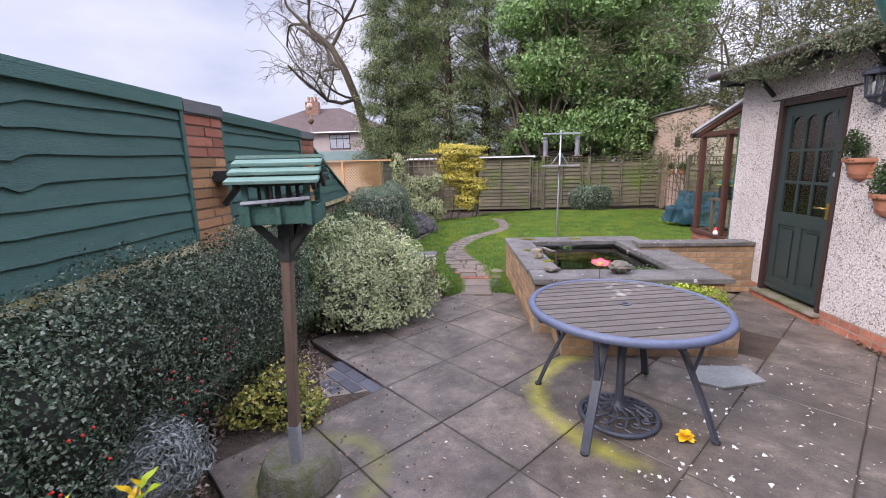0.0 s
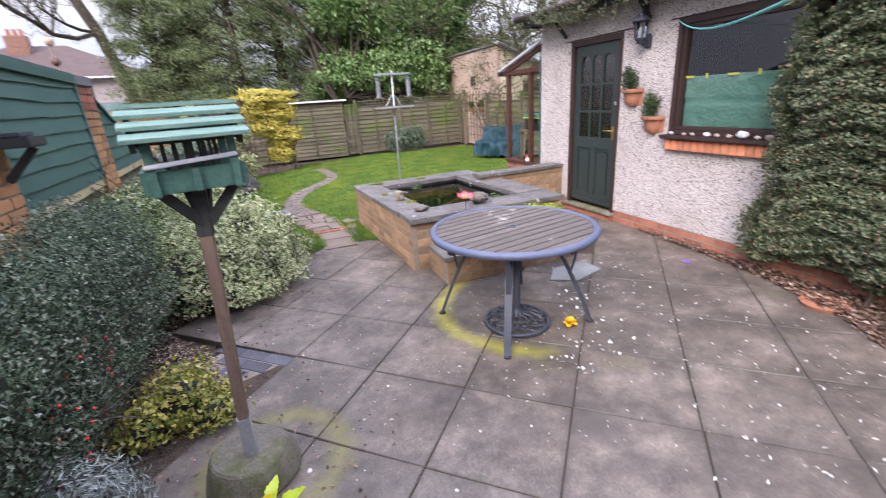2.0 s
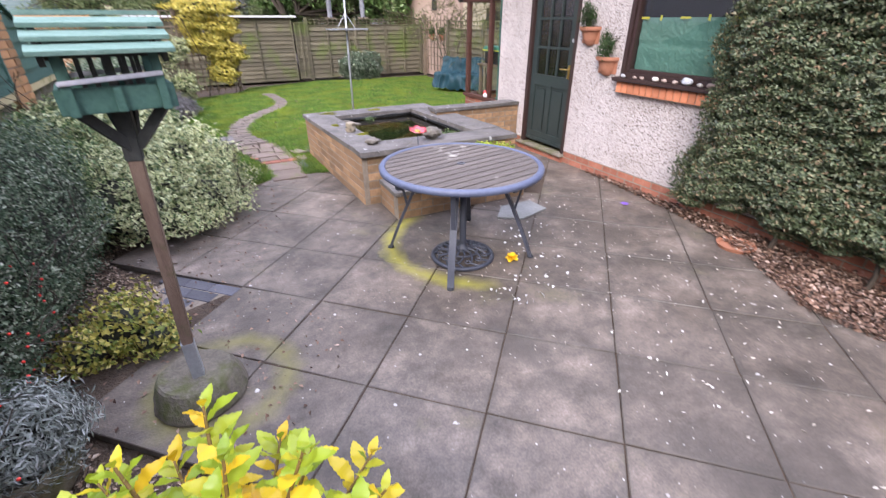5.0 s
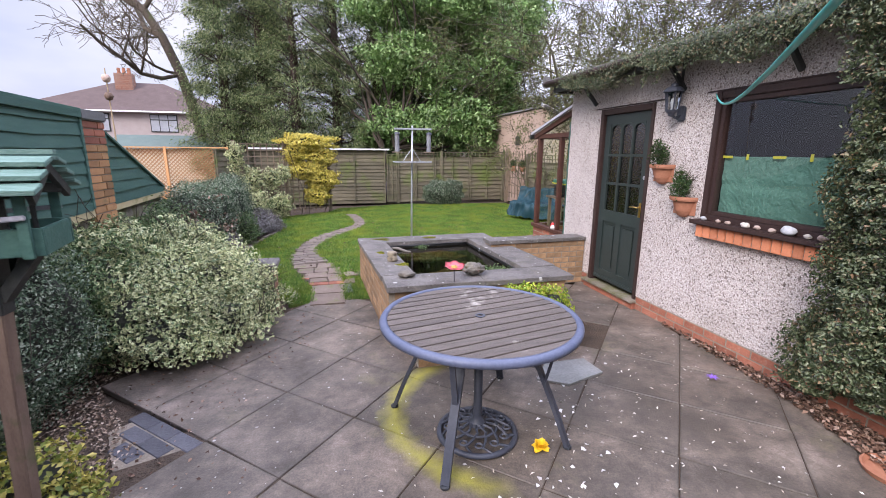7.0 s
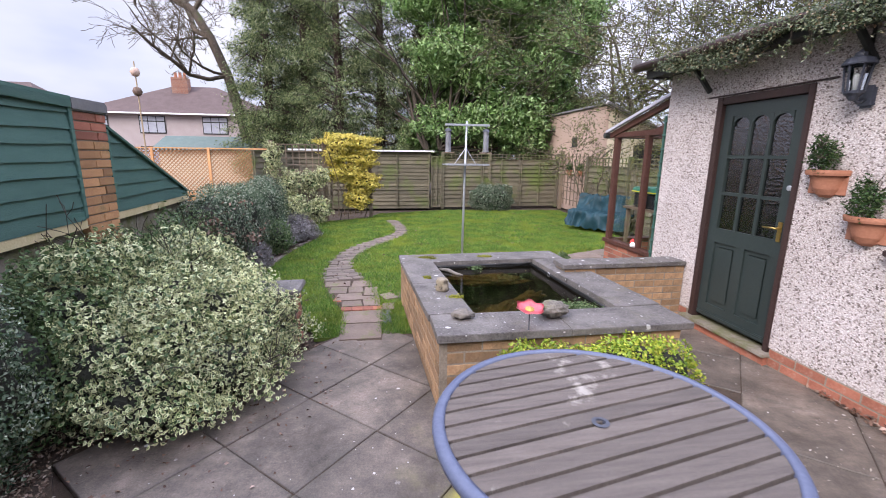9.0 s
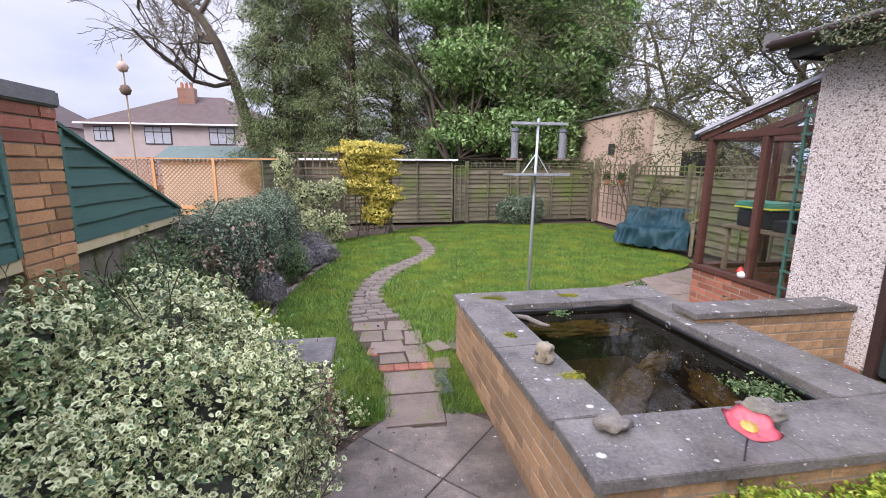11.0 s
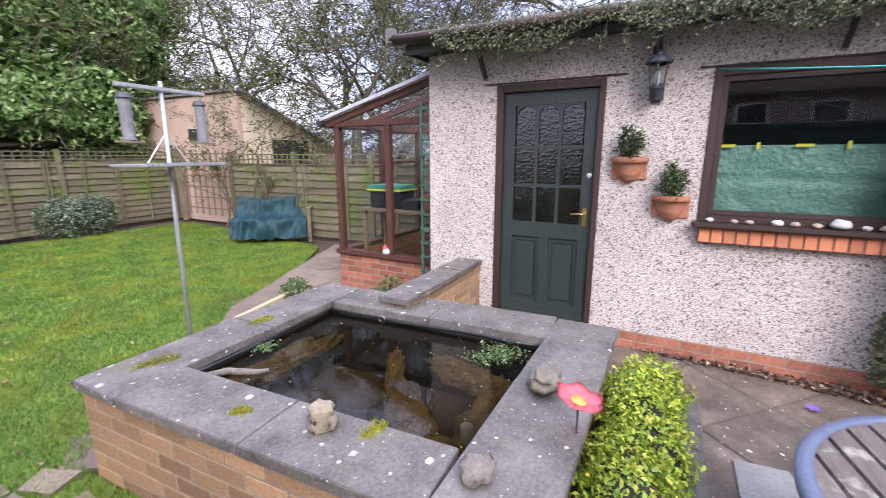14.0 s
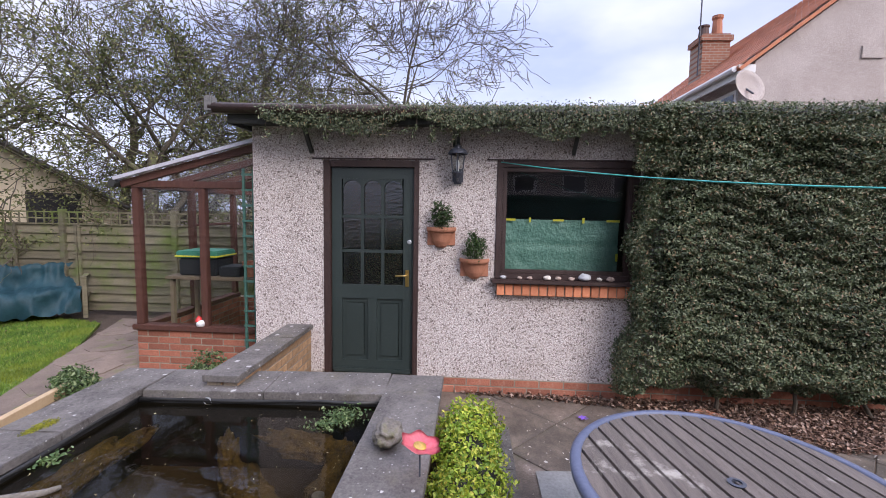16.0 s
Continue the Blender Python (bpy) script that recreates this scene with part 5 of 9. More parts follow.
def pillar(y0, y1, top):
    pl = thing("brick_pillar", (fx(y0), (y0 + y1) / 2, 0), "square stained brick fence pillar with dark cap", "pillar", "pillars of the fence")
    x1 = fx((y0 + y1) / 2) + 0.05
    n = 13
    c0 = top - 0.10 - n * 0.076
    part("lower_shaft", box(x1 - 0.30, y0 + 0.006, 0.0, x1 - 0.006, y1 - 0.006, c0), "brick_buff", pl)
    part("mortar_core", box(x1 - 0.30, y0 + 0.01, c0, x1 - 0.01, y1 - 0.01, top - 0.1), "mortar", pl)
    L = y1 - y0
    for k in range(n):
        z = c0 + k * 0.076 + 0.038
        mt = "brick_red" if z > 1.72 else "brick_buff"
        cut = 0.5 if k % 2 else 0.68
        for a, b in ((y0, y0 + L * cut), (y0 + L * cut, y1)):
            part("brick", box(x1 - 0.31, a + 0.004, z - 0.033, x1 + random.uniform(-0.003, 0.002), b - 0.004, z + 0.033, bev=0.004), mt, pl)
    part("cap", box(x1 - 0.34, y0 - 0.02, top - 0.1, x1 + 0.02, y1 + 0.02, top, bev=0.012), "felt", pl, "dark bitumen-capped top")
    return pl
pillar(2.45, 2.91, 2.12)
pillar(4.81, 5.25, 2.07)

def waney_panel(y0, y1, zb, zt0, zt1, n, seed):
    """A green panel of overlapping wavy-edged boards; its top runs from zt0 to zt1."""
    pn = thing("garden_fence", (fx((y0 + y1) / 2), (y0 + y1) / 2, zb), "dark green stained waney-edged fence panel", "fence", "green panels of the boundary")
    rr = np.random.default_rng(seed)
    ph = rr.uniform(0, 6, size=(n + 1, 3))
    def edge(k, y):
        z = zb + (max(zt0, zt1) - zb) * k / n
        if 0 < k < n:
            kink = 0.045 * math.exp(-((y - (y0 + (0.42 if seed == 1 else 0.55) * (y1 - y0) + 0.03 * math.sin(k * 2.2))) / 0.06) ** 2) * (1 if k % 3 else 0.4)
            z += 0.007 * math.sin(2.2 * y + ph[k][0]) + 0.004 * math.sin(5.7 * y + ph[k][1]) - kink * (0.8 if seed == 1 and k > n - 5 else 0.15)
        return z
    def top_at(y):
        return zt0 + (zt1 - zt0) * (y - y0) / (y1 - y0)
    for k in range(n):
        bm = bmesh.new()
        N = 36
        rows = []
        for i in range(N + 1):
            y = y0 + 0.03 + (y1 - y0 - 0.06) * i / N
            lim = top_at(y)
            a, b = min(edge(k, y) - 0.012, lim), min(edge(k + 1, y) + 0.02, lim)
            x = fx(y) + 0.02
            rows.append([bm.verts.new(v) for v in ((x + 0.020, y, a), (x + 0.001, y, b), (x - 0.014, y, b), (x + 0.005, y, a))])
        for p, q in zip(rows, rows[1:]):
            for c in range(4):
                bm.faces.new((p[c], p[(c + 1) % 4], q[(c + 1) % 4], q[c]))
        bm.faces.new(rows[0])
        bm.faces.new(rows[-1][::-1])
        if max(v.co.z for v in bm.verts) - min(v.co.z for v in bm.verts) > 0.02:
            bmesh.ops.remove_doubles(bm, verts=bm.verts, dist=0.0004)
            part("board", bm, "fence_green", pn)
        else:
            bm.free()
    for y in (y0 + 0.02, y1 - 0.02):
        part("upright", box(fx(y) + 0.012, y - 0.02, zb, fx(y) + 0.05, y + 0.02, top_at(y) - 0.01, bev=0.003), "fence_green", pn)
    part("top_cap", bar((fx(y0) + 0.02, y0, zt0 + 0.01), (fx(y1) + 0.02, y1, zt1 + 0.01), 0.07, 0.025), "fence_green", pn)
    if abs(zt0 - zt1) < 0.1:
        part("top_rail", bar((fx(y0) + 0.05, y0 + 0.01, zt0 - 0.035), (fx(y1) + 0.05, y1 - 0.01, zt1 - 0.035), 0.022, 0.062, bev=0.003), "fence_green", pn)
    part("base_board", box(min(fx(y0), fx(y1)) - 0.01, y0 + 0.04, zb - 0.01, min(fx(y0), fx(y1)) + 0.045, y1 - 0.04, zb + 0.06), "fence_green", pn)
    return pn
waney_panel(-3.0, 0.3, 1.12, 2.10, 2.10, 8, 3)
waney_panel(0.3, 2.44, 1.12, 2.10, 2.10, 8, 1)
waney_panel(2.92, 4.80, 1.12, 2.07, 2.05, 8, 2)
waney_panel(5.26, 7.05, 1.12, 1.87, 1.16, 6, 4)
# dark bracket on the pillar
brk = thing("wall_bracket", (-1.2, 2.9, 1.5), "dark wooden shelf bracket on the brick pillar", "bracket")
part("shelf", box(-1.175, 2.70, 1.53, -0.96, 2.92, 1.585, bev=0.006), "wood_dark", brk)
part("cap", box(-1.175, 2.72, 1.587, -1.0, 2.90, 1.615, bev=0.006), "iron", brk)
part("arm", bar((-1.16, 2.81, 1.345), (-0.99, 2.81, 1.525), 0.03, 0.04), "wood_dark", brk)

# ---- far fences ----
def board_fence(name, a, b, z0, z1, n, label, posts=(), topper=0.0, thick=0.018, group="", bays=1):
    fe = thing(name, (*a, 0), label, "fence", group)
    a, b = Vector((*a, 0)), Vector((*b, 0))
    L = (b - a).length
    d = (b - a).normalized()
    m = Matrix.Translation(a) @ Matrix((d, Vector((-d.y, d.x, 0)), Vector((0, 0, 1)))).transposed().to_4x4()
    h = (z1 - z0) / n
    for bay in range(bays):
        s0, s1 = L * bay / bays, L * (bay + 1) / bays
        for k in range(n):
            zz = z0 + k * h
            bm = box(s0 + 0.01, -thick / 2 - 0.012, zz + random.uniform(-0.006, 0.006), s1 - 0.01, thick / 2 - 0.012, zz + h * 1.12)
            bm.transform(m @ Matrix.Translation((0, 0, zz)) @ Matrix.Rotation(-radians(random.uniform(9, 13)), 4, "X") @ Matrix.Translation((0, 0, -zz)))
            part("board", bm, "fence_old", fe)
        for s in (s0 + 0.03, (s0 + s1) / 2, s1 - 0.03):
            part("batten", box(s - 0.02, -0.055, z0, s + 0.02, -0.03, z1, turn=m), "fence_old", fe)
    for s in posts:
        part("post", box(s - 0.045, -0.06, 0, s + 0.045, 0.03, z1 + topper + 0.06, bev=0.006, turn=m), "fence_old", fe)
    if topper:
        for zz in (z1 + 0.01, z1 + topper / 2, z1 + topper):
            part("trellis_rail", box(0, -0.02, zz, L, 0.0, zz + 0.022, turn=m), "fence_old", fe)
        for k in range(int(L / 0.14) + 1):
            part("trellis_slat", box(min(k * 0.14, L - 0.02), -0.034, z1 + 0.004, min(k * 0.14, L - 0.02) + 0.02, -0.021, z1 + topper + 0.01, turn=m), "fence_old", fe)
    else:
        part("capping", box(0, -0.05, z1, L, 0.04, z1 + 0.03, turn=m), "fence_old", fe)
    return fe
board_fence("fence", (3.15, 14.35), (7.05, 14.55), 0.05, 1.52, 11, "weathered green-brown boarded fence with trellis top", (0.02, 1.55, 3.9), 0.17, bays=3)
board_fence("fence", (2.78, 14.3), (3.15, 14.32), 0.05, 1.6, 13, "short return of weathered boards beside the garden store", (), 0.0)
store = thing("garden_store", (1.0, 14.6, 0), "low weathered board store with a white-edged felt roof", "shed")
st2 = board_fence("store_boards", (-1.3, 14.3), (2.75, 14.3), 0.02, 1.72, 15, "weathered horizontal boards of a low garden store", (), 0.0, bays=2)
part("back", box(-1.3, 14.36, 0, 2.75, 16.2, 1.7), "fence_old", store)
part("roof", box(-1.4, 14.2, 1.752, 2.85, 16.3, 1.78), "felt", store)
part("edge_trim", box(-1.42, 14.17, 1.75, 2.88, 14.198, 1.80, bev=0.004), "white_pl", store, "white roof edge trim")
board_fence("fence", (6.62, 11.6), (6.75, 5.3), 0.05, 1.42, 10, "weathered boarded fence with trellis top beside the lawn", (0.0, 1.85, 3.7, 5.5), 0.2, bays=3)
board_fence("fence", (-1.9, 12.2), (-1.35, 14.3), 0.05, 1.7, 12, "weathered boards closing the corner behind the trellis", (), 0.0)

# orange lattice
lat = thing("lattice_fence", (-5.2, 17.2, 0), "new orange-brown diagonal lattice fence", "fence")
LX0, LX1, LZ0, LZ1 = -8.2, -2.6, 0.3, 1.78
for s in (1, -1):
    hgt = LZ1 - LZ0
    k = LX0 - hgt
    while k < LX1:
        t0, t1 = max(0.0, LX0 - k), min(hgt, LX1 - k)
        if t1 - t0 > 0.05:
            za, zb = (LZ0 + t0, LZ0 + t1) if s > 0 else (LZ1 - t0, LZ1 - t1)
            part("lath", bar((k + t0, 17.2 - 0.006 * s, za), (k + t1, 17.2 - 0.006 * s, zb), 0.01, 0.03), "lath", lat)
        k += 0.13
for x in (LX0, -6.4, -4.6, LX1):
    part("post", box(x - 0.04, 17.13, 0, x + 0.04, 17.19, 1.83), "fence_new", lat)
part("top_rail", box(LX0, 17.14, 1.78, LX1, 17.23, 1.82), "fence_new", lat)
part("kick_board", box(LX0, 17.14, 0, LX1, 17.19, 0.3), "fence_new", lat)
fsh = thing("far_shed", (-5.2, 20, 0), "garden shed with a blue-green felt roof behind the lattice", "shed")
part("wall", box(-7.0, 19.0, 0, -2.6, 21.5, 1.8), "cream", fsh)
bm = bmesh.new()
vs = [bm.verts.new(v) for v in ((-7.2, 18.8, 1.75), (-2.4, 18.8, 1.75), (-2.4, 20.2, 2.3), (-7.2, 20.2, 2.3), (-2.4, 21.6, 1.75), (-7.2, 21.6, 1.75))]
bm.faces.new(vs[:4])
bm.faces.new((vs[3], vs[2], vs[4], vs[5]))
bm.faces.new((vs[0], vs[3], vs[5]))
bm.faces.new((vs[1], vs[4], vs[2]))
part("roof", bm, "felt_green", fsh)

# square trellis behind the shrubs
trl = thing("trellis_screen", (-0.2, 11.9, 0), "grey-brown square trellis screen on posts", "trellis")
ta, tb = Vector((-1.25, 11.35, 0)), Vector((0.95, 12.55, 0))
td = (tb - ta).normalized()
tm = Matrix.Translation(ta) @ Matrix((td, Vector((-td.y, td.x, 0)), Vector((0, 0, 1)))).transposed().to_4x4()
TL = (tb - ta).length
for k in range(17):
    s = TL * k / 16
    part("upright", box(s - 0.012, -0.02, 0.1, s + 0.012, 0.0, 1.88, turn=tm), "trellis", trl)
for k in range(12):
    part("rail", box(0, -0.034, 0.15 + k * 0.155, TL, -0.021, 0.174 + k * 0.155, turn=tm), "trellis", trl)
for s in (0.0, TL / 2, TL):
    part("post", box(s - 0.04, 0.0, 0, s + 0.04, 0.08, 1.95, turn=tm), "trellis", trl)

# ---- greenhouse ----
gh = thing("greenhouse", (5.3, 6.0, 0), "lean-to greenhouse of red-brown timber on a brick base", "greenhouse")
GX0, GX1, GY_0, GY_1 = 4.43, 6.3, 5.31, 6.73
brick_wall(gh, (GX0 + 0.05, GY_0), (GX0 + 0.05, GY_1), 0.0, 6, "brick_red", 0.1, 0, 0.225, 0.072)
brick_wall(gh, (GX0 + 0.1, GY_1 - 0.05), (GX1, GY_1 - 0.05), 0.0, 6, "brick_red", 0.1, 1, 0.225, 0.072)
brick_wall(gh, (GX1, GY_0), (GX1, GY_1), 0.0, 6, "brick_red", 0.1, 1, 0.225, 0.072)
for nm, a in (("sill", (GX0 - 0.03, GY_0, 0.435, GX0 + 0.1, GY_1 + 0.03, 0.49)), ("sill", (GX0 + 0.102, GY_1 - 0.1, 0.435, GX1, GY_1 + 0.03, 0.49)),
              ("post", (GX0, GY_1 - 0.075, 0.49, GX0 + 0.075, GY_1, 1.93)), ("post", (GX0, 5.94, 0.49, GX0 + 0.07, 6.01, 1.93)), ("post", (GX0, GY_0, 0.49, GX0 + 0.06, GY_0 + 0.06, 1.93)),
              ("head", (GX0 - 0.004, GY_0, 1.93, GX0 + 0.08, GY_1 + 0.005, 2.0)), ("head", (GX0 + 0.082, GY_1 - 0.075, 1.93, GX1, GY_1 + 0.003, 2.0)),
              ("post", (5.3, GY_1 - 0.07, 0.49, 5.37, GY_1, 1.93)), ("post", (GX1 - 0.07, GY_1 - 0.07, 0.49, GX1, GY_1, 1.93)), ("post", (GX1 - 0.07, 5.9, 0.49, GX1, 5.97, 1.93)), ("head", (GX1 - 0.075, GY_0, 1.932, GX1 + 0.004, GY_1 - 0.08, 2.0)),
              ("glazing_bar", (GX1 - 0.05, GY_0 + 0.06, 1.5, GX1 - 0.02, 5.9, 1.53)), ("glazing_bar", (5.37, GY_1 - 0.05, 1.5, GX1 - 0.07, GY_1 - 0.02, 1.53))):
    part(nm, box(*a, None, 0.005), "frame_red", gh)
for y0, y1 in ((GY_0 + 0.06, 5.94), (6.01, GY_1 - 0.075)):
    facing(part("pane", pane(GX0 + 0.03, y0, 0.49, GX0 + 0.034, y1, 1.93), "glass", gh, "clear pane"), (-1, 0, 0))
for x0, x1 in ((GX0 + 0.075, 5.3), (5.37, GX1 - 0.07)):
    facing(part("pane", pane(x0, GY_1 - 0.04, 0.49, x1, GY_1 - 0.036, 1.93), "glass", gh, "clear pane"), (0, -1, 0))
facing(part("pane", pane(GX1 - 0.04, GY_0 + 0.05, 0.49, GX1 - 0.036, GY_1 - 0.08, 1.93), "glass", gh, "clear pane"), (-1, 0, 0))
RZ0, RZ1 = 1.99, 2.40
def slope(y):
    return RZ1 + (RZ0 - RZ1) * (y - GY_0) / (GY_1 + 0.1 - GY_0)
for x in (GX0 - 0.02, 4.95, 5.6, GX1 - 0.05):
    part("rafter", bar((x + 0.03, GY_0, RZ1 - 0.03), (x + 0.03, GY_1 + 0.1, RZ0 - 0.03), 0.05, 0.07), "frame_red", gh)
bm = bmesh.new()
bm.faces.new([bm.verts.new(v) for v in ((GX0 - 0.03, GY_0, RZ1 + 0.012), (GX1 + 0.03, GY_0, RZ1 + 0.012), (GX1 + 0.03, GY_1 + 0.12, RZ0 + 0.008), (GX0 - 0.03, GY_1 + 0.12, RZ0 + 0.008))])
facing(part("roof_glass", bm, "glass", gh, "clear roof sheet"), (0, 0, -1))
part("barge_trim", bar((GX0 - 0.04, GY_0, RZ1 + 0.03), (GX0 - 0.04, GY_1 + 0.14, RZ0 + 0.026), 0.05, 0.035), "perch", gh, "white plastic roof edge")
part("eaves_gutter", tube([(GX0 - 0.07, GY_1 + 0.15, RZ0 - 0.02), (GX1, GY_1 + 0.15, RZ0 - 0.02)], 0.04, sides=8), "wood_dark", gh)
gb = bmesh.new()
vs = [gb.verts.new(v) for v in ((GX0 + 0.03, GY_0 + 0.05, 2.0), (GX0 + 0.03, GY_1 - 0.02, 2.0), (GX0 + 0.03, GY_0 + 0.05, RZ1 - 0.06))]
gb.faces.new(vs)
facing(part("gable_glass", gb, "glass", gh, "clear triangular gable pane"), (-1, 0, 0))
bench_g = thing("staging", (5.2, 5.9, 0.43), "slatted wooden greenhouse staging", "shelf")
part("top", box(4.5, 5.36, 0.97, 5.0, 6.45, 1.0), "trellis", bench_g)
for x in (4.55, 4.95):
    for y in (5.42, 6.4):
        part("leg", box(x - 0.02, y - 0.02, 0.0, x + 0.02, y + 0.02, 0.97), "trellis", bench_g)
M["crate_green"] = surf("green_plastic_lid", (0.04, 0.20, 0.14), (0.07, 0.27, 0.19), 5, 60, 0.5, 0.1)
crate = thing("storage_box", (4.75, 6.1, 1.0), "black plastic storage box with green lid and yellow band", "box")
part("tub", box(4.58, 5.93, 1.001, 4.92, 6.35, 1.19, bev=0.015), "crate_black", crate)
part("lid", box(4.56, 5.91, 1.192, 4.94, 6.37, 1.27, bev=0.015), "crate_green", crate, "green lid")
part("band", box(4.556, 5.906, 1.205, 4.944, 6.374, 1.22), "tape", crate, "yellow band")
tr = thing("seed_tray", (4.7, 5.75, 1.0), "black plastic seed tray on the staging", "tray")
part("tray", box(4.56, 5.66, 1.001, 4.84, 5.89, 1.11, bev=0.01), "crate_black", tr)
fp = thing("flower_pot", (4.66, 5.55, 1.0), "plain terracotta flower pot on the staging", "plant pot")
part("pot", lathe([(0.0, 0.0), (0.07, 0.0), (0.095, 0.12), (0.11, 0.12), (0.112, 0.16), (0.098, 0.16), (0.085, 0.03), (0.0, 0.03)], (4.66, 5.56, 1.001), sides=24), "terracotta", fp, smooth=False)
gt = thing("narrow_trellis", (4.28, 5.38, 0.1), "narrow green trellis standing at the greenhouse corner", "trellis")
for y in (5.34, 5.44):
    part("upright", box(4.27, y - 0.011, 0.0, 4.29, y + 0.011, 2.12), "paint_green", gt)
for k in range(13):
    part("rung", box(4.262, 5.325, 0.25 + k * 0.15, 4.27, 5.455, 0.272 + k * 0.15), "paint_green", gt)

# ---- garage ----
gar = thing("garage", (9, 13.5, 0), "rendered garage with a pink side wall and cream gable", "garage")
def gable(x0, x1, y0, y1, zl, zr, name, mat):
    bm = bmesh.new()
    q = [(x0, y0, 0), (x1, y0, 0), (x1, y0, zr), (x0, y0, zl)]
    a = [bm.verts.new(v) for v in q]
    b = [bm.verts.new((v[0], y1, v[2])) for v in q]
    bm.faces.new(a)
    bm.faces.new(b[::-1])
    for i in range(4):
        j = (i + 1) % 4
        bm.faces.new((a[i], b[i], b[j], a[j]))
    return part(name, bm, mat, gar)
gable(7.3, 10.3, 12.0, 12.2, 3.0, 1.75, "gable_wall", "cream")
part("side_wall", box(7.2, 12.0, 0, 7.299, 18.0, 3.0), "pink", gar, "blank pinkish side wall")
part("back_part", box(7.3, 12.2, 0, 10.3, 17.9, 1.7), "cream", gar)
part("roof", bar((7.15, 15.0, 3.06), (10.5, 15.0, 1.68), 6.4, 0.06), "felt", gar)
part("verge", bar((7.15, 11.92, 3.08), (10.5, 11.92, 1.70), 0.05, 0.10), "white_pl", gar, "white verge board")
part("window", box(8.1, 11.985, 1.35, 9.3, 11.999, 2.0), "dark", gar, "dark garage window")
part("hatch", box(7.17, 13.55, 1.95, 7.199, 13.85, 2.25), "wood_dark", gar, "small dark vent hatch")
# trellis with pots on the garage side
tw = thing("wall_trellis", (7.1, 13, 0), "square brown trellis standing against the pink wall", "trellis")
for k in range(9):
    y = 11.9 + k * 0.24
    part("upright", box(6.98, y - 0.012, 0.2, 7.0, y + 0.012, 1.75), "trellis", tw)
for k in range(6):
    part("rail", box(6.965, 11.9, 0.35 + k * 0.26, 6.98, 13.83, 0.375 + k * 0.26), "trellis", tw)
part("post", box(6.98, 14.1, 0, 7.08, 14.2, 1.85), "trellis", tw)
rng = np.random.default_rng(21)
for y in (12.55, 13.25):
    hp = thing("hanging_pot", (6.9, y, 1.15), "small terracotta pot hung on the trellis with a green plant", "plant pot", "pots on the trellis")
    part("pot", lathe([(0.0, 0.0), (0.06, 0.0), (0.09, 0.14), (0.095, 0.16), (0.08, 0.16), (0.0, 0.14)], (6.87, y, 1.12), sides=16), "terracotta", hp)
    p, n = blob_points([((6.87, y, 1.36), (0.11, 0.12, 0.13))], 500, rng, 0.3, 0.3)
    leaves("foliage", p, n, 0.04, 0.5, "leaf_box", hp, rng)

# ---- bird feeding pole ----
fpole = thing("feeding_pole", (2.12, 6.05, 0), "grey metal bird feeding pole with wooden tray and two feeders", "bird feeder")
part("pole", tube([(2.10, 6.05, 0), (2.115, 6.05, 1.2), (2.13, 6.05, 2.06)], [0.014, 0.014, 0.012], sides=10), "galv", fpole, smooth=True)
part("crossbar", box(1.87, 6.03, 2.0, 2.41, 6.07, 2.025, bev=0.004), "galv", fpole)
tray = part("tray", box(1.87, 5.85, 1.545, 2.37, 6.25, 1.558), "galv", fpole, "mesh seed tray")
for k in range(14):
    part("tray_lip", box(1.87 + k * 0.0358, 5.842, 1.548, 1.902 + k * 0.0358, 5.85, 1.568), "galv", tray)
for sx in (-0.13, 0.13):
    part("stay", tube([(2.12 + sx, 6.05, 1.56), (2.125, 6.05, 1.75)], 0.004, sides=4), "galv", fpole)
for fxx in (1.91, 2.37):
    fd = part("feeder", lathe([(0.0, 0.0), (0.038, 0.0), (0.038, 0.012), (0.033, 0.014), (0.033, 0.238), (0.0, 0.24)], (fxx, 6.05, 1.70), sides=14), "mesh_grey", fpole, "grey mesh tube feeder")
    part("lid", lathe([(0.0, 0.0), (0.044, 0.0), (0.032, 0.025), (0.0, 0.035)], (fxx, 6.05, 1.94), sides=12), "iron", fd)
    part("seed", lathe([(0.0, 0.0), (0.03, 0.0), (0.03, 0.15), (0.0, 0.15)], (fxx, 6.05, 1.705), sides=10), "trellis", fd)
    part("perch", box(fxx - 0.07, 6.02, 1.685, fxx + 0.07, 6.08, 1.698), "trellis", fd)
    part("hanger", tube([(fxx, 6.05, 1.98), (fxx, 6.05, 2.0)], 0.004, sides=4), "galv", fd)

# ---- covered bench ----
cb = thing("covered_bench", (6.0, 9.7, 0), "wooden garden bench draped with a blue-green tarpaulin", "bench")
ba, bb = Vector((5.55, 10.25, 0)), Vector((6.30, 9.25, 0))
bd = (bb - ba).normalized()
bs = Vector((-bd.y, bd.x, 0))
bmx = Matrix.Translation(ba) @ Matrix((bd, bs, Vector((0, 0, 1)))).transposed().to_4x4()
BL = (bb - ba).length
tp = bmesh.new()
N1, N2 = 48, 20
prof = [(-0.10, 0.08), (-0.06, 0.30), (-0.02, 0.42), (0.2, 0.43), (0.42, 0.43), (0.52, 0.60), (0.57, 0.78), (0.63, 0.77), (0.64, 0.5), (0.62, 0.12)]
grid = []
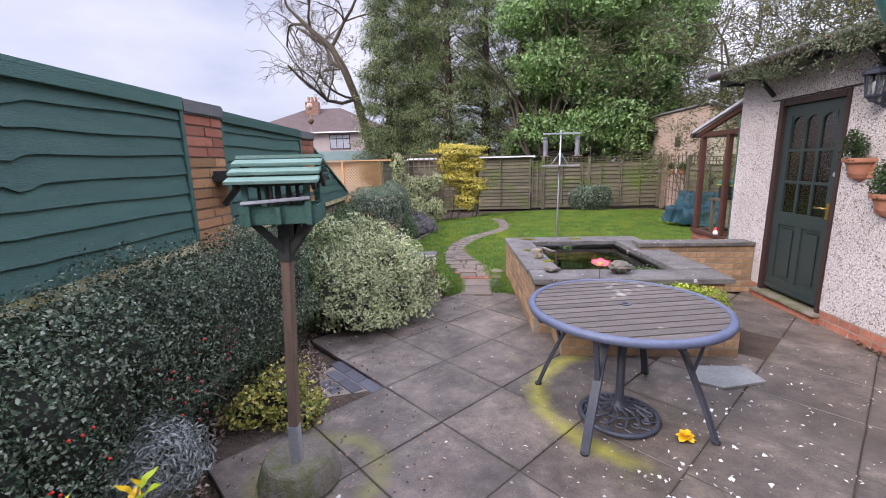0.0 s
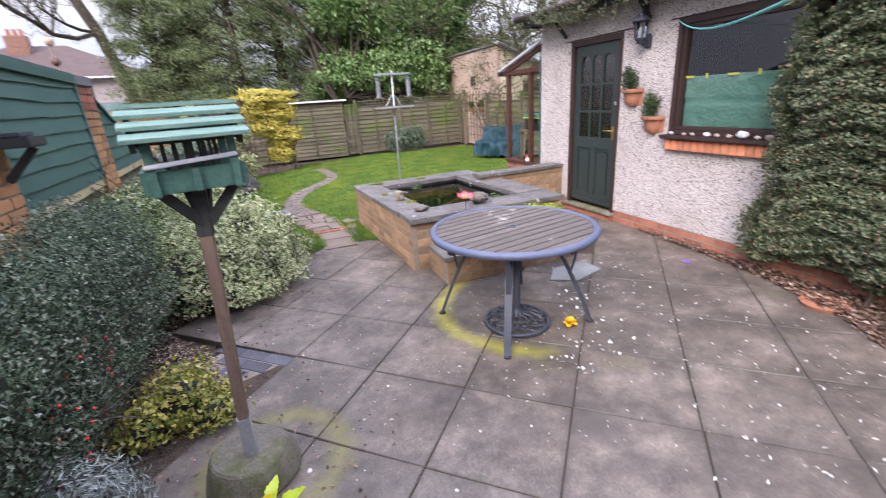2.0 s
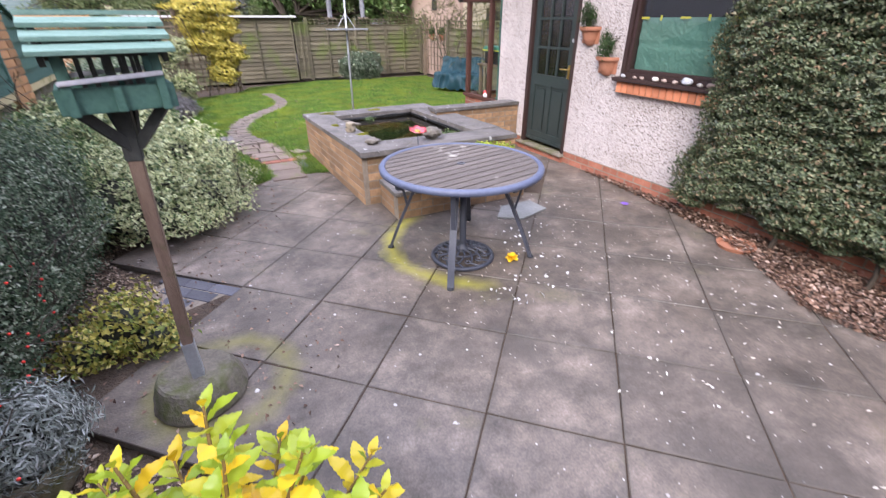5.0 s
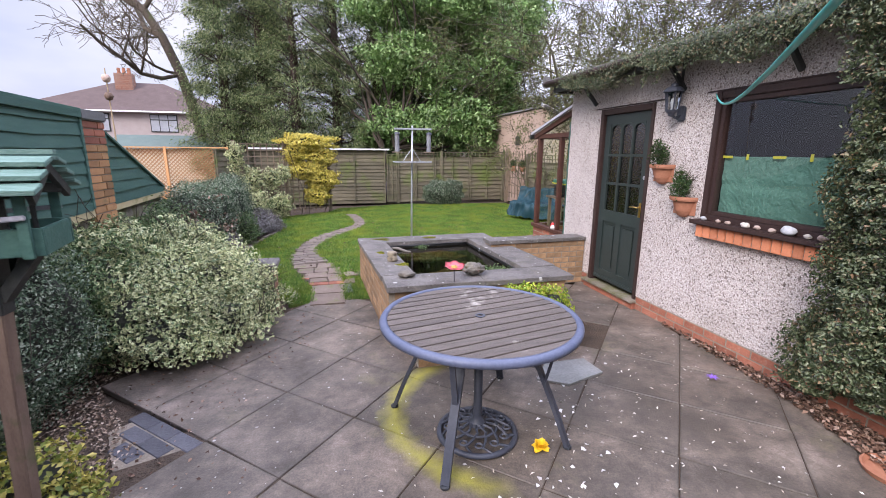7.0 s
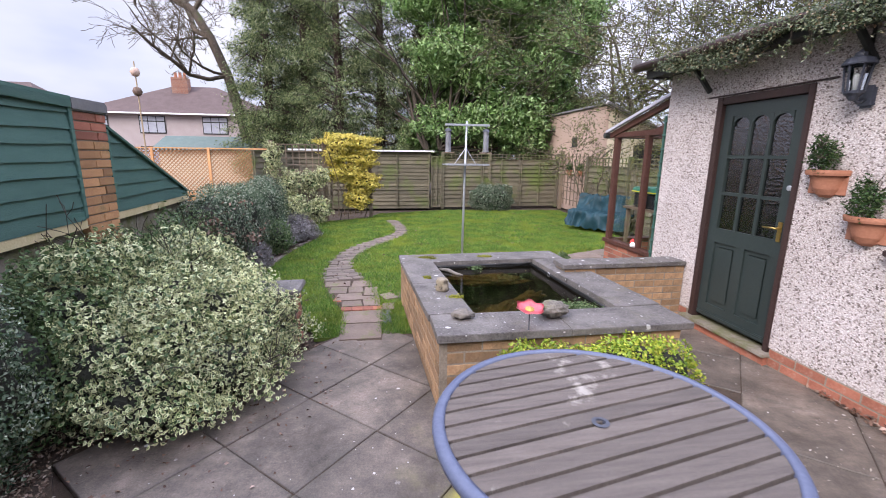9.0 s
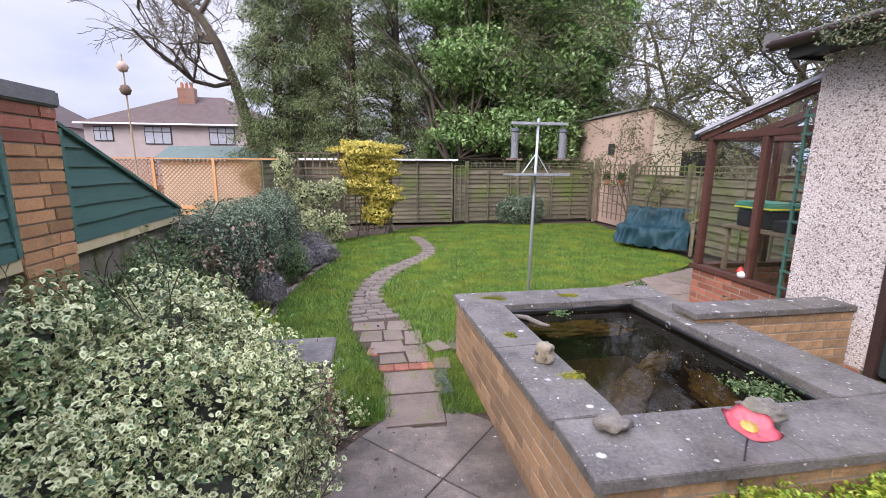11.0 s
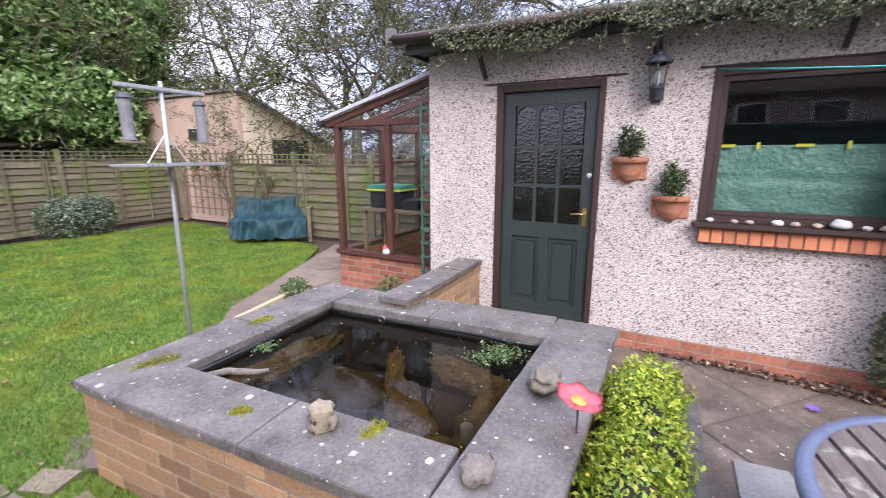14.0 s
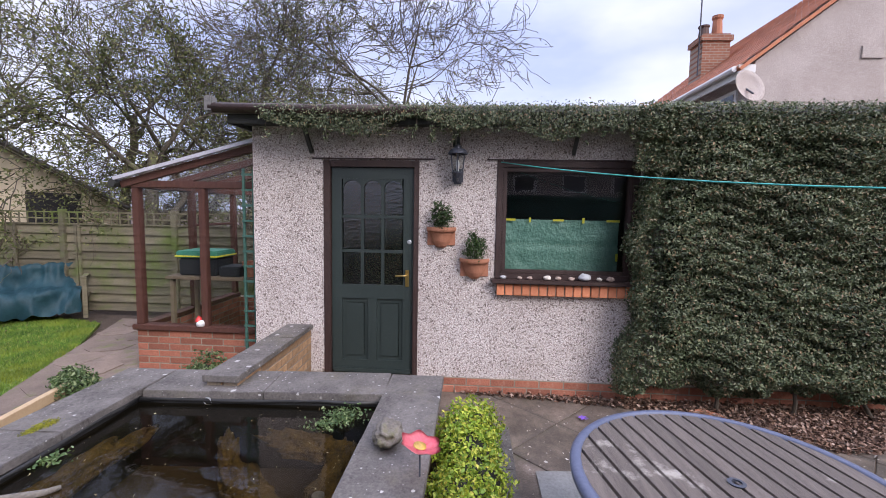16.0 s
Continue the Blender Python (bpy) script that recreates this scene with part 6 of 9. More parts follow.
for i in range(N1 + 1):
    s = -0.06 + (BL + 0.12) * i / N1
    row = []
    for j in range(len(prof)):
        for q in range(2 if j < len(prof) - 1 else 1):
            w, z = prof[j]
            if q:
                w, z = (prof[j][0] + prof[j + 1][0]) / 2, (prof[j][1] + prof[j + 1][1]) / 2
            f = 0.5 - 1.4 * abs(noise.noise(Vector((s * 4.0, w * 3 + z * 2.2, 1.7))))
            f2 = 0.5 - 1.5 * abs(noise.noise(Vector((s * 9, w * 5 + z * 4, 7.3))))
            row.append(tp.verts.new(bmx @ Vector((s + 0.03 * f2, w - 0.16 * f, max(0.03, z + 0.07 * f + 0.06 * f2)))))
    grid.append(row)
for a, b in zip(grid, grid[1:]):
    for j in range(len(a) - 1):
        tp.faces.new((a[j], a[j + 1], b[j + 1], b[j]))
part("cover", tp, "tarp", cb, "crumpled blue-green tarpaulin", True)
for s in (BL + 0.10,):
    for w in (0.0, 0.5):
        part("leg", box(s - 0.03, w - 0.03, 0, s + 0.03, w + 0.03, 0.62 if w < 0.2 else 0.85, turn=bmx), "fence_old", cb)
    part("arm", box(s - 0.035, -0.05, 0.62, s + 0.035, 0.55, 0.65, turn=bmx), "fence_old", cb)
    part("rail", box(s - 0.02, 0.03, 0.3, s + 0.02, 0.47, 0.36, turn=bmx), "fence_old", cb)

# ---- shrubs and hedges ----
M["leaf_coto"] = leaf_mat("dark_cotoneaster_leaves", [(0.0, (0.024, 0.05, 0.026)), (0.4, (0.085, 0.135, 0.075)), (0.7, (0.19, 0.25, 0.16)), (1.0, (0.44, 0.47, 0.37))], 0.5, 0.3, 0.4)
M["leaf_ivy"] = leaf_mat("clipped_wall_shrub_leaves", [(0.0, (0.03, 0.048, 0.022)), (0.45, (0.085, 0.118, 0.054)), (0.85, (0.21, 0.24, 0.135)), (1.0, (0.30, 0.19, 0.11))], 0.42, 0.2, 0.5)
M["leaf_var"] = leaf_mat("cream_edged_leaves", [(0.0, (0.04, 0.09, 0.03)), (0.6, (0.10, 0.18, 0.06)), (0.85, (0.20, 0.28, 0.11)), (1.0, (0.54, 0.55, 0.33))], 0.4, 0.2, rim=(0.60, 0.61, 0.34))
M["leaf_yel"] = leaf_mat("golden_variegated_leaves", [(0.0, (0.22, 0.26, 0.05)), (0.25, (0.54, 0.45, 0.08)), (1.0, (0.82, 0.70, 0.19))], 0.45, 0.25)
M["leaf_gold"] = leaf_mat("yellow_and_green_leaves", [(0.0, (0.10, 0.15, 0.03)), (0.4, (0.26, 0.27, 0.05)), (0.8, (0.48, 0.40, 0.09)), (1.0, (0.62, 0.55, 0.2))], 0.5, 0.2)
M["leaf_lav"] = leaf_mat("grey_lavender_leaves", [(0.0, (0.12, 0.14, 0.12)), (0.6, (0.28, 0.31, 0.275)), (1.0, (0.43, 0.45, 0.43))], 0.7, 0.1)
M["leaf_lav_dry"] = leaf_mat("dry_grey_lavender", [(0.0, (0.10, 0.09, 0.08)), (0.6, (0.25, 0.23, 0.225)), (1.0, (0.42, 0.40, 0.41))], 0.8, 0.1)
M["leaf_mid"] = leaf_mat("mid_green_leaves", [(0.0, (0.042, 0.085, 0.03)), (0.6, (0.11, 0.175, 0.065)), (1.0, (0.27, 0.33, 0.16))])
M["leaf_lime"] = leaf_mat("lime_and_yellow_leaves", [(0.0, (0.22, 0.33, 0.02)), (0.45, (0.36, 0.45, 0.03)), (0.64, (0.52, 0.53, 0.04)), (0.76, (0.74, 0.58, 0.03)), (1.0, (0.80, 0.47, 0.02))], 0.35, 0.35, 0.5)
M["leaf_con"] = leaf_mat("dark_conifer_sprays", [(0.0, (0.035, 0.062, 0.026)), (0.35, (0.13, 0.185, 0.075)), (0.75, (0.27, 0.335, 0.14)), (1.0, (0.46, 0.50, 0.27))], 0.55, 0.45)
M["leaf_laur"] = leaf_mat("glossy_evergreen_leaves", [(0.0, (0.07, 0.15, 0.04)), (0.5, (0.20, 0.34, 0.10)), (1.0, (0.44, 0.58, 0.27))], 0.35, 0.35, 0.5)
M["leaf_olive"] = leaf_mat("olive_twiggy_leaves", [(0.0, (0.055, 0.07, 0.022)), (0.6, (0.125, 0.145, 0.05)), (1.0, (0.23, 0.22, 0.09))], 0.6, 0.25)
M["litter"] = leaf_mat("fallen_brown_leaves", [(0.0, (0.055, 0.03, 0.021)), (0.4, (0.145, 0.082, 0.056)), (0.8, (0.27, 0.17, 0.12)), (1.0, (0.42, 0.31, 0.25))], 0.8, 0.0)
M["chips"] = leaf_mat("pale_bark_chips", [(0.0, (0.09, 0.058, 0.04)), (0.4, (0.22, 0.15, 0.105)), (0.8, (0.37, 0.28, 0.21)), (1.0, (0.52, 0.44, 0.36))], 0.85, 0.0)
M["berry"] = surf("red_berries", (0.55, 0.02, 0.015), (0.70, 0.05, 0.03), 9, 40, 0.3, 0.0)


def shrub(name, at, label, ells, n, size, aspect, mt, seed, inner=0.55, lumps=0.2, tilt=0.8, droop=0.0, floor=0.02, core=0.66, category="shrub", group="", stems=0):
    """A shrub: outer leaves in lumpy shells, a near-black core painted as inner shade, stems from the ground."""
    s = thing(name, at, label, category, group)
    rg = np.random.default_rng(seed)
    p, nn = blob_points(ells, n, rg, inner, lumps, floor=floor)
    leaves("foliage", p, nn, size, aspect, mt, s, rg, tilt, droop=droop, rim=mt == "leaf_var", oval=mt == "leaf_coto")
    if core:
        shade_core(ells, s, core, max(0.0, floor))
    if stems:
        out = []
        for k in range(stems):
            c, r = ells[k % len(ells)]
            branches((c[0] + rg.normal(0, 0.05), c[1] + rg.normal(0, 0.05), 0), (rg.normal(0, 0.3), rg.normal(0, 0.3), 1), c[2] + r[2] * 0.6, 0.012, 2, rg, out, 0.5, 3)
        limb_mesh("branchwork", out, "twig", s)
    return s

rgh = np.random.default_rng(3)
hedge_ells = [((-0.98 + 0.04 * math.sin(y * 3), y, 0.56 + 0.03 * math.sin(y * 5)), (0.37 + 0.03 * math.cos(y * 4), 0.34, 0.55)) for y in np.arange(-0.3, 2.95, 0.27)]
hedge = shrub("cotoneaster_hedge", (-0.95, 1.4, 0), "dense dark green cotoneaster hedge with a few red berries", hedge_ells, 115000, 0.0195, 0.58, "leaf_coto", 7, 0.62, 0.2, 0.75, floor=0.05, core=0.78)
bp, bn = blob_points(hedge_ells, 1500, rgh, 0.98, 0.13)
sel = (bp[:, 1] < 1.9) & (bp[:, 2] < 0.75) & (bp[:, 0] > -0.95)
bp = bp[sel][:150]
ico = bmesh.new()
bmesh.ops.create_icosphere(ico, subdivisions=1, radius=0.0075)
iv = np.array([v.co[:] for v in ico.verts])
fi = np.array([[v.index for v in f.verts] for f in ico.faces])
ico.free()
allv = (bp[:, None, :] + iv[None] + bn[sel][:150][:, None, :] * 0.02).reshape(-1, 3)
allf = (fi[None] + (np.arange(len(bp)) * len(iv))[:, None, None]).reshape(-1, 3)
tagged(mesh_np("berries", allv, allf, "berry", hedge, "scattered red berries", True), kind="stuff")
limbs = []
for y in np.arange(0.2, 2.9, 0.3):
    branches((-0.85 + 0.1 * math.sin(y * 9), y, 0), (0.1, 0.05, 1), 0.5, 0.014, 2, rgh, limbs, 0.6, 3)
limb_mesh("branchwork", limbs, "twig", hedge)

shrub("euonymus_bush", (-0.3, 4.0, 0), "spreading white-edged variegated euonymus bush", [((-0.35, 4.05, 0.28), (0.56, 0.60, 0.40)), ((0.02, 4.3, 0.24), (0.36, 0.42, 0.32)), ((0.1, 4.0, 0.2), (0.24, 0.26, 0.24)), ((-0.05, 3.75, 0.22), (0.36, 0.34, 0.28)), ((-0.2, 3.55, 0.16), (0.3, 0.24, 0.2)), ((0.15, 4.5, 0.25), (0.22, 0.22, 0.22)), ((-0.6, 3.6, 0.28), (0.40, 0.36, 0.40)), ((-0.35, 3.45, 0.2), (0.36, 0.28, 0.3)), ((-0.25, 4.55, 0.34), (0.42, 0.40, 0.38)), ((-0.5, 4.2, 0.55), (0.3, 0.3, 0.26)), ((-0.15, 4.15, 0.48), (0.26, 0.26, 0.24))], 42000, 0.031, 0.62, "leaf_var", 8, 0.42, 0.6, 1.0, floor=0.09, stems=10)
shrub("mixed_shrub", (-0.95, 3.9, 0), "dark green shrub with scattered pale leaves by the fence", [((-0.98, 3.3, 0.45), (0.36, 0.40, 0.50)), ((-1.0, 3.9, 0.5), (0.36, 0.45, 0.50)), ((-1.0, 4.6, 0.5), (0.36, 0.45, 0.48)), ((-0.9, 5.2, 0.42), (0.42, 0.45, 0.48)), ((-0.55, 5.1, 0.36), (0.40, 0.40, 0.42)), ((-1.12, 5.8, 0.48), (0.36, 0.45, 0.50)), ((-1.14, 6.45, 0.46), (0.36, 0.42, 0.50))], 30000, 0.036, 0.55, "leaf_mid", 9, 0.66, 0.2, 0.8, floor=0.05, stems=4)
shrub("pale_shrub", (-0.6, 4.8, 0), "loose pale variegated shrub among dark leaves", [((-0.6, 4.75, 0.62), (0.45, 0.5, 0.30)), ((-0.95, 4.2, 0.78), (0.3, 0.5, 0.24))], 8000, 0.042, 0.6, "leaf_var", 19, 0.5, 0.4, 0.9, core=0.4, stems=3)
shrub("clipped_hedge", (-1.0, 8.2, 0), "dark clipped cotoneaster hedge along the boundary", [((-1.12 + 0.05 * math.sin(k * 2.3), 6.7 + k * 0.42, 0.55), (0.44, 0.40, 0.60 + 0.04 * math.sin(k))) for k in range(9)], 38000, 0.034, 0.5, "leaf_coto", 10, 0.72, 0.12, 0.75, floor=0.03, core=0.78)
shrub("variegated_climber", (-0.6, 11.2, 0), "white variegated climber spreading over the trellis", [((-0.78, 11.15, 0.38), (0.34, 0.22, 0.32)), ((-0.3, 11.35, 0.35), (0.30, 0.2, 0.28)), ((-0.9, 11.3, 1.0), (0.25, 0.16, 0.3)), ((-0.45, 11.5, 1.0), (0.25, 0.14, 0.26)), ((-1.2, 11.15, 1.55), (0.2, 0.14, 0.35)), ((-0.2, 11.65, 1.15), (0.2, 0.14, 0.2))], 5600, 0.055, 0.6, "leaf_var", 12, 0.4, 0.35, 0.9, core=0.45)
shrub("golden_shrub", (0.4, 12.2, 0), "bright golden-yellow euonymus trained up the trellis", [((0.42, 12.1, 1.95), (0.72, 0.30, 0.22)), ((0.1, 12.05, 1.65), (0.34, 0.28, 0.28)), ((0.75, 12.2, 1.55), (0.4, 0.28, 0.26)), ((0.3, 12.1, 1.2), (0.5, 0.28, 0.22)), ((0.75, 12.2, 0.95), (0.45, 0.28, 0.26)), ((0.6, 12.15, 0.55), (0.34, 0.24, 0.26))], 15000, 0.06, 0.6, "leaf_yel", 13, 0.5, 0.3, 0.8, core=0.5, stems=3)
for k, (x, y, r, h) in enumerate(((-0.72, 7.25, 0.30, 0.36), (-0.62, 9.0, 0.30, 0.34), (-0.32, 9.5, 0.28, 0.32), (-0.55, 9.9, 0.3, 0.42))):
    shrub("lavender", (x, y, 0), "grey-leaved lavender clump in the border", [((x, y, h * 0.45), (r, r, h * 0.6))], 4600, 0.055, 0.13, "leaf_lav_dry", 30 + k, 0.35, 0.2, 0.5, core=0.5, group="lavender clumps", category="plant", droop=-1.0)
shrub("lime_plant", (-0.62, 6.55, 0), "low yellow-green border plant", [((-0.72, 6.5, 0.08), (0.30, 0.24, 0.16))], 1800, 0.035, 0.6, "leaf_yg", 41, 0.4, 0.3, category="plant", core=0.5)
shrub("border_shrub", (-0.55, 8.3, 0), "small bright green rounded shrub in the border", [((-0.6, 8.3, 0.25), (0.26, 0.26, 0.30))], 3000, 0.035, 0.6, "leaf_mid", 42, 0.4, 0.3, category="plant", core=0.5)
shrub("round_shrub", (4.55, 13.75, 0), "rounded dark shrub in front of the back fence", [((4.4, 13.8, 0.38), (0.48, 0.4, 0.40)), ((4.9, 13.8, 0.35), (0.42, 0.38, 0.42))], 9000, 0.045, 0.5, "leaf_coto", 43, 0.6, 0.2)
shrub("grey_plant", (-0.72, 1.28, 0), "silver-grey lavender clump at the bed edge", [((-0.60, 1.12, 0.30), (0.20, 0.20, 0.18))], 5200, 0.042, 0.18, "leaf_lav", 44, 0.3, 0.2, 0.5, core=0.5, category="plant", droop=-1.0)
shrub("yellow_groundcover", (-0.45, 2.0, 0), "low yellow-green variegated shrub over a stone", [((-0.45, 2.02, 0.12), (0.22, 0.2, 0.20)), ((-0.3, 1.92, 0.06), (0.18, 0.17, 0.10)), ((-0.62, 1.9, 0.08), (0.16, 0.16, 0.12))], 1900, 0.034, 0.6, "leaf_gold", 45, 0.4, 0.4, 0.8, core=0.55)
for k, (x, y, r) in enumerate(((3.75, 6.75, 0.16), (4.14, 5.78, 0.20), (3.9, 7.0, 0.12))):
    shrub("corner_plant", (x, y, 0), "small leafy plant in the paving by the greenhouse", [((x, y, r * 0.55), (r, r * 1.1, r * 0.9))], 900, 0.04, 0.5, "leaf_mid", 50 + k, 0.3, 0.3, category="plant", core=0.4, group="plants by the greenhouse")

# wall shrub clipped flat against the shed, and its runner under the eaves
wsh = thing("wall_shrub", (4.0, 0.6, 0), "dense clipped evergreen shrub covering the outbuilding wall", "shrub")
rg = np.random.default_rng(61)
n = 105000
yy, zz = rg.uniform(-0.85, 1.95, n), rg.uniform(0.12, 2.64, n)
left = 1.86 - 0.075 * zz + 0.05 * np.sin(zz * 5) + 0.03 * np.sin(zz * 13 + 1)
right = -0.75 + 0.05 * np.sin(zz * 4)
low = 0.16 + 0.05 * np.sin(yy * 6) + 0.03 * np.sin(yy * 17)
keep = (yy < left + rg.normal(0, 0.02, n)) & (yy > right + rg.normal(0, 0.02, n)) & (zz > low)
yy, zz = yy[keep], zz[keep]
edge = np.minimum(np.minimum(left[keep] - yy, yy - right[keep]), np.minimum(zz - low[keep] + 0.02, 2.66 - zz))
dep = 0.34 * np.clip(edge / 0.22, 0.05, 1) ** 0.5 + 0.03 * np.sin(yy * 7 + zz * 3) + 0.025 * np.sin(zz * 9 - yy * 4) + 0.02 * np.sin(zz * 34 + 2.2 * np.sin(yy * 5) + 1.5 * np.sin(yy * 13)) + 0.018 * np.sin(zz * 61 + 3 * np.sin(yy * 9))
p = np.stack([4.18 - dep * rg.uniform(0.82, 1.03, len(yy)), yy, zz], 1)
nn = np.tile(np.array([[-1.0, 0, 0.7]]), (len(p), 1))
leaves("foliage", p, nn, 0.027, 0.5, "leaf_ivy", wsh, rg, 0.85, oval=True)
ez = rg.uniform(0.2, 2.6, 9000)
ep = np.stack([4.17 - rg.uniform(0.0, 0.33, 9000), 1.83 - 0.075 * ez + 0.05 * np.sin(ez * 5) + 0.03 * np.sin(ez * 13 + 1) + 0.03 * rg.normal(size=9000), ez], 1)
leaves("edge_foliage", ep, np.tile(np.array([[-0.6, 1.0, 0.4]]), (9000, 1)), 0.027, 0.5, "leaf_ivy", wsh, rg, 0.85, oval=True)
# Filler block behind the leaves; its near-black colour paints the shade between them.
part("shade_core", box(3.97, -0.66, 0.28, 4.19, 1.5, 2.51, bev=0.08), "core", wsh)
top_p = np.concatenate([np.stack([rg.uniform(3.86, 4.6, 9000), rg.uniform(-0.85, 1.75, 9000), rg.uniform(2.57, 2.65, 9000)], 1), np.stack([3.845 + 0.03 * rg.normal(size=9000), rg.uniform(-0.85, 1.8, 9000), rg.uniform(2.36, 2.65, 9000)], 1), np.stack([rg.uniform(3.86, 3.98, 4000), rg.uniform(1.45, 1.85, 4000), rg.uniform(2.1, 2.64, 4000)], 1)])
leaves("top_foliage", top_p, np.tile(np.array([[-0.7, 0, 0.7]]), (len(top_p), 1)), 0.026, 0.5, "leaf_ivy", wsh, rg, 0.8)
limbs = []
for y in (-0.3, 0.35, 1.0):
    branches((4.02, y, 0), (0, 0.1, 1), 0.6, 0.02, 2, rg, limbs, 0.6, 3)
limb_mesh("branchwork", limbs, "twig", wsh)
run = thing("eaves_creeper", (3.95, 3.2, 2.51), "creeper trailing along the outbuilding eaves", "creeper")
n = 20000
y = rg.uniform(1.5, 5.05, n)
band = 0.10 + 0.05 * np.sin(y * 3.1) + 0.05 * np.sin(y * 7.7 + 1)
band = band * np.clip((5.15 - y) / 0.6, 0.25, 1) + np.where(y < 2.4, (2.4 - y) * 0.07, 0)
z = 2.64 - rg.uniform(0, 1, n) ** 1.3 * (band + 0.1)
p = np.stack([3.91 + 0.05 * rg.normal(size=n) + np.where(z > 2.63, rg.uniform(0, 0.4, n), 0), y, np.where(z > 2.63, 2.645 + 0.03 * rg.uniform(0, 1, n), z)], 1)
leaves("foliage", p, np.tile(np.array([[-1.0, 0, 0.5]]), (n, 1)), 0.024, 0.45, "leaf_ivy", run, rg, 0.8, droop=0.6)
limbs = []
for k in range(34):
    y = rg.uniform(1.7, 5.0)
    limbs.append(([Vector((3.9, y, 2.57)), Vector((3.9, y + rg.normal(0, 0.05), 2.47)), Vector((3.91, y + rg.normal(0, 0.08), 2.47 - rg.uniform(0.03, 0.16)))], [0.004, 0.003, 0.002], 1))
limb_mesh("trailing_growth", limbs, "twig", run)
tp, tn = [], []
for pts, _, _ in limbs:
    for q in range(26):
        f = rg.uniform(0, 1)
        a = pts[1].lerp(pts[2], f)
        tp.append((a.x + rg.normal(0, 0.014), a.y + rg.normal(0, 0.014), a.z))
tp = np.array(tp)
leaves("trailing_leaves", tp, np.tile(np.array([[-1.0, 0, 0.3]]), (len(tp), 1)), 0.026, 0.45, "leaf_ivy", run, rg, 0.8, droop=0.5)

# foreground shrub with lime and yellow leaves, each with its stem
fsr = thing("lime_shrub", (0.11, 0.05, 0), "young shrub with large lime green and yellow toothed leaves", "shrub")
rg = np.random.default_rng(71)
limbs, tips = [], []
for k in range(36):
    a = k * 2.4
    r = 0.05 + 0.44 * math.sqrt((k + 0.5) / 36)
    tip = Vector((0.055 + r * math.cos(a), -0.035 + 0.9 * r * math.sin(a), 1.02 - 0.32 * (r / 0.46) ** 2 + rg.normal(0, 0.06)))
    mid = Vector((0.11, 0.04, 0)).lerp(tip, 0.5) + Vector((0, 0, 0.12)) - Vector((tip.x - 0.1, tip.y + 0.05, 0)) * 0.2
    pts = [Vector((0.11 + rg.normal(0, 0.03), 0.04 + rg.normal(0, 0.03), -0.05)), mid, mid.lerp(tip, 0.6) + Vector((0, 0, 0.02)), tip]
    limbs.append((pts, [0.008, 0.006, 0.005, 0.003], 2))
    tips.append((pts[2], tip))
stem_mat = surf("red_green_stems", (0.16, 0.10, 0.03), (0.26, 0.16, 0.06), 8, 40, 0.6, 0.2)
for lb in limbs:
    limb_mesh("stem", [lb], stem_mat, fsr)
V, F = [], []
def big_leaf(at, way, up, ln, wd):
    """A pointed, folded, slightly toothed leaf of many faces."""
    way, up = way.normalized(), up.normalized()
    side = way.cross(up).normalized()
    up = side.cross(way)
    b = len(V)
    prof = ((0.0, 0.06), (0.16, 0.46), (0.24, 0.76), (0.28, 0.66), (0.38, 0.98), (0.42, 0.84), (0.52, 1.02), (0.56, 0.84), (0.66, 0.90), (0.70, 0.70), (0.79, 0.66), (0.83, 0.46), (0.91, 0.36), (1.0, 0.0))
    for f, w in prof:
        bend = (-0.26 * f * f + 0.025 * math.sin(f * 14)) * ln
        c = at + way * ln * f + up * bend
        V.extend([(c + side * wd * w * 0.5 + up * wd * w * 0.16)[:], c[:], (c - side * wd * w * 0.5 + up * wd * w * 0.16)[:]])
    for i in range(len(prof) - 1):
        q = b + i * 3
        F.append((q, q + 1, q + 4, q + 3))
        F.append((q + 1, q + 2, q + 5, q + 4))
for a, tip in tips:
    d = (tip - a).normalized()
    for k in range(17):
        f = 1.0 - k / 17 * 1.4
        at = a.lerp(tip, max(f, 0.0)) if f > 0 else a + (a - tip) * (-f) * 0.4
        an = k * 2.4 + rg.uniform(0, 0.6)
        ref = Vector((1, 0, 0)).cross(d).normalized()
        out = (ref * math.cos(an) + d.cross(ref) * math.sin(an))
        way = (out * (0.55 + 0.5 * (1 - f)) + Vector((0, 0, 0.75 * max(f, 0.1))) + d * 0.4 * f)
        ln = rg.uniform(0.048, 0.092) * (0.75 if k < 3 else 1)
        big_leaf(at, way, Vector((0, 0, 1)) - out * 0.4 if k > 2 else out * -1, ln, ln * rg.uniform(0.44, 0.56))
mesh_np("foliage", np.array(V), np.array(F), "leaf_lime", fsr, "large toothed lime and yellow leaves", True)

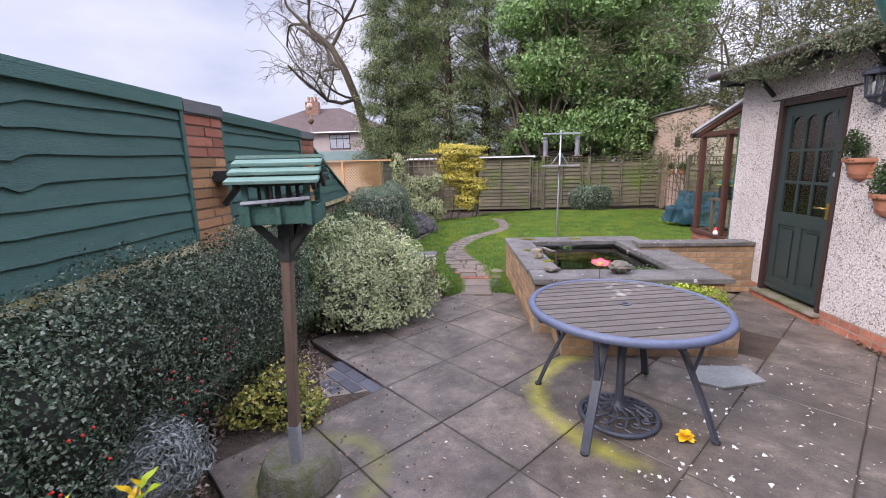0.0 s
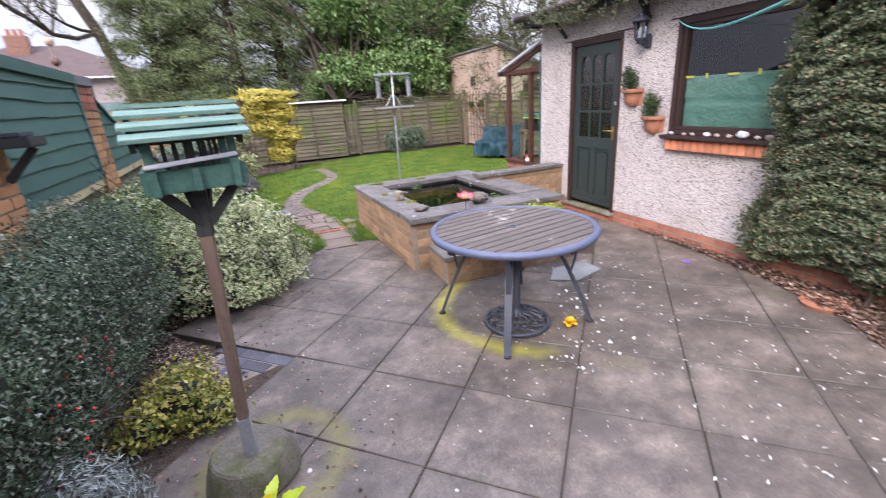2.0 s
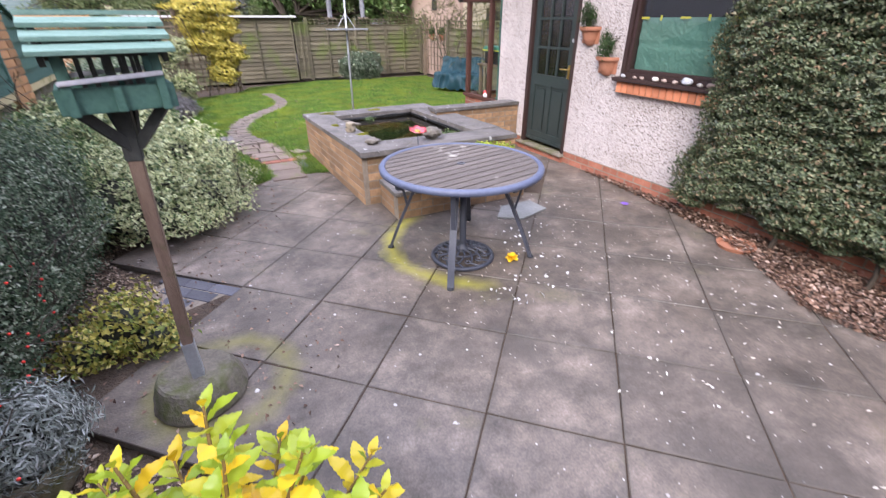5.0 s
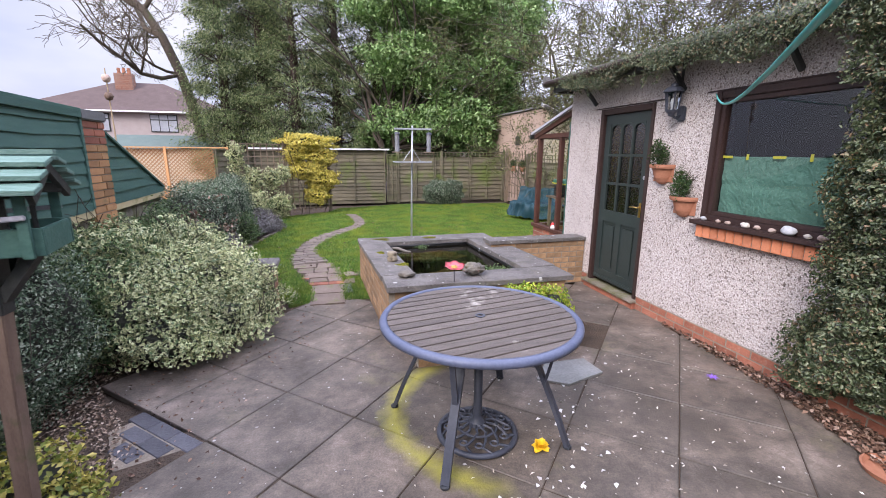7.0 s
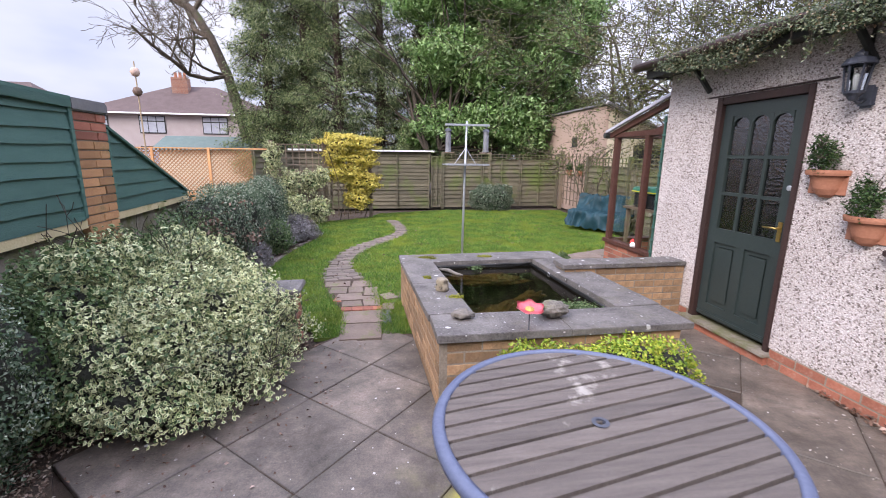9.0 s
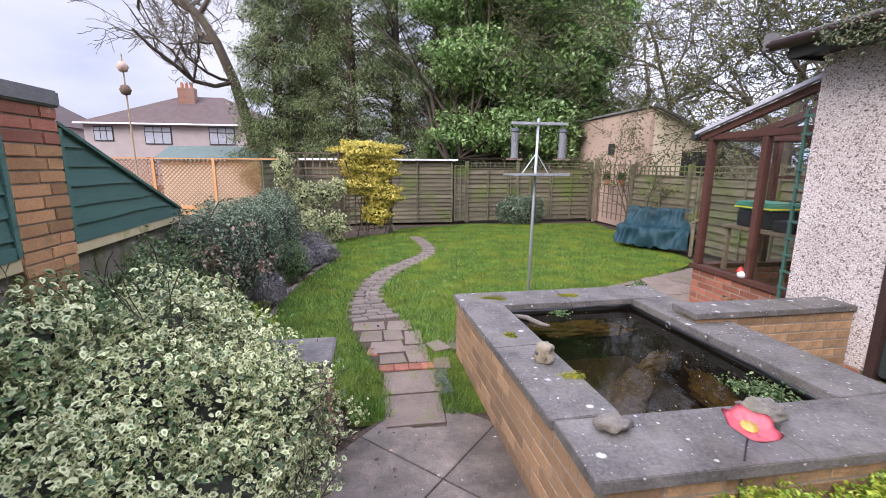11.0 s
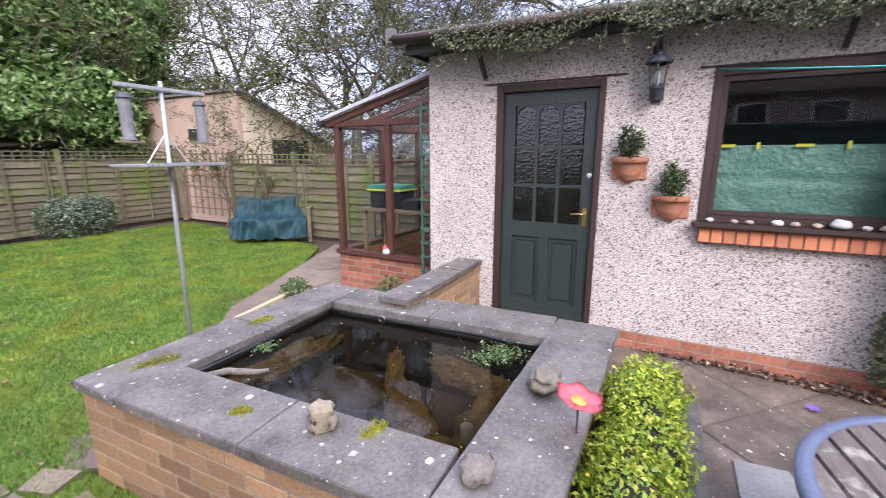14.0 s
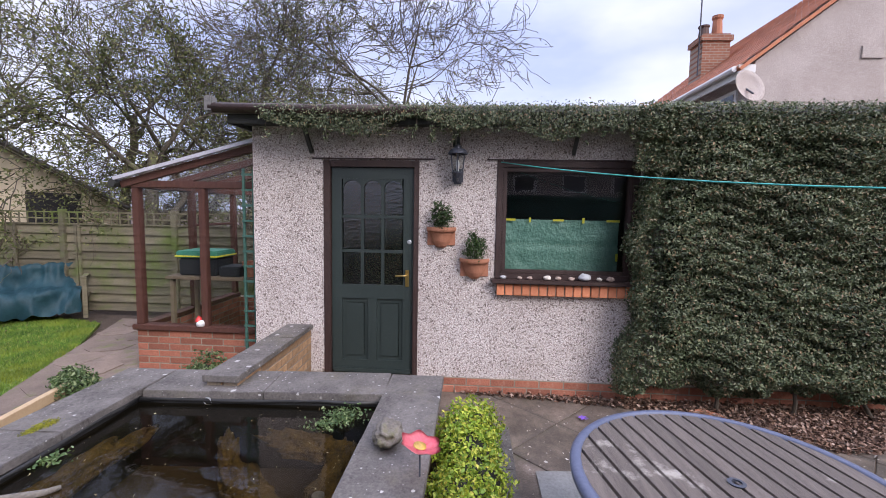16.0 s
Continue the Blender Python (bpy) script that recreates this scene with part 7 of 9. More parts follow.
# ---- trees ----
M["bark_olive"] = surf("pale_olive_bark", (0.045, 0.038, 0.027), (0.11, 0.092, 0.066), 5, 40, 0.9, 0.6, stretch=(3, 3, 1), stain=(0.15, 0.17, 0.06), stain_scale=2.0)
def conifer(at, h, r, seed, n):
    t = thing("conifer", at, "tall dark conifer with hanging feathery sprays", "tree", "conifers behind the garden")
    rg = np.random.default_rng(seed)
    part("trunk", tube([(at[0], at[1], 0), (at[0] + 0.1, at[1], h * 0.4), (at[0], at[1] + 0.1, h)], [0.22, 0.16, 0.03], sides=8), "bark_red", t, smooth=True)
    limbs = []
    P, N, A = [], [], []
    nb = int(n / 190)
    for k in range(nb):
        z = 0.9 + (h - 1.2) * ((k + rg.uniform()) / nb) ** 1.25
        taper = (1 - ((z - 0.9) / h) ** 1.6) * r * rg.uniform(0.4, 1.25)
        a = rg.uniform(0, 6.28)
        tip = Vector((at[0] + taper * math.cos(a), at[1] + taper * math.sin(a), z - 0.1 + 0.25 * rg.normal()))
        mid = Vector((at[0] + taper * 0.5 * math.cos(a), at[1] + taper * 0.5 * math.sin(a), z + 0.18))
        limbs.append(([Vector((at[0], at[1], z - 0.1)), mid, tip], [0.03, 0.02, 0.008], 1))
        m = 220
        f = rg.uniform(0.3, 1.05, m) ** 0.7
        c = np.array(mid)[None] * (1 - f)[:, None] + np.array(tip)[None] * f[:, None]
        c += rg.normal(size=(m, 3)) * np.array([0.27, 0.27, 0.10]) * (1.3 - 0.7 * f)[:, None]
        c[:, 2] -= np.abs(rg.normal(size=m)) * 0.14
        P.append(c)
        out = np.array([math.cos(a), math.sin(a), 0.3])
        N.append(np.tile(out, (m, 1)))
        A.append(np.tile(np.array([math.cos(a), math.sin(a), -0.6]), (m, 1)))
    limb_mesh("branchwork", limbs, "bark_red", t)
    leaves("crown", np.concatenate(P), np.concatenate(N), 0.115, 0.26, "leaf_con", t, rg, 0.8, along=np.concatenate(A))
for k, (x, y, h, r) in enumerate(((-2.95, 19.0, 11.0, 1.35), (-1.6, 19.3, 11.5, 1.6), (-0.3, 18.6, 11.5, 1.8), (1.3, 18.8, 12.0, 1.8), (2.9, 19.2, 11.5, 1.9), (-1.7, 21.5, 12.0, 2.0), (4.6, 21.0, 12.0, 2.2), (7.5, 22.0, 12.5, 2.4))):
    conifer((x, y, 0), h, r, 100 + k, 40000)

def broadleaf(name, at, label, ells, n, size, mt, seed, trunk_r=0.2, kids=4, group=""):
    t = thing(name, at, label, "tree", group)
    rg = np.random.default_rng(seed)
    limbs = []
    top = max(c[2] for c, r in ells)
    branches(at, (0, 0, 1), top * 0.6, trunk_r, 3, rg, limbs, 0.55, kids)
    for c, r in ells[::3]:
        branches((at[0], at[1], top * 0.25), Vector(c) - Vector((at[0], at[1], top * 0.25)), (Vector(c) - Vector((at[0], at[1], top * 0.25))).length, 0.06, 2, rg, limbs, 0.6, 3)
    limb_mesh("trunk", limbs, "twig", t)
    p, nn = blob_points(ells, n, rg, 0.35, 0.35)
    leaves("crown", p, nn, size, 0.45, mt, t, rg, 0.8)
    return t
rg = np.random.default_rng(77)
lau = [((5.9 + 3.4 * math.cos(k * 2.4) * math.sqrt(k / 44), 17.4 + 1.5 * math.sin(k * 2.4), 4.9 + 2.6 * math.sin(k * 1.7 + 0.5)), (1.05 + 0.25 * math.sin(k), 0.95, 0.8)) for k in range(46)]
broadleaf("evergreen_tree", (3.4, 16.6, 0), "large glossy broad-leaved evergreen behind the back fence", lau, 95000, 0.17, "leaf_laur", 78, 0.17, 3)

def bare_tree(name, at, label, way, length, radius, depth, seed, spread=0.55, kids=3, up=0.12, shrink=0.68, twig_leaves=0, group="", tip=0.006, mt="bark", lm="leaf_olive"):
    t = thing(name, at, label, "tree", group)
    rg = np.random.default_rng(seed)
    limbs = branches(at, way, length, radius, depth, rg, [], spread, kids, up, 0.2, shrink, tip)
    limb_mesh("trunk", [q for q in limbs if q[2] == depth], mt, t, 8)
    for q in [q for q in limbs if q[2] == depth - 1]:
        limb_mesh("bough", [q], mt, t)
    limb_mesh("branchwork", [q for q in limbs if q[2] < depth - 1], mt, t)
    if twig_leaves:
        ends = [(pts, d) for pts, r, d in limbs if d <= 1]
        P = []
        for q in range(twig_leaves):
            pts, _ = ends[int(rg.integers(len(ends)))]
            k = int(rg.integers(len(pts)))
            P.append(np.array(pts[k]) + rg.normal(0, 0.1, 3))
        P = np.array(P)
        leaves("crown", P, np.tile(np.array([[0, 0, 1.0]]), (len(P), 1)), 0.085, 0.4, lm, t, rg, 1.2)
    return t
lt = thing("bare_tree", (-3.8, 20.2, 0), "leaning bare tree with long crooked branches", "tree")
rg = np.random.default_rng(202)
trunk_pts = [Vector((0.56 + (q[0] - 0.56) * 1.14, 20.2, 1.65 + (q[1] - 1.65) * 1.14)) for q in ((-3.3, 0.2), (-3.6, 2.6), (-4.0, 4.3), (-4.45, 5.5), (-4.9, 6.3), (-5.7, 7.0), (-6.6, 7.9))]
limbs = [(trunk_pts, [0.24, 0.21, 0.18, 0.165, 0.145, 0.11, 0.06], 3)]
for at, way, ln, r in ((2, (-1.0, -0.2, 0.10), 3.8, 0.09), (2, (-1.0, -0.3, -0.05), 2.6, 0.06), (3, (-1.0, 0.0, 0.3), 3.8, 0.12), (4, (-1.0, -0.3, 0.05), 2.6, 0.08), (4, (0.5, 0.1, 1.0), 3.2, 0.09), (5, (-1.0, 0.2, 0.5), 3.0, 0.08), (5, (0.1, -0.2, 1.0), 2.6, 0.07), (6, (-0.6, 0.0, 1.0), 2.2, 0.05), (3, (-0.8, -0.5, -0.15), 1.8, 0.05)):
    branches(trunk_pts[at], way, ln, r, 4, rg, limbs, 0.7, 3, 0.0, 0.28, 0.62, 0.008)
limb_mesh("trunk", limbs[:1], "bark", lt, 10)
for q in [q for q in limbs if q[2] == 4]:
    limb_mesh("bough", [q], "bark", lt, 6)
limb_mesh("branchwork", [q for q in limbs[1:] if q[2] < 4], "bark", lt)
for k, (x, y, h) in enumerate(((10.2, 17.0, 4.4), (11.5, 11.5, 4.2), (12.0, 8.6, 3.8), (13.5, 14.5, 4.8), (9.4, 10.2, 3.0), (13.2, 10.4, 4.6), (11.2, 13.6, 4.2), (14.2, 7.0, 3.6))):
    bare_tree("twiggy_tree", (x, y, 0), "tangled olive-brown twiggy tree with sparse leaves", (0.08 * math.sin(k), 0.05, 1), h, 0.20, 5, 300 + k, 0.85, 3, 0.05, 0.74, 13000, "trees beyond the shed", tip=0.009, mt="bark_olive")
bare_tree("bare_tree", (12.5, 5.6, 0), "bare winter tree with fine branches behind the shed", (0.1, -0.55, 1), 4.4, 0.19, 6, 320, 0.7, 3, 0.03, 0.76, 900, tip=0.009, mt="bark_olive")

# ---- houses ----
def hip_house(name, at, label, x0, x1, y0, y1, ez, rz, inset, wallm, roofm, wins, chims):
    h = thing(name, at, label, "house")
    part("wall", box(x0, y0, 0, x1, y1, ez), wallm, h)
    bm = bmesh.new()
    o = 0.4
    ym = (y0 + y1) / 2
    v = [bm.verts.new(p) for p in ((x0 - o, y0 - o, ez - 0.15), (x1 + o, y0 - o, ez - 0.15), (x1 + o, y1 + o, ez - 0.15), (x0 - o, y1 + o, ez - 0.15), (x0 + inset, ym, rz), (x1 - inset, ym, rz))]
    for f in ((0, 1, 5, 4), (1, 2, 5), (2, 3, 4, 5), (3, 0, 4), (3, 2, 1, 0)):
        bm.faces.new([v[i] for i in f])
    part("roof", bm, roofm, h, "hipped tiled roof")
    part("gutter", box(x0 - o, y0 - o - 0.08, ez - 0.2, x1 + o, y0 - o, ez - 0.08), "white_pl", h)
    for (wx, wz, ww, wh) in wins:
        w = part("window", box(wx - ww / 2, y0 - 0.05, wz, wx + ww / 2, y0 + 0.02, wz + wh), "wood_dark", h, "dark framed window")
        k = 3
        for i in range(k):
            a = wx - ww / 2 + 0.06 + i * (ww - 0.06) / k
            part("pane", box(a, y0 - 0.062, wz + 0.07, a + (ww - 0.06) / k - 0.06, y0 - 0.051, wz + wh * 0.66), "curtain_glass", w)
            part("pane", box(a, y0 - 0.062, wz + wh * 0.72, a + (ww - 0.06) / k - 0.06, y0 - 0.051, wz + wh - 0.06), "curtain_glass", w)
    for cx, cy in chims:
        c = part("chimney", box(cx - 0.6, cy - 0.35, rz - 1.3, cx + 0.6, cy + 0.35, rz + 0.55), "brick_far", h, "red brick chimney stack")
        for q in (-0.35, 0, 0.35):
            part("chimney_pot", lathe([(0.13, 0), (0.11, 0.4), (0.13, 0.42)], (cx + q, cy, rz + 0.55), sides=10), "terracotta", c)
    return h
M["curtain_glass"] = surf("curtained_window_glass", (0.30, 0.32, 0.36), (0.45, 0.46, 0.50), 2, 20, 0.08, 0.0)
M["dark_glass"] = surf("dark_window_glass", (0.05, 0.055, 0.06), (0.10, 0.11, 0.12), 2, 20, 0.08, 0.0)
hip_house("semi_detached_house", (-14, 41, 0), "pale rendered semi-detached house with a brown hipped roof", -20.6, -6.5, 38, 45, 4.65, 7.0, 5.4, "render_grey", "tile_brown", ((-15.6, 3.05, 1.85, 1.3), (-19.3, 3.25, 1.3, 1.05), (-11.1, 3.05, 1.85, 1.3), (-15.6, 0.7, 2.0, 1.4)), ((-14.35, 40.8),))
hip_house("far_house", (-30, 42, 0), "distant house with a brown roof beyond the fence", -36, -24, 40, 47, 4.6, 7.2, 3.0, "render_grey", "tile_brown", (), ())
# house west, whose windows show in the shed's window
wh = thing("neighbour_house", (-26, -5, 0), "neighbouring rendered house beyond the boundary fence", "house")
part("wall", box(-30, -12, 0, -23, 2, 5.0), "dash_far", wh)
bm = prism([(-30.5, -12.5), (-22.5, -12.5), (-22.5, 2.5), (-30.5, 2.5)], 5.0, 5.1)
part("eaves", bm, "white_pl", wh)
bm = bmesh.new()
v = [bm.verts.new(p) for p in ((-22.4, -12.6, 5.1), (-22.4, 2.6, 5.1), (-26.5, 2.6, 7.6), (-26.5, -12.6, 7.6), (-30.6, -12.6, 5.1), (-30.6, 2.6, 5.1))]
for f in ((0, 1, 2, 3), (3, 2, 5, 4), (0, 3, 4), (1, 5, 2)):
    bm.faces.new([v[i] for i in f])
part("roof", bm, "tile_brown", wh)
for y, z in ((-0.5, 3.3), (-4.0, 3.3), (-7.5, 3.3), (-10.5, 3.3)):
    w = part("window", box(-23.0, y - 0.9, z, -22.95, y + 0.9, z + 1.2), "white_pl", wh, "white framed window")
    part("pane", box(-22.95, y - 0.7, z + 0.1, -22.94, y + 0.7, z + 1.1), "dark_glass", w)
# gabled house behind the shed
gbh = thing("gabled_house", (12, -6, 0), "pebbledashed gable-end house with orange tiles and a satellite dish", "house")
HX, HY, EZ, PT = 9.3, -2.3, 4.8, 0.78
rid = 4.2
bm = bmesh.new()
pts = [(HX, HY, 0), (HX, HY - 2 * rid, 0), (HX, HY - 2 * rid, EZ), (HX, HY - rid, EZ + rid * PT), (HX, HY, EZ)]
a = [bm.verts.new(p) for p in pts]
b = [bm.verts.new((p[0] + 8.5, p[1], p[2])) for p in pts]
bm.faces.new(a)
bm.faces.new(b[::-1])
for i in range(5):
    j = (i + 1) % 5
    bm.faces.new((a[i], b[i], b[j], a[j]))
part("wall", bm, "dash_far", gbh)
tl = bmesh.new()
rows = 22
sl = math.atan(PT)
for r in range(rows):
    f0, f1 = r / rows, (r + 1) / rows
    y0, z0 = HY + 0.35 - (rid + 0.35) * f0, EZ - 0.2 + (rid + 0.35) * PT * f0
    y1, z1 = HY + 0.35 - (rid + 0.35) * f1, EZ - 0.2 + (rid + 0.35) * PT * f1
    for c in range(44):
        x0 = HX - 0.06 + c * 0.2 + (0.1 if r % 2 else 0)
        q = [(x0, y0, z0 + 0.10), (x0 + 0.19, y0, z0 + 0.10), (x0 + 0.19, y1, z1 + 0.075), (x0, y1, z1 + 0.075)]
        vs = [tl.verts.new(p) for p in q] + [tl.verts.new((q[0][0], y0, z0 + 0.06)), tl.verts.new((q[1][0], y0, z0 + 0.06))]
        tl.faces.new(vs[:4])
        tl.faces.new((vs[4], vs[5], vs[1], vs[0]))
tagged(part("roof_tiles", tl, "tile_red", gbh, "orange clay roof tiles"), kind="stuff")
bm = bar((HX - 0.02, HY + 0.33, EZ - 0.17), (HX - 0.02, HY - rid, EZ + rid * PT + 0.06), 0.16, 0.06)
bar((HX - 0.02, HY - 2 * rid - 0.3, EZ - 0.17), (HX - 0.02, HY - rid, EZ + rid * PT + 0.06), 0.16, 0.06, bm)
part("verge", bm, "tile_red", gbh)
part("south_roof", bar((HX + 4.2, HY - 2 * rid - 0.3, EZ - 0.1), (HX + 4.2, HY - rid, EZ + rid * PT + 0.06), 8.6, 0.06), "tile_red", gbh)
part("soffit_box", box(HX - 0.03, HY, EZ - 0.32, HX + 0.35, HY + 0.32, EZ - 0.06), "white_pl", gbh, "white eaves box end")
part("fascia", box(HX + 0.35, HY + 0.28, EZ - 0.32, HX + 8.4, HY + 0.32, EZ - 0.13), "white_pl", gbh)
part("gutter", tube([(HX, HY + 0.38, EZ - 0.14), (HX + 8.4, HY + 0.38, EZ - 0.14)], 0.06, sides=8), "white_pl", gbh, "white gutter")
w = part("window", box(HX + 0.5, HY, EZ - 1.5, HX + 1.9, HY + 0.04, EZ - 0.4), "white_pl", gbh, "white framed upstairs window")
for k in range(2):
    part("pane", box(HX + 0.57 + k * 0.67, HY + 0.041, EZ - 1.42, HX + 1.17 + k * 0.67, HY + 0.05, EZ - 0.48), "dark_glass", w)
part("wall_vent", box(HX - 0.03, HY - 2.35, EZ + 0.05, HX, HY - 1.95, EZ + 0.28), "dash_far", gbh, "small wall vent")
cx, cy = HX + 4.4, HY - 1.35
ch = part("chimney", box(cx - 0.35, cy - 0.38, EZ + 0.3, cx + 0.35, cy + 0.38, EZ + 2.15), "brick_far", gbh, "red brick chimney stack")
part("chimney_cap", box(cx - 0.4, cy - 0.44, EZ + 1.95, cx + 0.4, cy + 0.44, EZ + 2.10), "brick_far", ch)
for q, hh, mt in ((-0.17, 0.62, "terracotta"), (0.2, 0.34, "tile_brown")):
    part("chimney_pot", lathe([(0.15, 0), (0.12, hh * 0.8), (0.15, hh * 0.88), (0.15, hh), (0.1, hh)], (cx, cy + q, EZ + 2.15), sides=12), mt, ch)
part("aerial", tube([(cx - 0.3, cy + 0.45, EZ + 1.0), (cx - 0.3, cy + 0.45, EZ + 4.8)], 0.02, sides=5), "iron", gbh)
dish = part("satellite_dish", lathe([(0.0, 0.0), (0.14, 0.015), (0.26, 0.05), (0.33, 0.09), (0.335, 0.085), (0.26, 0.04), (0.0, -0.012)], (0, 0, 0), sides=24), "dash_far", gbh, "grey satellite dish", True)
dish.data.transform(Matrix.Translation((HX - 0.15, HY + 0.22, EZ - 0.55)) @ Matrix.Rotation(radians(-72), 4, "Y") @ Matrix.Rotation(radians(15), 4, "X"))
part("dish_arm", tube([(HX + 0.05, HY + 0.1, EZ - 0.4), (HX - 0.12, HY + 0.22, EZ - 0.55), (HX - 0.40, HY + 0.24, EZ - 0.72)], 0.018, sides=6), "iron", gbh)
# own house wall behind the walker closes the place
tagged(part("wall_south", box(-2.5, -4.3, 0, 9.0, -4.0, 2.5), "dash_far"), "plain rendered house wall closing the garden", "wall", kind="structure")

# ---- clothes line ----
cl = thing("clothes_line", (4.15, 2.97, 2.2), "teal plastic clothes line tied at the window corner", "clothes line")
pa, pb = Vector((4.15, 2.95, 2.19)), Vector((-0.6, -1.9, 2.05))
M["line"] = surf("teal_plastic_cord", (0.04, 0.34, 0.30), (0.06, 0.42, 0.37), 9, 40, 0.4, 0.0)
part("cord", tube([pa.lerp(pb, k / 16) - Vector((0, 0, 0.28 * 4 * (k / 16) * (1 - k / 16))) for k in range(17)], 0.0055, sides=6), "line", cl, smooth=True)
part("far_post", tube([(pb.x, pb.y, 0), (pb.x, pb.y, 2.1)], 0.03, sides=8), "galv", cl)

# ---- small things on and round the pond ----
def lump(name, at, size, label, category, mt, seed, sub=3, amp=0.35, freq=2.2):
    bm = bmesh.new()
    bmesh.ops.create_icosphere(bm, subdivisions=sub, radius=1)
    for v in bm.verts:
        k = 1 + amp * noise.noise(v.co * freq + Vector((seed, 0, 0))) + 0.12 * noise.noise(v.co * freq * 3 + Vector((0, seed, 0)))
        v.co = Vector((v.co.x * size[0] * k, v.co.y * size[1] * k, v.co.z * size[2] * k))
    lo = min(v.co.z for v in bm.verts)
    bm.transform(Matrix.Translation((at[0], at[1], at[2] - lo - 0.002)))
    return tagged(part(name, bm, mt, smooth=True), label, category)
lump("stone_frog", (2.26, 3.60, PZ), (0.10, 0.075, 0.055), "knobbly weathered stone frog on the pond coping", "ornament", "rock", 3, 4, 0.32, 2.6)
lump("coping_rock", (1.62, 3.66, PZ), (0.075, 0.055, 0.035), "small rough dark stone on the pond coping", "stone", "rock", 8)
orn = thing("stone_ornament", (1.575, 4.31, PZ), "little weathered stone cottage ornament on the coping", "ornament")
ob_ = lathe([(0.0, 0.0), (0.048, 0.0), (0.054, 0.015), (0.046, 0.03), (0.05, 0.055), (0.044, 0.075), (0.05, 0.09), (0.042, 0.105), (0.02, 0.098), (0.0, 0.10)], (1.575, 4.31, PZ), sides=20)
for v in ob_.verts:
    v.co += Vector((0.022 * noise.noise(v.co * 35), 0.022 * noise.noise(v.co * 35 + Vector((5, 0, 0))), 0.012 * noise.noise(v.co * 40)))
part("body", ob_, surf("pale_cast_stone", (0.15, 0.125, 0.085), (0.31, 0.26, 0.185), 12, 60, 0.9, 0.6, stain=(0.06, 0.05, 0.04), stain_scale=14), orn, smooth=True)
part("doorway", box(1.525, 4.295, PZ + 0.025, 1.539, 4.325, PZ + 0.065, bev=0.003), "dark", orn)
fl = thing("flower_stake", (2.01, 3.41, 0.2), "pink ceramic poppy dish on a thin metal stem", "ornament")
M["poppy"] = surf("pink_glaze", (0.72, 0.12, 0.17), (0.82, 0.26, 0.29), 9, 60, 0.3, 0.1)
M["poppy_c"] = surf("brown_yellow_glaze", (0.30, 0.16, 0.04), (0.55, 0.38, 0.08), 40, 90, 0.4, 0.2)
pf = bmesh.new()
cen = pf.verts.new((0, 0, 0.0))
rings = []
for r, z in ((0.02, 0.0), (0.045, 0.004), (0.07, 0.011), (0.09, 0.022)):
    rings.append([pf.verts.new((r * (1 + 0.09 * math.sin(6 * q * math.pi / 18 + 0.6) * (r / 0.09)) * math.cos(q * math.pi / 18), r * (1 + 0.09 * math.sin(6 * q * math.pi / 18 + 0.6) * (r / 0.09)) * math.sin(q * math.pi / 18), z + 0.006 * math.sin(6 * q * math.pi / 18) * (r / 0.09))) for q in range(36)])
for q in range(36):
    pf.faces.new((cen, rings[0][q], rings[0][(q + 1) % 36]))
for a, b in zip(rings, rings[1:]):
    for q in range(36):
        pf.faces.new((a[q], b[q], b[(q + 1) % 36], a[(q + 1) % 36]))
bmesh.ops.solidify(pf, geom=pf.faces[:], thickness=0.006)
pf.transform(Matrix.Translation((2.01, 3.41, 0.685)) @ Matrix.Rotation(radians(12), 4, "X"))
part("petals", pf, "poppy", fl, "pink scalloped petals", True)
pc = lathe([(0.03, 0.0), (0.028, 0.006), (0.016, 0.004), (0.013, 0.012), (0.0, 0.014)], (0, 0, 0), sides=20)
pc.transform(Matrix.Translation((2.01, 3.41, 0.690)) @ Matrix.Rotation(radians(12), 4, "X"))
part("centre", pc, "poppy_c", fl, "brown and yellow centre", True)
part("stem", tube([(2.01, 3.405, 0.22), (2.01, 3.41, 0.682)], 0.004, sides=6), "iron", fl)
pp = thing("pond_pipe", (1.97, 3.86, 0.2), "short grey plastic pipe standing in the pond", "pipe")
part("pipe", tube([(1.97, 3.86, 0.05), (1.97, 3.86, 0.46)], 0.028, sides=16, cap=False), "galv", pp, smooth=True)
part("sump", lathe([(0.0, 0.02), (0.05, 0.02), (0.06, 0.0)], (1.97, 3.86, 0.03), sides=14), "liner", pp)
rng = np.random.default_rng(91)
for k, (x, y, r, nl) in enumerate(((2.68, 3.96, 0.11, 620), (2.10, 5.26, 0.06, 130))):
    wp = thing("water_plant", (x, y, 0.4), "small green water plant floating at the pond edge", "plant", "water plants")
    p, nn = blob_points([((x, y, 0.467), (r * 1.3, r * 1.3, 0.03)), ((x - r * 0.9, y + r * 0.8, 0.464), (r * 0.7, r, 0.02))], nl, rng, 0.1, 0.7, floor=0.457)
    leaves("foliage", p, nn, 0.019, 0.62, "leaf_mid", wp, rng, 0.7, oval=True)
    if k == 0:
        part("basket", lathe([(0.05, 0.39), (0.07, 0.41), (0.07, 0.455)], (x, y, 0.0), sides=12), "liner", wp)
dw = thing("driftwood", (1.74, 5.28, 0.39), "pale stick lying at the pond corner", "stick")
part("stick", tube([(1.70, 5.25, 0.475), (1.78, 5.18, 0.48), (1.86, 5.05, 0.468), (1.90, 5.01, 0.472)], [0.016, 0.02, 0.016, 0.01], sides=8), "rock", dw, smooth=True)
M["moss"] = leaf_mat("moss_tufts", [(0.0, (0.10, 0.12, 0.015)), (0.5, (0.24, 0.25, 0.025)), (1.0, (0.40, 0.37, 0.06))], 0.9, 0.1)
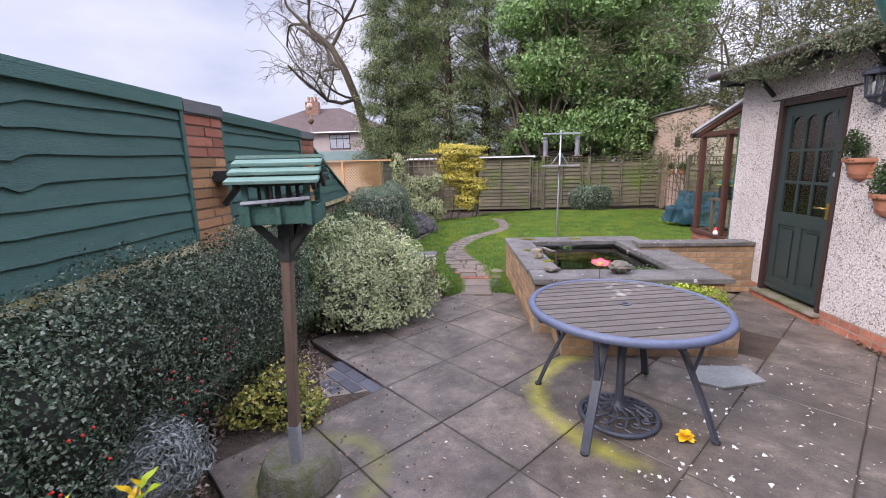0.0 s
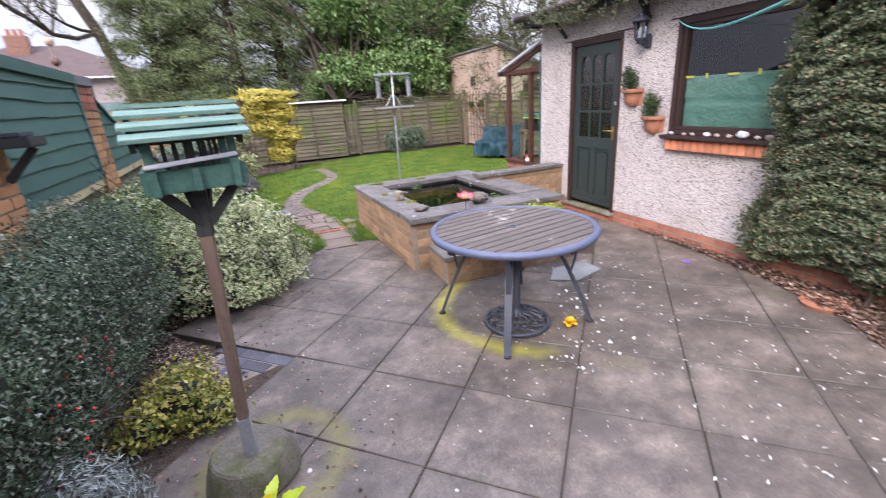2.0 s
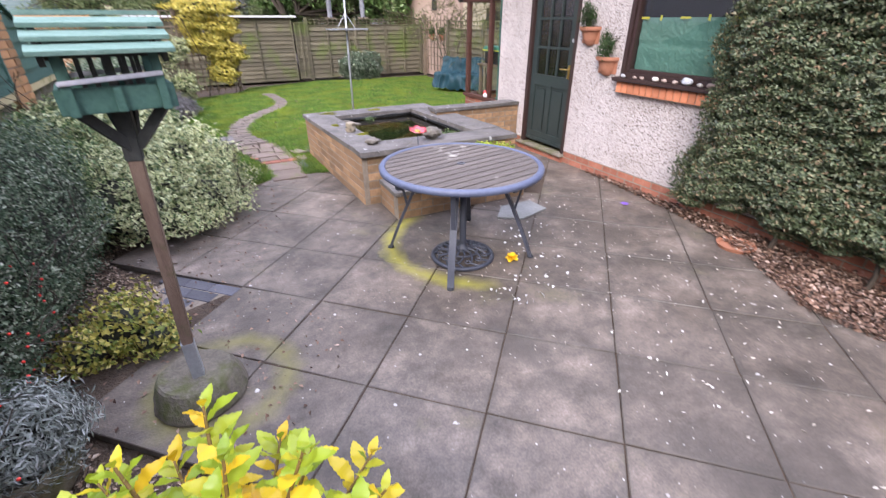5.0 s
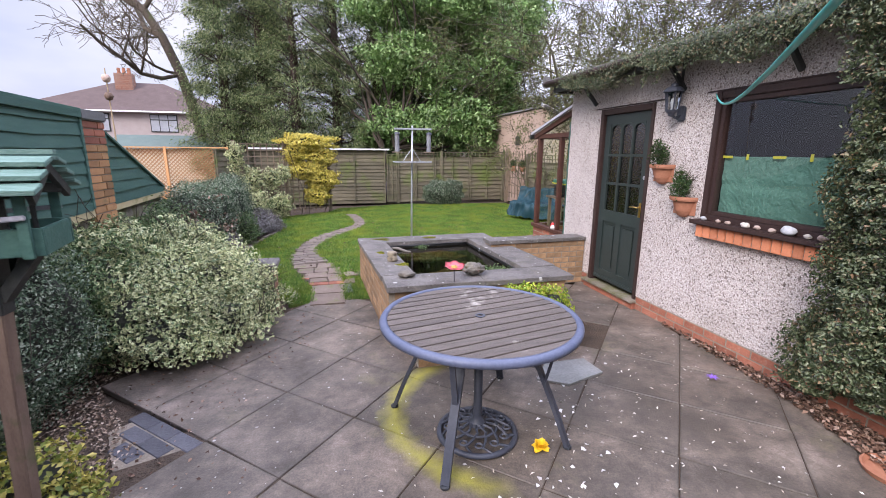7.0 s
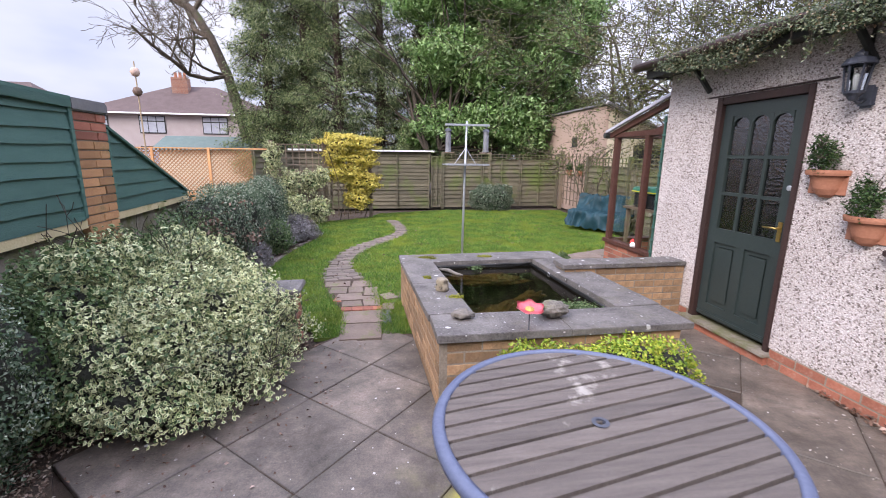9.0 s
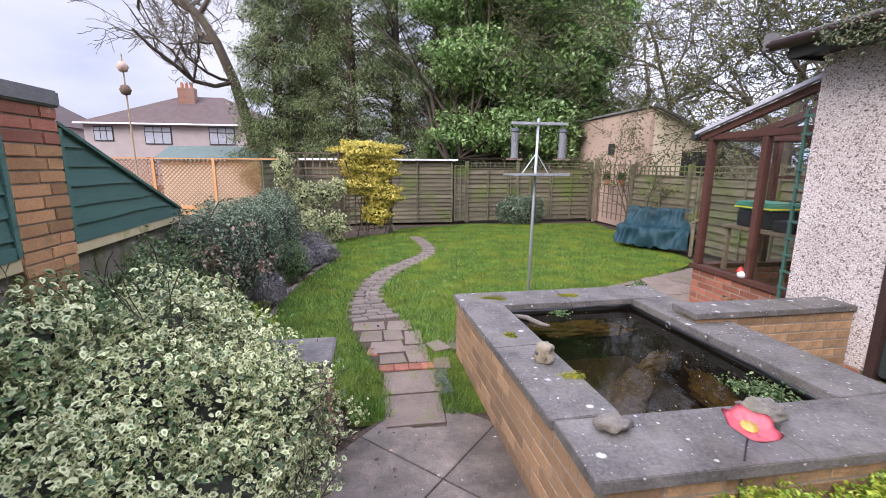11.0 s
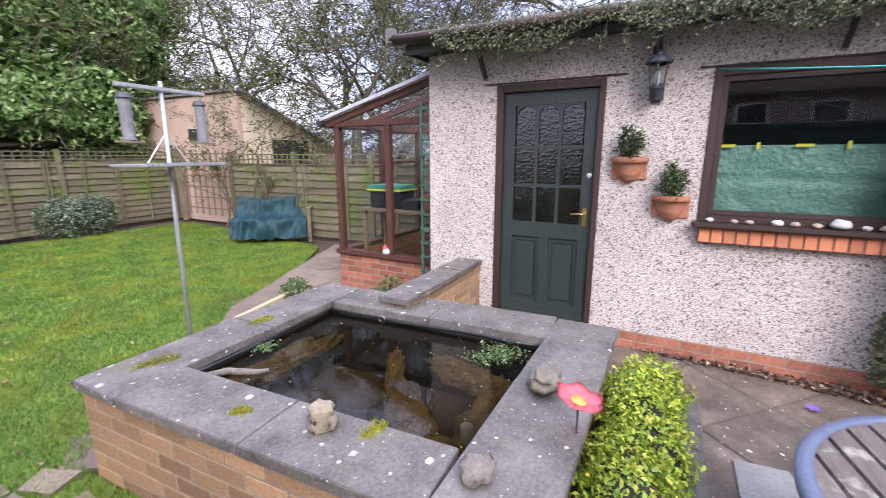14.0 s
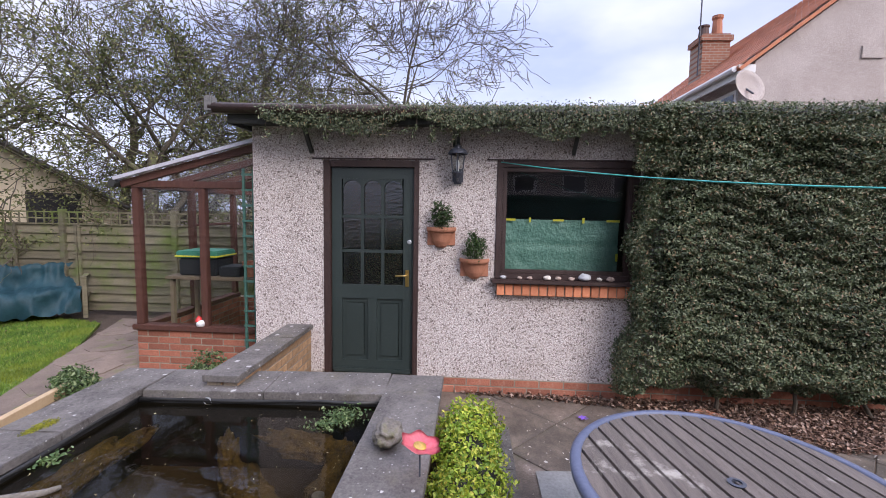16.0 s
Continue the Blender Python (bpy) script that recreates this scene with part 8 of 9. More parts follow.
for k, (x, y, sx, sy) in enumerate(((1.60, 5.49, 0.085, 0.055), (1.50, 4.7, 0.03, 0.04), (2.25, 5.48, 0.07, 0.03), (1.66, 4.12, 0.05, 0.03))):
    mp_, mn_ = blob_points([((x, y, PZ), (sx, sy, 0.016)), ((x + sx * 0.6, y - sy * 0.7, PZ), (sx * 0.6, sy * 0.5, 0.012)), ((x - sx * 0.8, y + sy * 0.3, PZ), (sx * 0.5, sy * 0.6, 0.010))], 1500, rng, 0.1, 0.8, floor=PZ - 0.001)
    tagged(leaves("moss_pad", mp_, mn_, 0.008, 0.5, "moss", None, rng, 0.9), "pad of yellow-green moss on the coping", "moss", "moss pads")
plank = thing("loose_plank", (3.1, 6.4, 0), "pale sawn timber edging plank lying by the pond", "plank")
part("plank", bar((2.95, 6.74, 0.05), (4.06, 6.96, 0.05), 0.06, 0.09, bev=0.004), surf("pale_sawn_wood", (0.42, 0.30, 0.17), (0.56, 0.42, 0.26), 4, 60, 0.8, 0.3), plank)
yf = thing("silk_flower", (2.085, 1.815, 0), "yellow flower head dropped on the paving", "flower")
V, F = [], []
for k in range(14):
    a, t = k * 2.4, 0.25 + 0.9 * (k / 14)
    big_leaf(Vector((2.085, 1.815, 0.015)), Vector((math.cos(a) * t, math.sin(a) * t, 1.2 - t)), Vector((0, 0, 1)), 0.055, 0.05)
mesh_np("petals", np.array(V), np.array(F), surf("yellow_petal", (0.78, 0.42, 0.01), (0.85, 0.58, 0.02), 20, 60, 0.6, 0.0), yf)
pfw = thing("purple_flower", (3.75, 2.23, 0), "small purple flower fallen on the paving", "flower")
V, F = [], []
for k in range(7):
    a = k * 0.9
    big_leaf(Vector((3.75, 2.23, 0.012)), Vector((math.cos(a), math.sin(a), 0.45)), Vector((0, 0, 1)), 0.05, 0.016)
mesh_np("petals", np.array(V), np.array(F), surf("purple_petal", (0.16, 0.07, 0.42), (0.24, 0.12, 0.55), 20, 60, 0.6, 0.0), pfw)
tr_ = thing("terracotta_saucer", (3.85, 1.16, 0), "terracotta plant saucer lying on the paving", "saucer")
part("saucer", lathe([(0.0, 0.006), (0.12, 0.006), (0.135, 0.03), (0.145, 0.03), (0.13, 0.0), (0.0, 0.0)], (3.85, 1.16, 0.002), sides=28), "terracotta", tr_)
drain = thing("slate_slab", (2.7, 2.5, 0), "worn pale grey slate slab over the drain beside the table", "slab", kind="structure")
part("slab", prism([(2.42, 2.53), (2.60, 2.74), (2.95, 2.74), (2.97, 2.50), (2.62, 2.40)], 0.003, 0.02), surf("grey_slate", (0.15, 0.15, 0.14), (0.30, 0.30, 0.285), 4, 50, 0.7, 0.4), drain)

# end wall of the border, with a flat slab on top
ew = thing("border_wall", (0.15, 4.7, 0), "short brick end wall of the border with a grey slab on top", "wall", kind="structure")
brick_wall(ew, (-0.05, 4.83), (0.34, 4.83), 0.0, 6, "brick_red", 0.1, 0, 0.2, 0.075)
brick_wall(ew, (0.30, 4.78), (0.30, 4.52), 0.0, 6, "brick_red", 0.1, 1, 0.2, 0.075)
part("slab", box(-0.07, 4.56, 0.452, 0.37, 4.95, 0.50, bev=0.01), "coping", ew, "grey lichened slab")

# raised step and platform at the house end
stp = thing("step", (1.5, -0.8, 0), "raised concrete step slab beside blue brick edging", "step", kind="structure")
q = [Vector((1.63, -0.63, 0)), Vector((1.63, -0.63, 0)) + U_DIR * 0.56, Vector((1.63, -0.63, 0)) + U_DIR * 0.56 - V_DIR * 1.5, Vector((1.63, -0.63, 0)) - V_DIR * 1.5]
part("tread", prism([(p.x, p.y) for p in q], 0.105, 0.15), "slab", stp)
part("riser", prism([(p.x * 0.97 + 0.03 * 1.2, p.y * 0.97 - 0.03 * 1.4) for p in q], 0.0, 0.105), "blue_brick", stp)
pla = thing("platform", (3.2, -1.2, 0), "raised blue brick platform at the house end", "platform", kind="structure")
q = [Vector((3.26, -0.53, 0)), Vector((3.26, -0.53, 0)) + U_DIR * 1.2, Vector((2.66, -1.05, 0)) + U_DIR * 1.2, Vector((2.66, -1.05, 0))]
part("top", prism([(p.x, p.y) for p in q], 0.1, 0.15), "slab", pla)
part("body", prism([(p.x, p.y - 0.03) for p in q], 0.0, 0.1), "mortar", pla)
brick_wall(pla, (2.69, -1.045), (3.28, -0.56), 0.0, 1, "blue_brick", 0.06, 0, 0.2, 0.098)
def piece_mesh(name, lx, ly, h, mt, bev=0.005):
    me = bpy.data.meshes.new(name)
    b = box(-lx / 2, -ly / 2, -h, lx / 2, ly / 2, 0)
    bmesh.ops.bevel(b, geom=[e for e in b.edges], offset=bev, segments=1, affect="EDGES")
    b.to_mesh(me)
    b.free()
    me.materials.append(M[mt] if isinstance(mt, str) else mt)
    return me
bricks_b = thing("brick_edging", (2.0, -1.2, 0), "blue and red brick paving strip beside the step", "paving", kind="structure")
mb, mr_ = piece_mesh("edging_blue", 0.21, 0.10, 0.06, "blue_brick"), piece_mesh("edging_red", 0.21, 0.10, 0.06, "sett")
for i in range(8):
    for j in range(3):
        c = Vector((1.63, -0.63, 0)) + U_DIR * (0.63 + j * 0.112) - V_DIR * (0.02 + i * 0.222 + (0.1 if j % 2 else 0))
        o = new("brick", mb if (i * 3 + j * 5) % 4 else mr_)
        o.matrix_basis = Matrix.Translation((c.x, c.y, 0.155 + random.uniform(-0.004, 0.004))) @ Matrix.Rotation(radians(47 + random.uniform(-2, 2)), 4, "Z")
        adopt(o, bricks_b)
part("bed", prism([((Vector((1.63, -0.63, 0)) + U_DIR * a - V_DIR * b)[0], (Vector((1.63, -0.63, 0)) + U_DIR * a - V_DIR * b)[1]) for a, b in ((0.565, -0.1), (0.92, -0.1), (0.92, 1.8), (0.565, 1.8))], 0.0, 0.10), "mortar", bricks_b)
for i, (du, dv) in enumerate(((0.70, 0.42), (0.95, 0.36), (0.72, 0.30), (0.96, 0.24), (0.74, 0.18))):
    c = Vector((1.63, -0.63, 0)) + U_DIR * du + V_DIR * dv
    o = new("brick", mb)
    o.matrix_basis = Matrix.Translation((c.x, c.y, 0.004)) @ Matrix.Rotation(radians(-43 + (90 if i == 2 else 0)), 4, "Z")
    adopt(o, bricks_b)

# ---- grass blades ----
rg = np.random.default_rng(401)
def path_mid(s):
    """The middle and width of the garden path at s from 0 to 1."""
    key = ((0.87, 4.6, 0.38), (0.88, 5.2, 0.40), (0.74, 5.9, 0.5), (0.60, 6.55, 0.56), (0.49, 7.5, 0.36), (0.72, 8.5, 0.38), (1.18, 9.3, 0.36), (1.55, 10.0, 0.32), (1.60, 10.8, 0.32), (1.45, 11.9, 0.34))
    f = s * (len(key) - 1)
    i = min(int(f), len(key) - 2)
    t = f - i
    p = [key[max(0, min(len(key) - 1, i + k))] for k in (-1, 0, 1, 2)]
    return tuple(0.5 * ((2 * p[1][c]) + (-p[0][c] + p[2][c]) * t + (2 * p[0][c] - 5 * p[1][c] + 4 * p[2][c] - p[3][c]) * t * t + (-p[0][c] + 3 * p[1][c] - 3 * p[2][c] + p[3][c]) * t ** 3) for c in range(3))
pm = np.array([path_mid(s) for s in np.linspace(0, 1, 120)])
n = 420000
gx, gy = rg.uniform(-1.1, 6.8, n), 4.6 + 9.4 * rg.uniform(0, 1, n) ** 1.5
ok = inside(LAWN, gx, gy)
gx, gy = gx[ok], gy[ok]
d2 = np.full(len(gx), 9.0)
for x, y, w in pm:
    d2 = np.minimum(d2, np.hypot(gx - x, gy - y) - w / 2)
ok = d2 > -0.02 + 0.03 * rg.normal(size=len(gx)) * 0.6
gx, gy, d2 = gx[ok], gy[ok], d2[ok]
n = len(gx)
hgt = rg.uniform(0.018, 0.045, n) * np.where(d2 < 0.12, 1.3, 1.0)
a = rg.uniform(0, 6.28, n)
lx_, ly_ = rg.normal(0, 0.6, n) * hgt, rg.normal(0, 0.6, n) * hgt
w = rg.uniform(0.002, 0.0045, n) * (1 + np.clip((gy - 6) / 5, 0, 1.5))
b0 = np.stack([gx - w * np.cos(a), gy - w * np.sin(a), np.full(n, -0.008)], 1)
b1 = np.stack([gx + w * np.cos(a), gy + w * np.sin(a), np.full(n, -0.008)], 1)
b2 = np.stack([gx + lx_, gy + ly_, hgt], 1)
M["grass"] = leaf_mat("grass_blades", [(0.0, (0.05, 0.11, 0.014)), (0.5, (0.10, 0.215, 0.030)), (0.85, (0.20, 0.32, 0.05)), (1.0, (0.36, 0.36, 0.11))], 0.6, 0.3, patch=(0.25, 0.29, 0.032), patch_scale=1.6)
tagged(mesh_np("grass", np.stack([b0, b1, b2], 1).reshape(-1, 3), np.arange(n * 3).reshape(-1, 3), "grass"), "short mossy green grass of the lawn", "grass", kind="stuff")

# ---- fallen leaves and bark in the beds ----
def litter(name, label, poly, n, size, seed, z=-0.02, mt="litter", thick=0.03, aspect=0.6):
    rg = np.random.default_rng(seed)
    xs, ys = [q[0] for q in poly], [q[1] for q in poly]
    x, y = rg.uniform(min(xs), max(xs), n * 2), rg.uniform(min(ys), max(ys), n * 2)
    ok = inside(poly, x, y)
    x, y = x[ok][:n], y[ok][:n]
    p = np.stack([x, y, z + thick * rg.uniform(0, 1, len(x)) ** 1.5], 1)
    o = leaves(name, p, np.tile(np.array([[0, 0, 1.0]]), (len(p), 1)), size, aspect, mt, None, rg, 0.45)
    return tagged(o, label, "leaf litter", kind="stuff")
BED = [(-1.3, -1.0), (0.1, -1.0), (0.1, 0.75), (-0.46, 1.21), (-0.81, 1.65), (-0.15, 2.35), (-0.75, 3.25), (0.42, 4.6), (0.3, 5.0), (-0.5, 6.0), (-0.6, 9.6), (-1.3, 11.0), (-1.45, 11.0), (-1.25, 2.0)] # planted border
tagged(part("soil_bed", prism(BED, -0.049, -0.016), "soil"), "brown soil of the planted border", "soil", kind="structure")
litter("bark_chips", "brown bark chips and dead leaves in the bed", BED, 36000, 0.026, 411, -0.016, "chips")
litter("leaf_drift", "drift of dry brown leaves along the outbuilding", [(4.18, 3.4), (4.08, 2.4), (3.98, 1.7), (3.75, 1.0), (3.4, 0.45), (3.45, -0.1), (3.75, -0.5), (4.18, -0.9)], 9000, 0.036, 412, 0.0, thick=0.04)
litter("petal_scatter", "pale fallen petals scattered over the paving", [(4.1, 3.0), (3.0, 2.9), (1.2, 2.6), (0.9, 1.8), (1.4, 1.0), (2.3, -0.5), (3.4, 0.2)], 420, 0.024, 413, 0.003, leaf_mat("pale_petals", [(0.0, (0.35, 0.30, 0.24)), (1.0, (0.66, 0.63, 0.58))], 0.8, 0.0), 0.004, 0.4)
litter("white_petals", "white oval petals dropped round the table", [(1.5, 1.45), (1.9, 1.25), (2.45, 1.5), (2.75, 2.2), (2.6, 2.5), (2.2, 2.2), (2.0, 1.75)], 62, 0.034, 416, 0.004, leaf_mat("white_petals", [(0.0, (0.58, 0.57, 0.55)), (1.0, (0.82, 0.81, 0.80))], 0.7, 0.1), 0.004, 0.75)
litter("floating_leaves", "specks of leaf floating on the pond", POOL, 90, 0.014, 417, 0.463, leaf_mat("floating_specks", [(0.0, (0.16, 0.12, 0.05)), (0.6, (0.30, 0.26, 0.12)), (1.0, (0.36, 0.33, 0.2))], 0.7, 0.0), 0.002, 0.45)
litter("lawn_leaves", "a few brown leaves on the lawn", [(0.2, 5.2), (1.2, 5.2), (3.2, 7.5), (5.8, 9.0), (6.0, 13.0), (1.0, 12.5), (-0.3, 8.0)], 330, 0.045, 414, 0.015, "litter", 0.02)

# ---- paving pieces ----
PATIO = [(-0.39, 1.25), (-0.78, 1.68), (0.05, 2.52), (-0.72, 3.30), (0.52, 4.62), (0.66, 4.74), (1.4, 4.74), (1.4, 3.4), (3.2, 3.4), (3.2, 4.7), (4.2, 4.7), (4.2, -1.6), (3.0, -2.6), (0.9, -2.9), (-0.03, -0.86), (0.57, -0.06), (0.35, 0.56)]
patio = thing("pavement_patio", (1.5, 1.5, 0), "old grey-brown concrete slab patio with damp stains and lichen", "paving", kind="structure")
part("bed", prism(PATIO, -0.045, -0.008), "soil", patio)
SLABBED = PATIO[:6] + [(1.8, 4.74), (1.8, 3.3)] + [(3.2, 3.2), (3.2, 4.9), (4.6, 4.9), (4.6, -1.9)] + PATIO[12:]
sm = piece_mesh("patio_slab", GRID_U - 0.007, GRID_V - 0.007, 0.045, "slab", 0.004)
for i in range(-6, 8):
    for j in range(-7, 8):
        c = on_grid(i + 0.5, j + 0.5)
        if not inside(SLABBED, np.array([c.x]), np.array([c.y]))[0]:
            continue
        o = new("slab", sm)
        o.matrix_basis = Matrix.Translation((c.x, c.y, random.uniform(-0.003, 0.002))) @ Matrix.Rotation(radians(-43 + random.uniform(-0.5, 0.5)), 4, "Z") @ Matrix.Rotation(radians(random.uniform(-0.25, 0.25)), 4, "X")
        adopt(o, patio)
fill = thing("brick_infill", (0, 2.35, 0), "small triangle of blue-grey bricks at the patio edge", "paving", kind="structure")
part("bed", prism([(0.17, 2.36), (-0.30, 2.72), (-0.42, 2.60), (-0.24, 2.22)], -0.04, -0.006), "mortar", fill)
for i in range(3):
    for j in range(3 - i):
        c = Vector((0.18, 2.36, 0)) - U_DIR * (0.115 + 0.212 * j + 0.10 * i) - V_DIR * (0.056 + 0.108 * i)
        o = new("brick", mb)
        o.matrix_basis = Matrix.Translation((c.x, c.y, 0.001 + random.uniform(-0.003, 0.003))) @ Matrix.Rotation(radians(-43 + random.uniform(-1, 1)), 4, "Z")
        adopt(o, fill)

pth = thing("path", (0.8, 7, 0), "winding garden path of flagstones and old bricks", "path", kind="structure")
strip = bmesh.new()
prev = None
for k in range(60):
    s = k / 59
    x, y, w = path_mid(s)
    x2, y2, _ = path_mid(min(1, s + 0.01)) if s < 0.99 else (x + 0.0, y + 0.1, 0)
    d = Vector((x2 - x, y2 - y, 0)).normalized()
    n_ = Vector((-d.y, d.x, 0))
    cur = [strip.verts.new(Vector((x, y, 0.0)) + n_ * (w / 2 + 0.01)), strip.verts.new(Vector((x, y, 0.0)) - n_ * (w / 2 + 0.01))]
    if prev:
        strip.faces.new((prev[0], prev[1], cur[1], cur[0]))
    prev = cur
part("bed", strip, "soil", pth)
sett = piece_mesh("path_brick", 0.19, 0.095, 0.05, "sett", 0.008)
s, row = 0.345, 0
while s < 0.99:
    x, y, w = path_mid(s)
    x2, y2, _ = path_mid(s + 0.008)
    d = Vector((x2 - x, y2 - y, 0))
    step = 0.105
    s += 0.008 * step / max(d.length, 1e-4)
    d.normalize()
    n_ = Vector((-d.y, d.x, 0))
    cnt = max(2, round(w / 0.19))
    for k in range(cnt):
        off = (k - (cnt - 1) / 2) * (w / cnt) + (0.03 if row % 2 else -0.03)
        p = Vector((x, y, 0.012 + random.uniform(-0.006, 0.006))) + n_ * off
        o = new("brick", sett)
        o.matrix_basis = Matrix.Translation(p) @ Matrix.Rotation(math.atan2(n_.y, n_.x) + random.uniform(-0.07, 0.07), 4, "Z") @ Matrix.Diagonal((w / cnt / 0.2, 1, 1, 1))
        adopt(o, pth)
    row += 1
for k, (ya, yb, xa, xb) in enumerate(((4.62, 5.0, 0.67, 1.08), (5.01, 5.36, 0.68, 1.08), (5.50, 5.70, 0.66, 0.86), (5.50, 5.86, 0.875, 1.07), (5.71, 5.98, 0.57, 0.86), (5.87, 6.2, 0.875, 1.04), (5.99, 6.25, 0.46, 0.68), (5.99, 6.25, 0.695, 0.86), (6.22, 6.5, 0.72, 0.98), (6.27, 6.5, 0.37, 0.705))):
    j = lambda: random.uniform(-0.018, 0.018)
    part("flagstone", prism([(xa + j(), ya), (xb + j(), ya + j()), (xb + j(), yb - 0.012), (xa + j(), yb - 0.012 + j())], -0.02, 0.012 + j() * 0.1), "flag", pth)
m_red = piece_mesh("path_red_brick", 0.21, 0.10, 0.06, "brick_red")
for x, y, a, me in ((0.60, 5.80, 75, m_red), (1.13, 5.30, 88, mb), (1.13, 5.08, 91, mb)):
    o = new("brick", me)
    o.matrix_basis = Matrix.Translation((x, y, 0.012)) @ Matrix.Rotation(radians(a), 4, "Z")
    adopt(o, pth)
for k, x in enumerate((0.70, 0.82, 0.94, 1.04)):
    o = new("brick", m_red)
    o.matrix_basis = Matrix.Translation((x, 5.43, 0.014)) @ Matrix.Rotation(radians(2), 4, "Z") @ Matrix.Diagonal((0.55, 1.05, 1, 1))
    adopt(o, pth)

crazy = thing("pavement_flags", (3.6, 6.5, 0), "irregular brown flagstone paving by the greenhouse", "paving", kind="structure")
part("bed", prism([(1.2, 5.8), (3.0, 5.8), (3.2, 4.9), (4.35, 4.9), (4.35, 6.7), (6.4, 6.7), (6.4, 8.6), (5.04, 8.03), (3.23, 7.24), (2.0, 6.06)], -0.045, -0.003), "flag", crazy)
for i in range(11):
    for j in range(8):
        c = (1.5 + i * 0.45 + (0.2 if j % 2 else 0), 5.0 + j * 0.44)
        if not inside([(1.2, 5.82), (3.12, 5.82), (3.2, 5.0), (4.3, 5.0), (4.3, 6.7), (6.4, 6.7), (6.4, 8.5), (5.04, 7.98), (3.23, 7.2), (2.0, 6.02)], np.array([c[0]]), np.array([c[1]]))[0]:
            continue
        pts = []
        for q in range(6):
            a = q * math.pi / 3 + random.uniform(-0.2, 0.2)
            pts.append((c[0] + 0.275 * math.cos(a) * random.uniform(0.9, 1.0), c[1] + 0.265 * math.sin(a) * random.uniform(0.9, 1.0)))
        part("flagstone", prism(pts, -0.04, random.uniform(-0.002, 0.008)), "flag", crazy)
edg = thing("border_edging", (-0.4, 7.5, 0), "row of bricks on edge between lawn and border", "edging", kind="structure")
em = piece_mesh("edging_brick", 0.21, 0.065, 0.1, "sett", 0.006)
line = [(0.05, 5.05), (-0.2, 5.4), (-0.44, 5.97), (-0.51, 6.54), (-0.55, 7.4), (-0.41, 8.54), (-0.14, 9.69), (-0.5, 10.4), (-1.0, 11.2)]
for (x0, y0), (x1, y1) in zip(line, line[1:]):
    L = math.hypot(x1 - x0, y1 - y0)
    for k in range(int(L / 0.22)):
        f = (k + 0.5) * 0.22 / L
        o = new("brick", em)
        o.matrix_basis = Matrix.Translation((x0 + (x1 - x0) * f, y0 + (y1 - y0) * f, 0.026 + random.uniform(-0.022, 0.018))) @ Matrix.Rotation(math.atan2(y1 - y0, x1 - x0) + random.uniform(-0.13, 0.13), 4, "Z") @ Matrix.Rotation(random.uniform(-0.18, 0.18), 4, "X")
        adopt(o, edg)

# dead leaves blown onto the paving by the border
litter("paving_leaves", "scattered dead leaves and crumbs on the paving by the border", [(-0.5, 1.2), (0.2, 0.75), (0.75, 1.5), (0.3, 2.6), (0.7, 3.4), (0.95, 4.6), (0.45, 4.6), (-0.79, 3.26), (-0.02, 2.48), (-0.85, 1.64)], 420, 0.026, 415, 0.003, thick=0.006)

# ---- small things seen beyond and about ----
cane = thing("bamboo_cane", (-2.52, 8.5, 0), "tall bamboo cane carrying two coconut shells", "cane")
part("cane", tube([(-2.50, 8.5, 0), (-2.52, 8.5, 1.6), (-2.53, 8.5, 3.0)], [0.014, 0.012, 0.008], sides=6), surf("pale_cane", (0.30, 0.22, 0.13), (0.42, 0.32, 0.2), 8, 40, 0.7, 0.1), cane)
for z, c in ((2.84, "pink"), (2.56, "wood_post")):
    part("shell", lathe([(0.0, -0.07), (0.045, -0.055), (0.068, 0.0), (0.045, 0.055), (0.0, 0.07)], (-2.52, 8.48, z), sides=14), c, cane, "round hanging shell", True)
spt = thing("stone_pot", (-0.64, 1.10, 0), "round weathered stone bowl holding lavender", "plant pot")
part("bowl", lathe([(0.0, 0.0), (0.09, 0.0), (0.12, 0.05), (0.155, 0.15), (0.16, 0.2), (0.145, 0.205), (0.135, 0.17), (0.0, 0.165)], (-0.64, 1.12, 0.0), sides=28), "concrete", spt, smooth=True)
part("band", lathe([(0.156, 0.165), (0.168, 0.175), (0.168, 0.2), (0.158, 0.205)], (-0.64, 1.12, 0.0), sides=28), "concrete", spt)
gn = thing("painted_ornament", (4.42, 6.02, 0.5), "small red and white painted ornament on the greenhouse ledge", "ornament")
M["red_paint"] = surf("red_paint", (0.55, 0.03, 0.03), (0.65, 0.06, 0.05), 9, 40, 0.4, 0.0)
part("body", lathe([(0.0, 0.0), (0.04, 0.0), (0.045, 0.035), (0.03, 0.06), (0.0, 0.07)], (4.43, 6.02, 0.492), sides=14), "white_pl", gn, "white body", True)
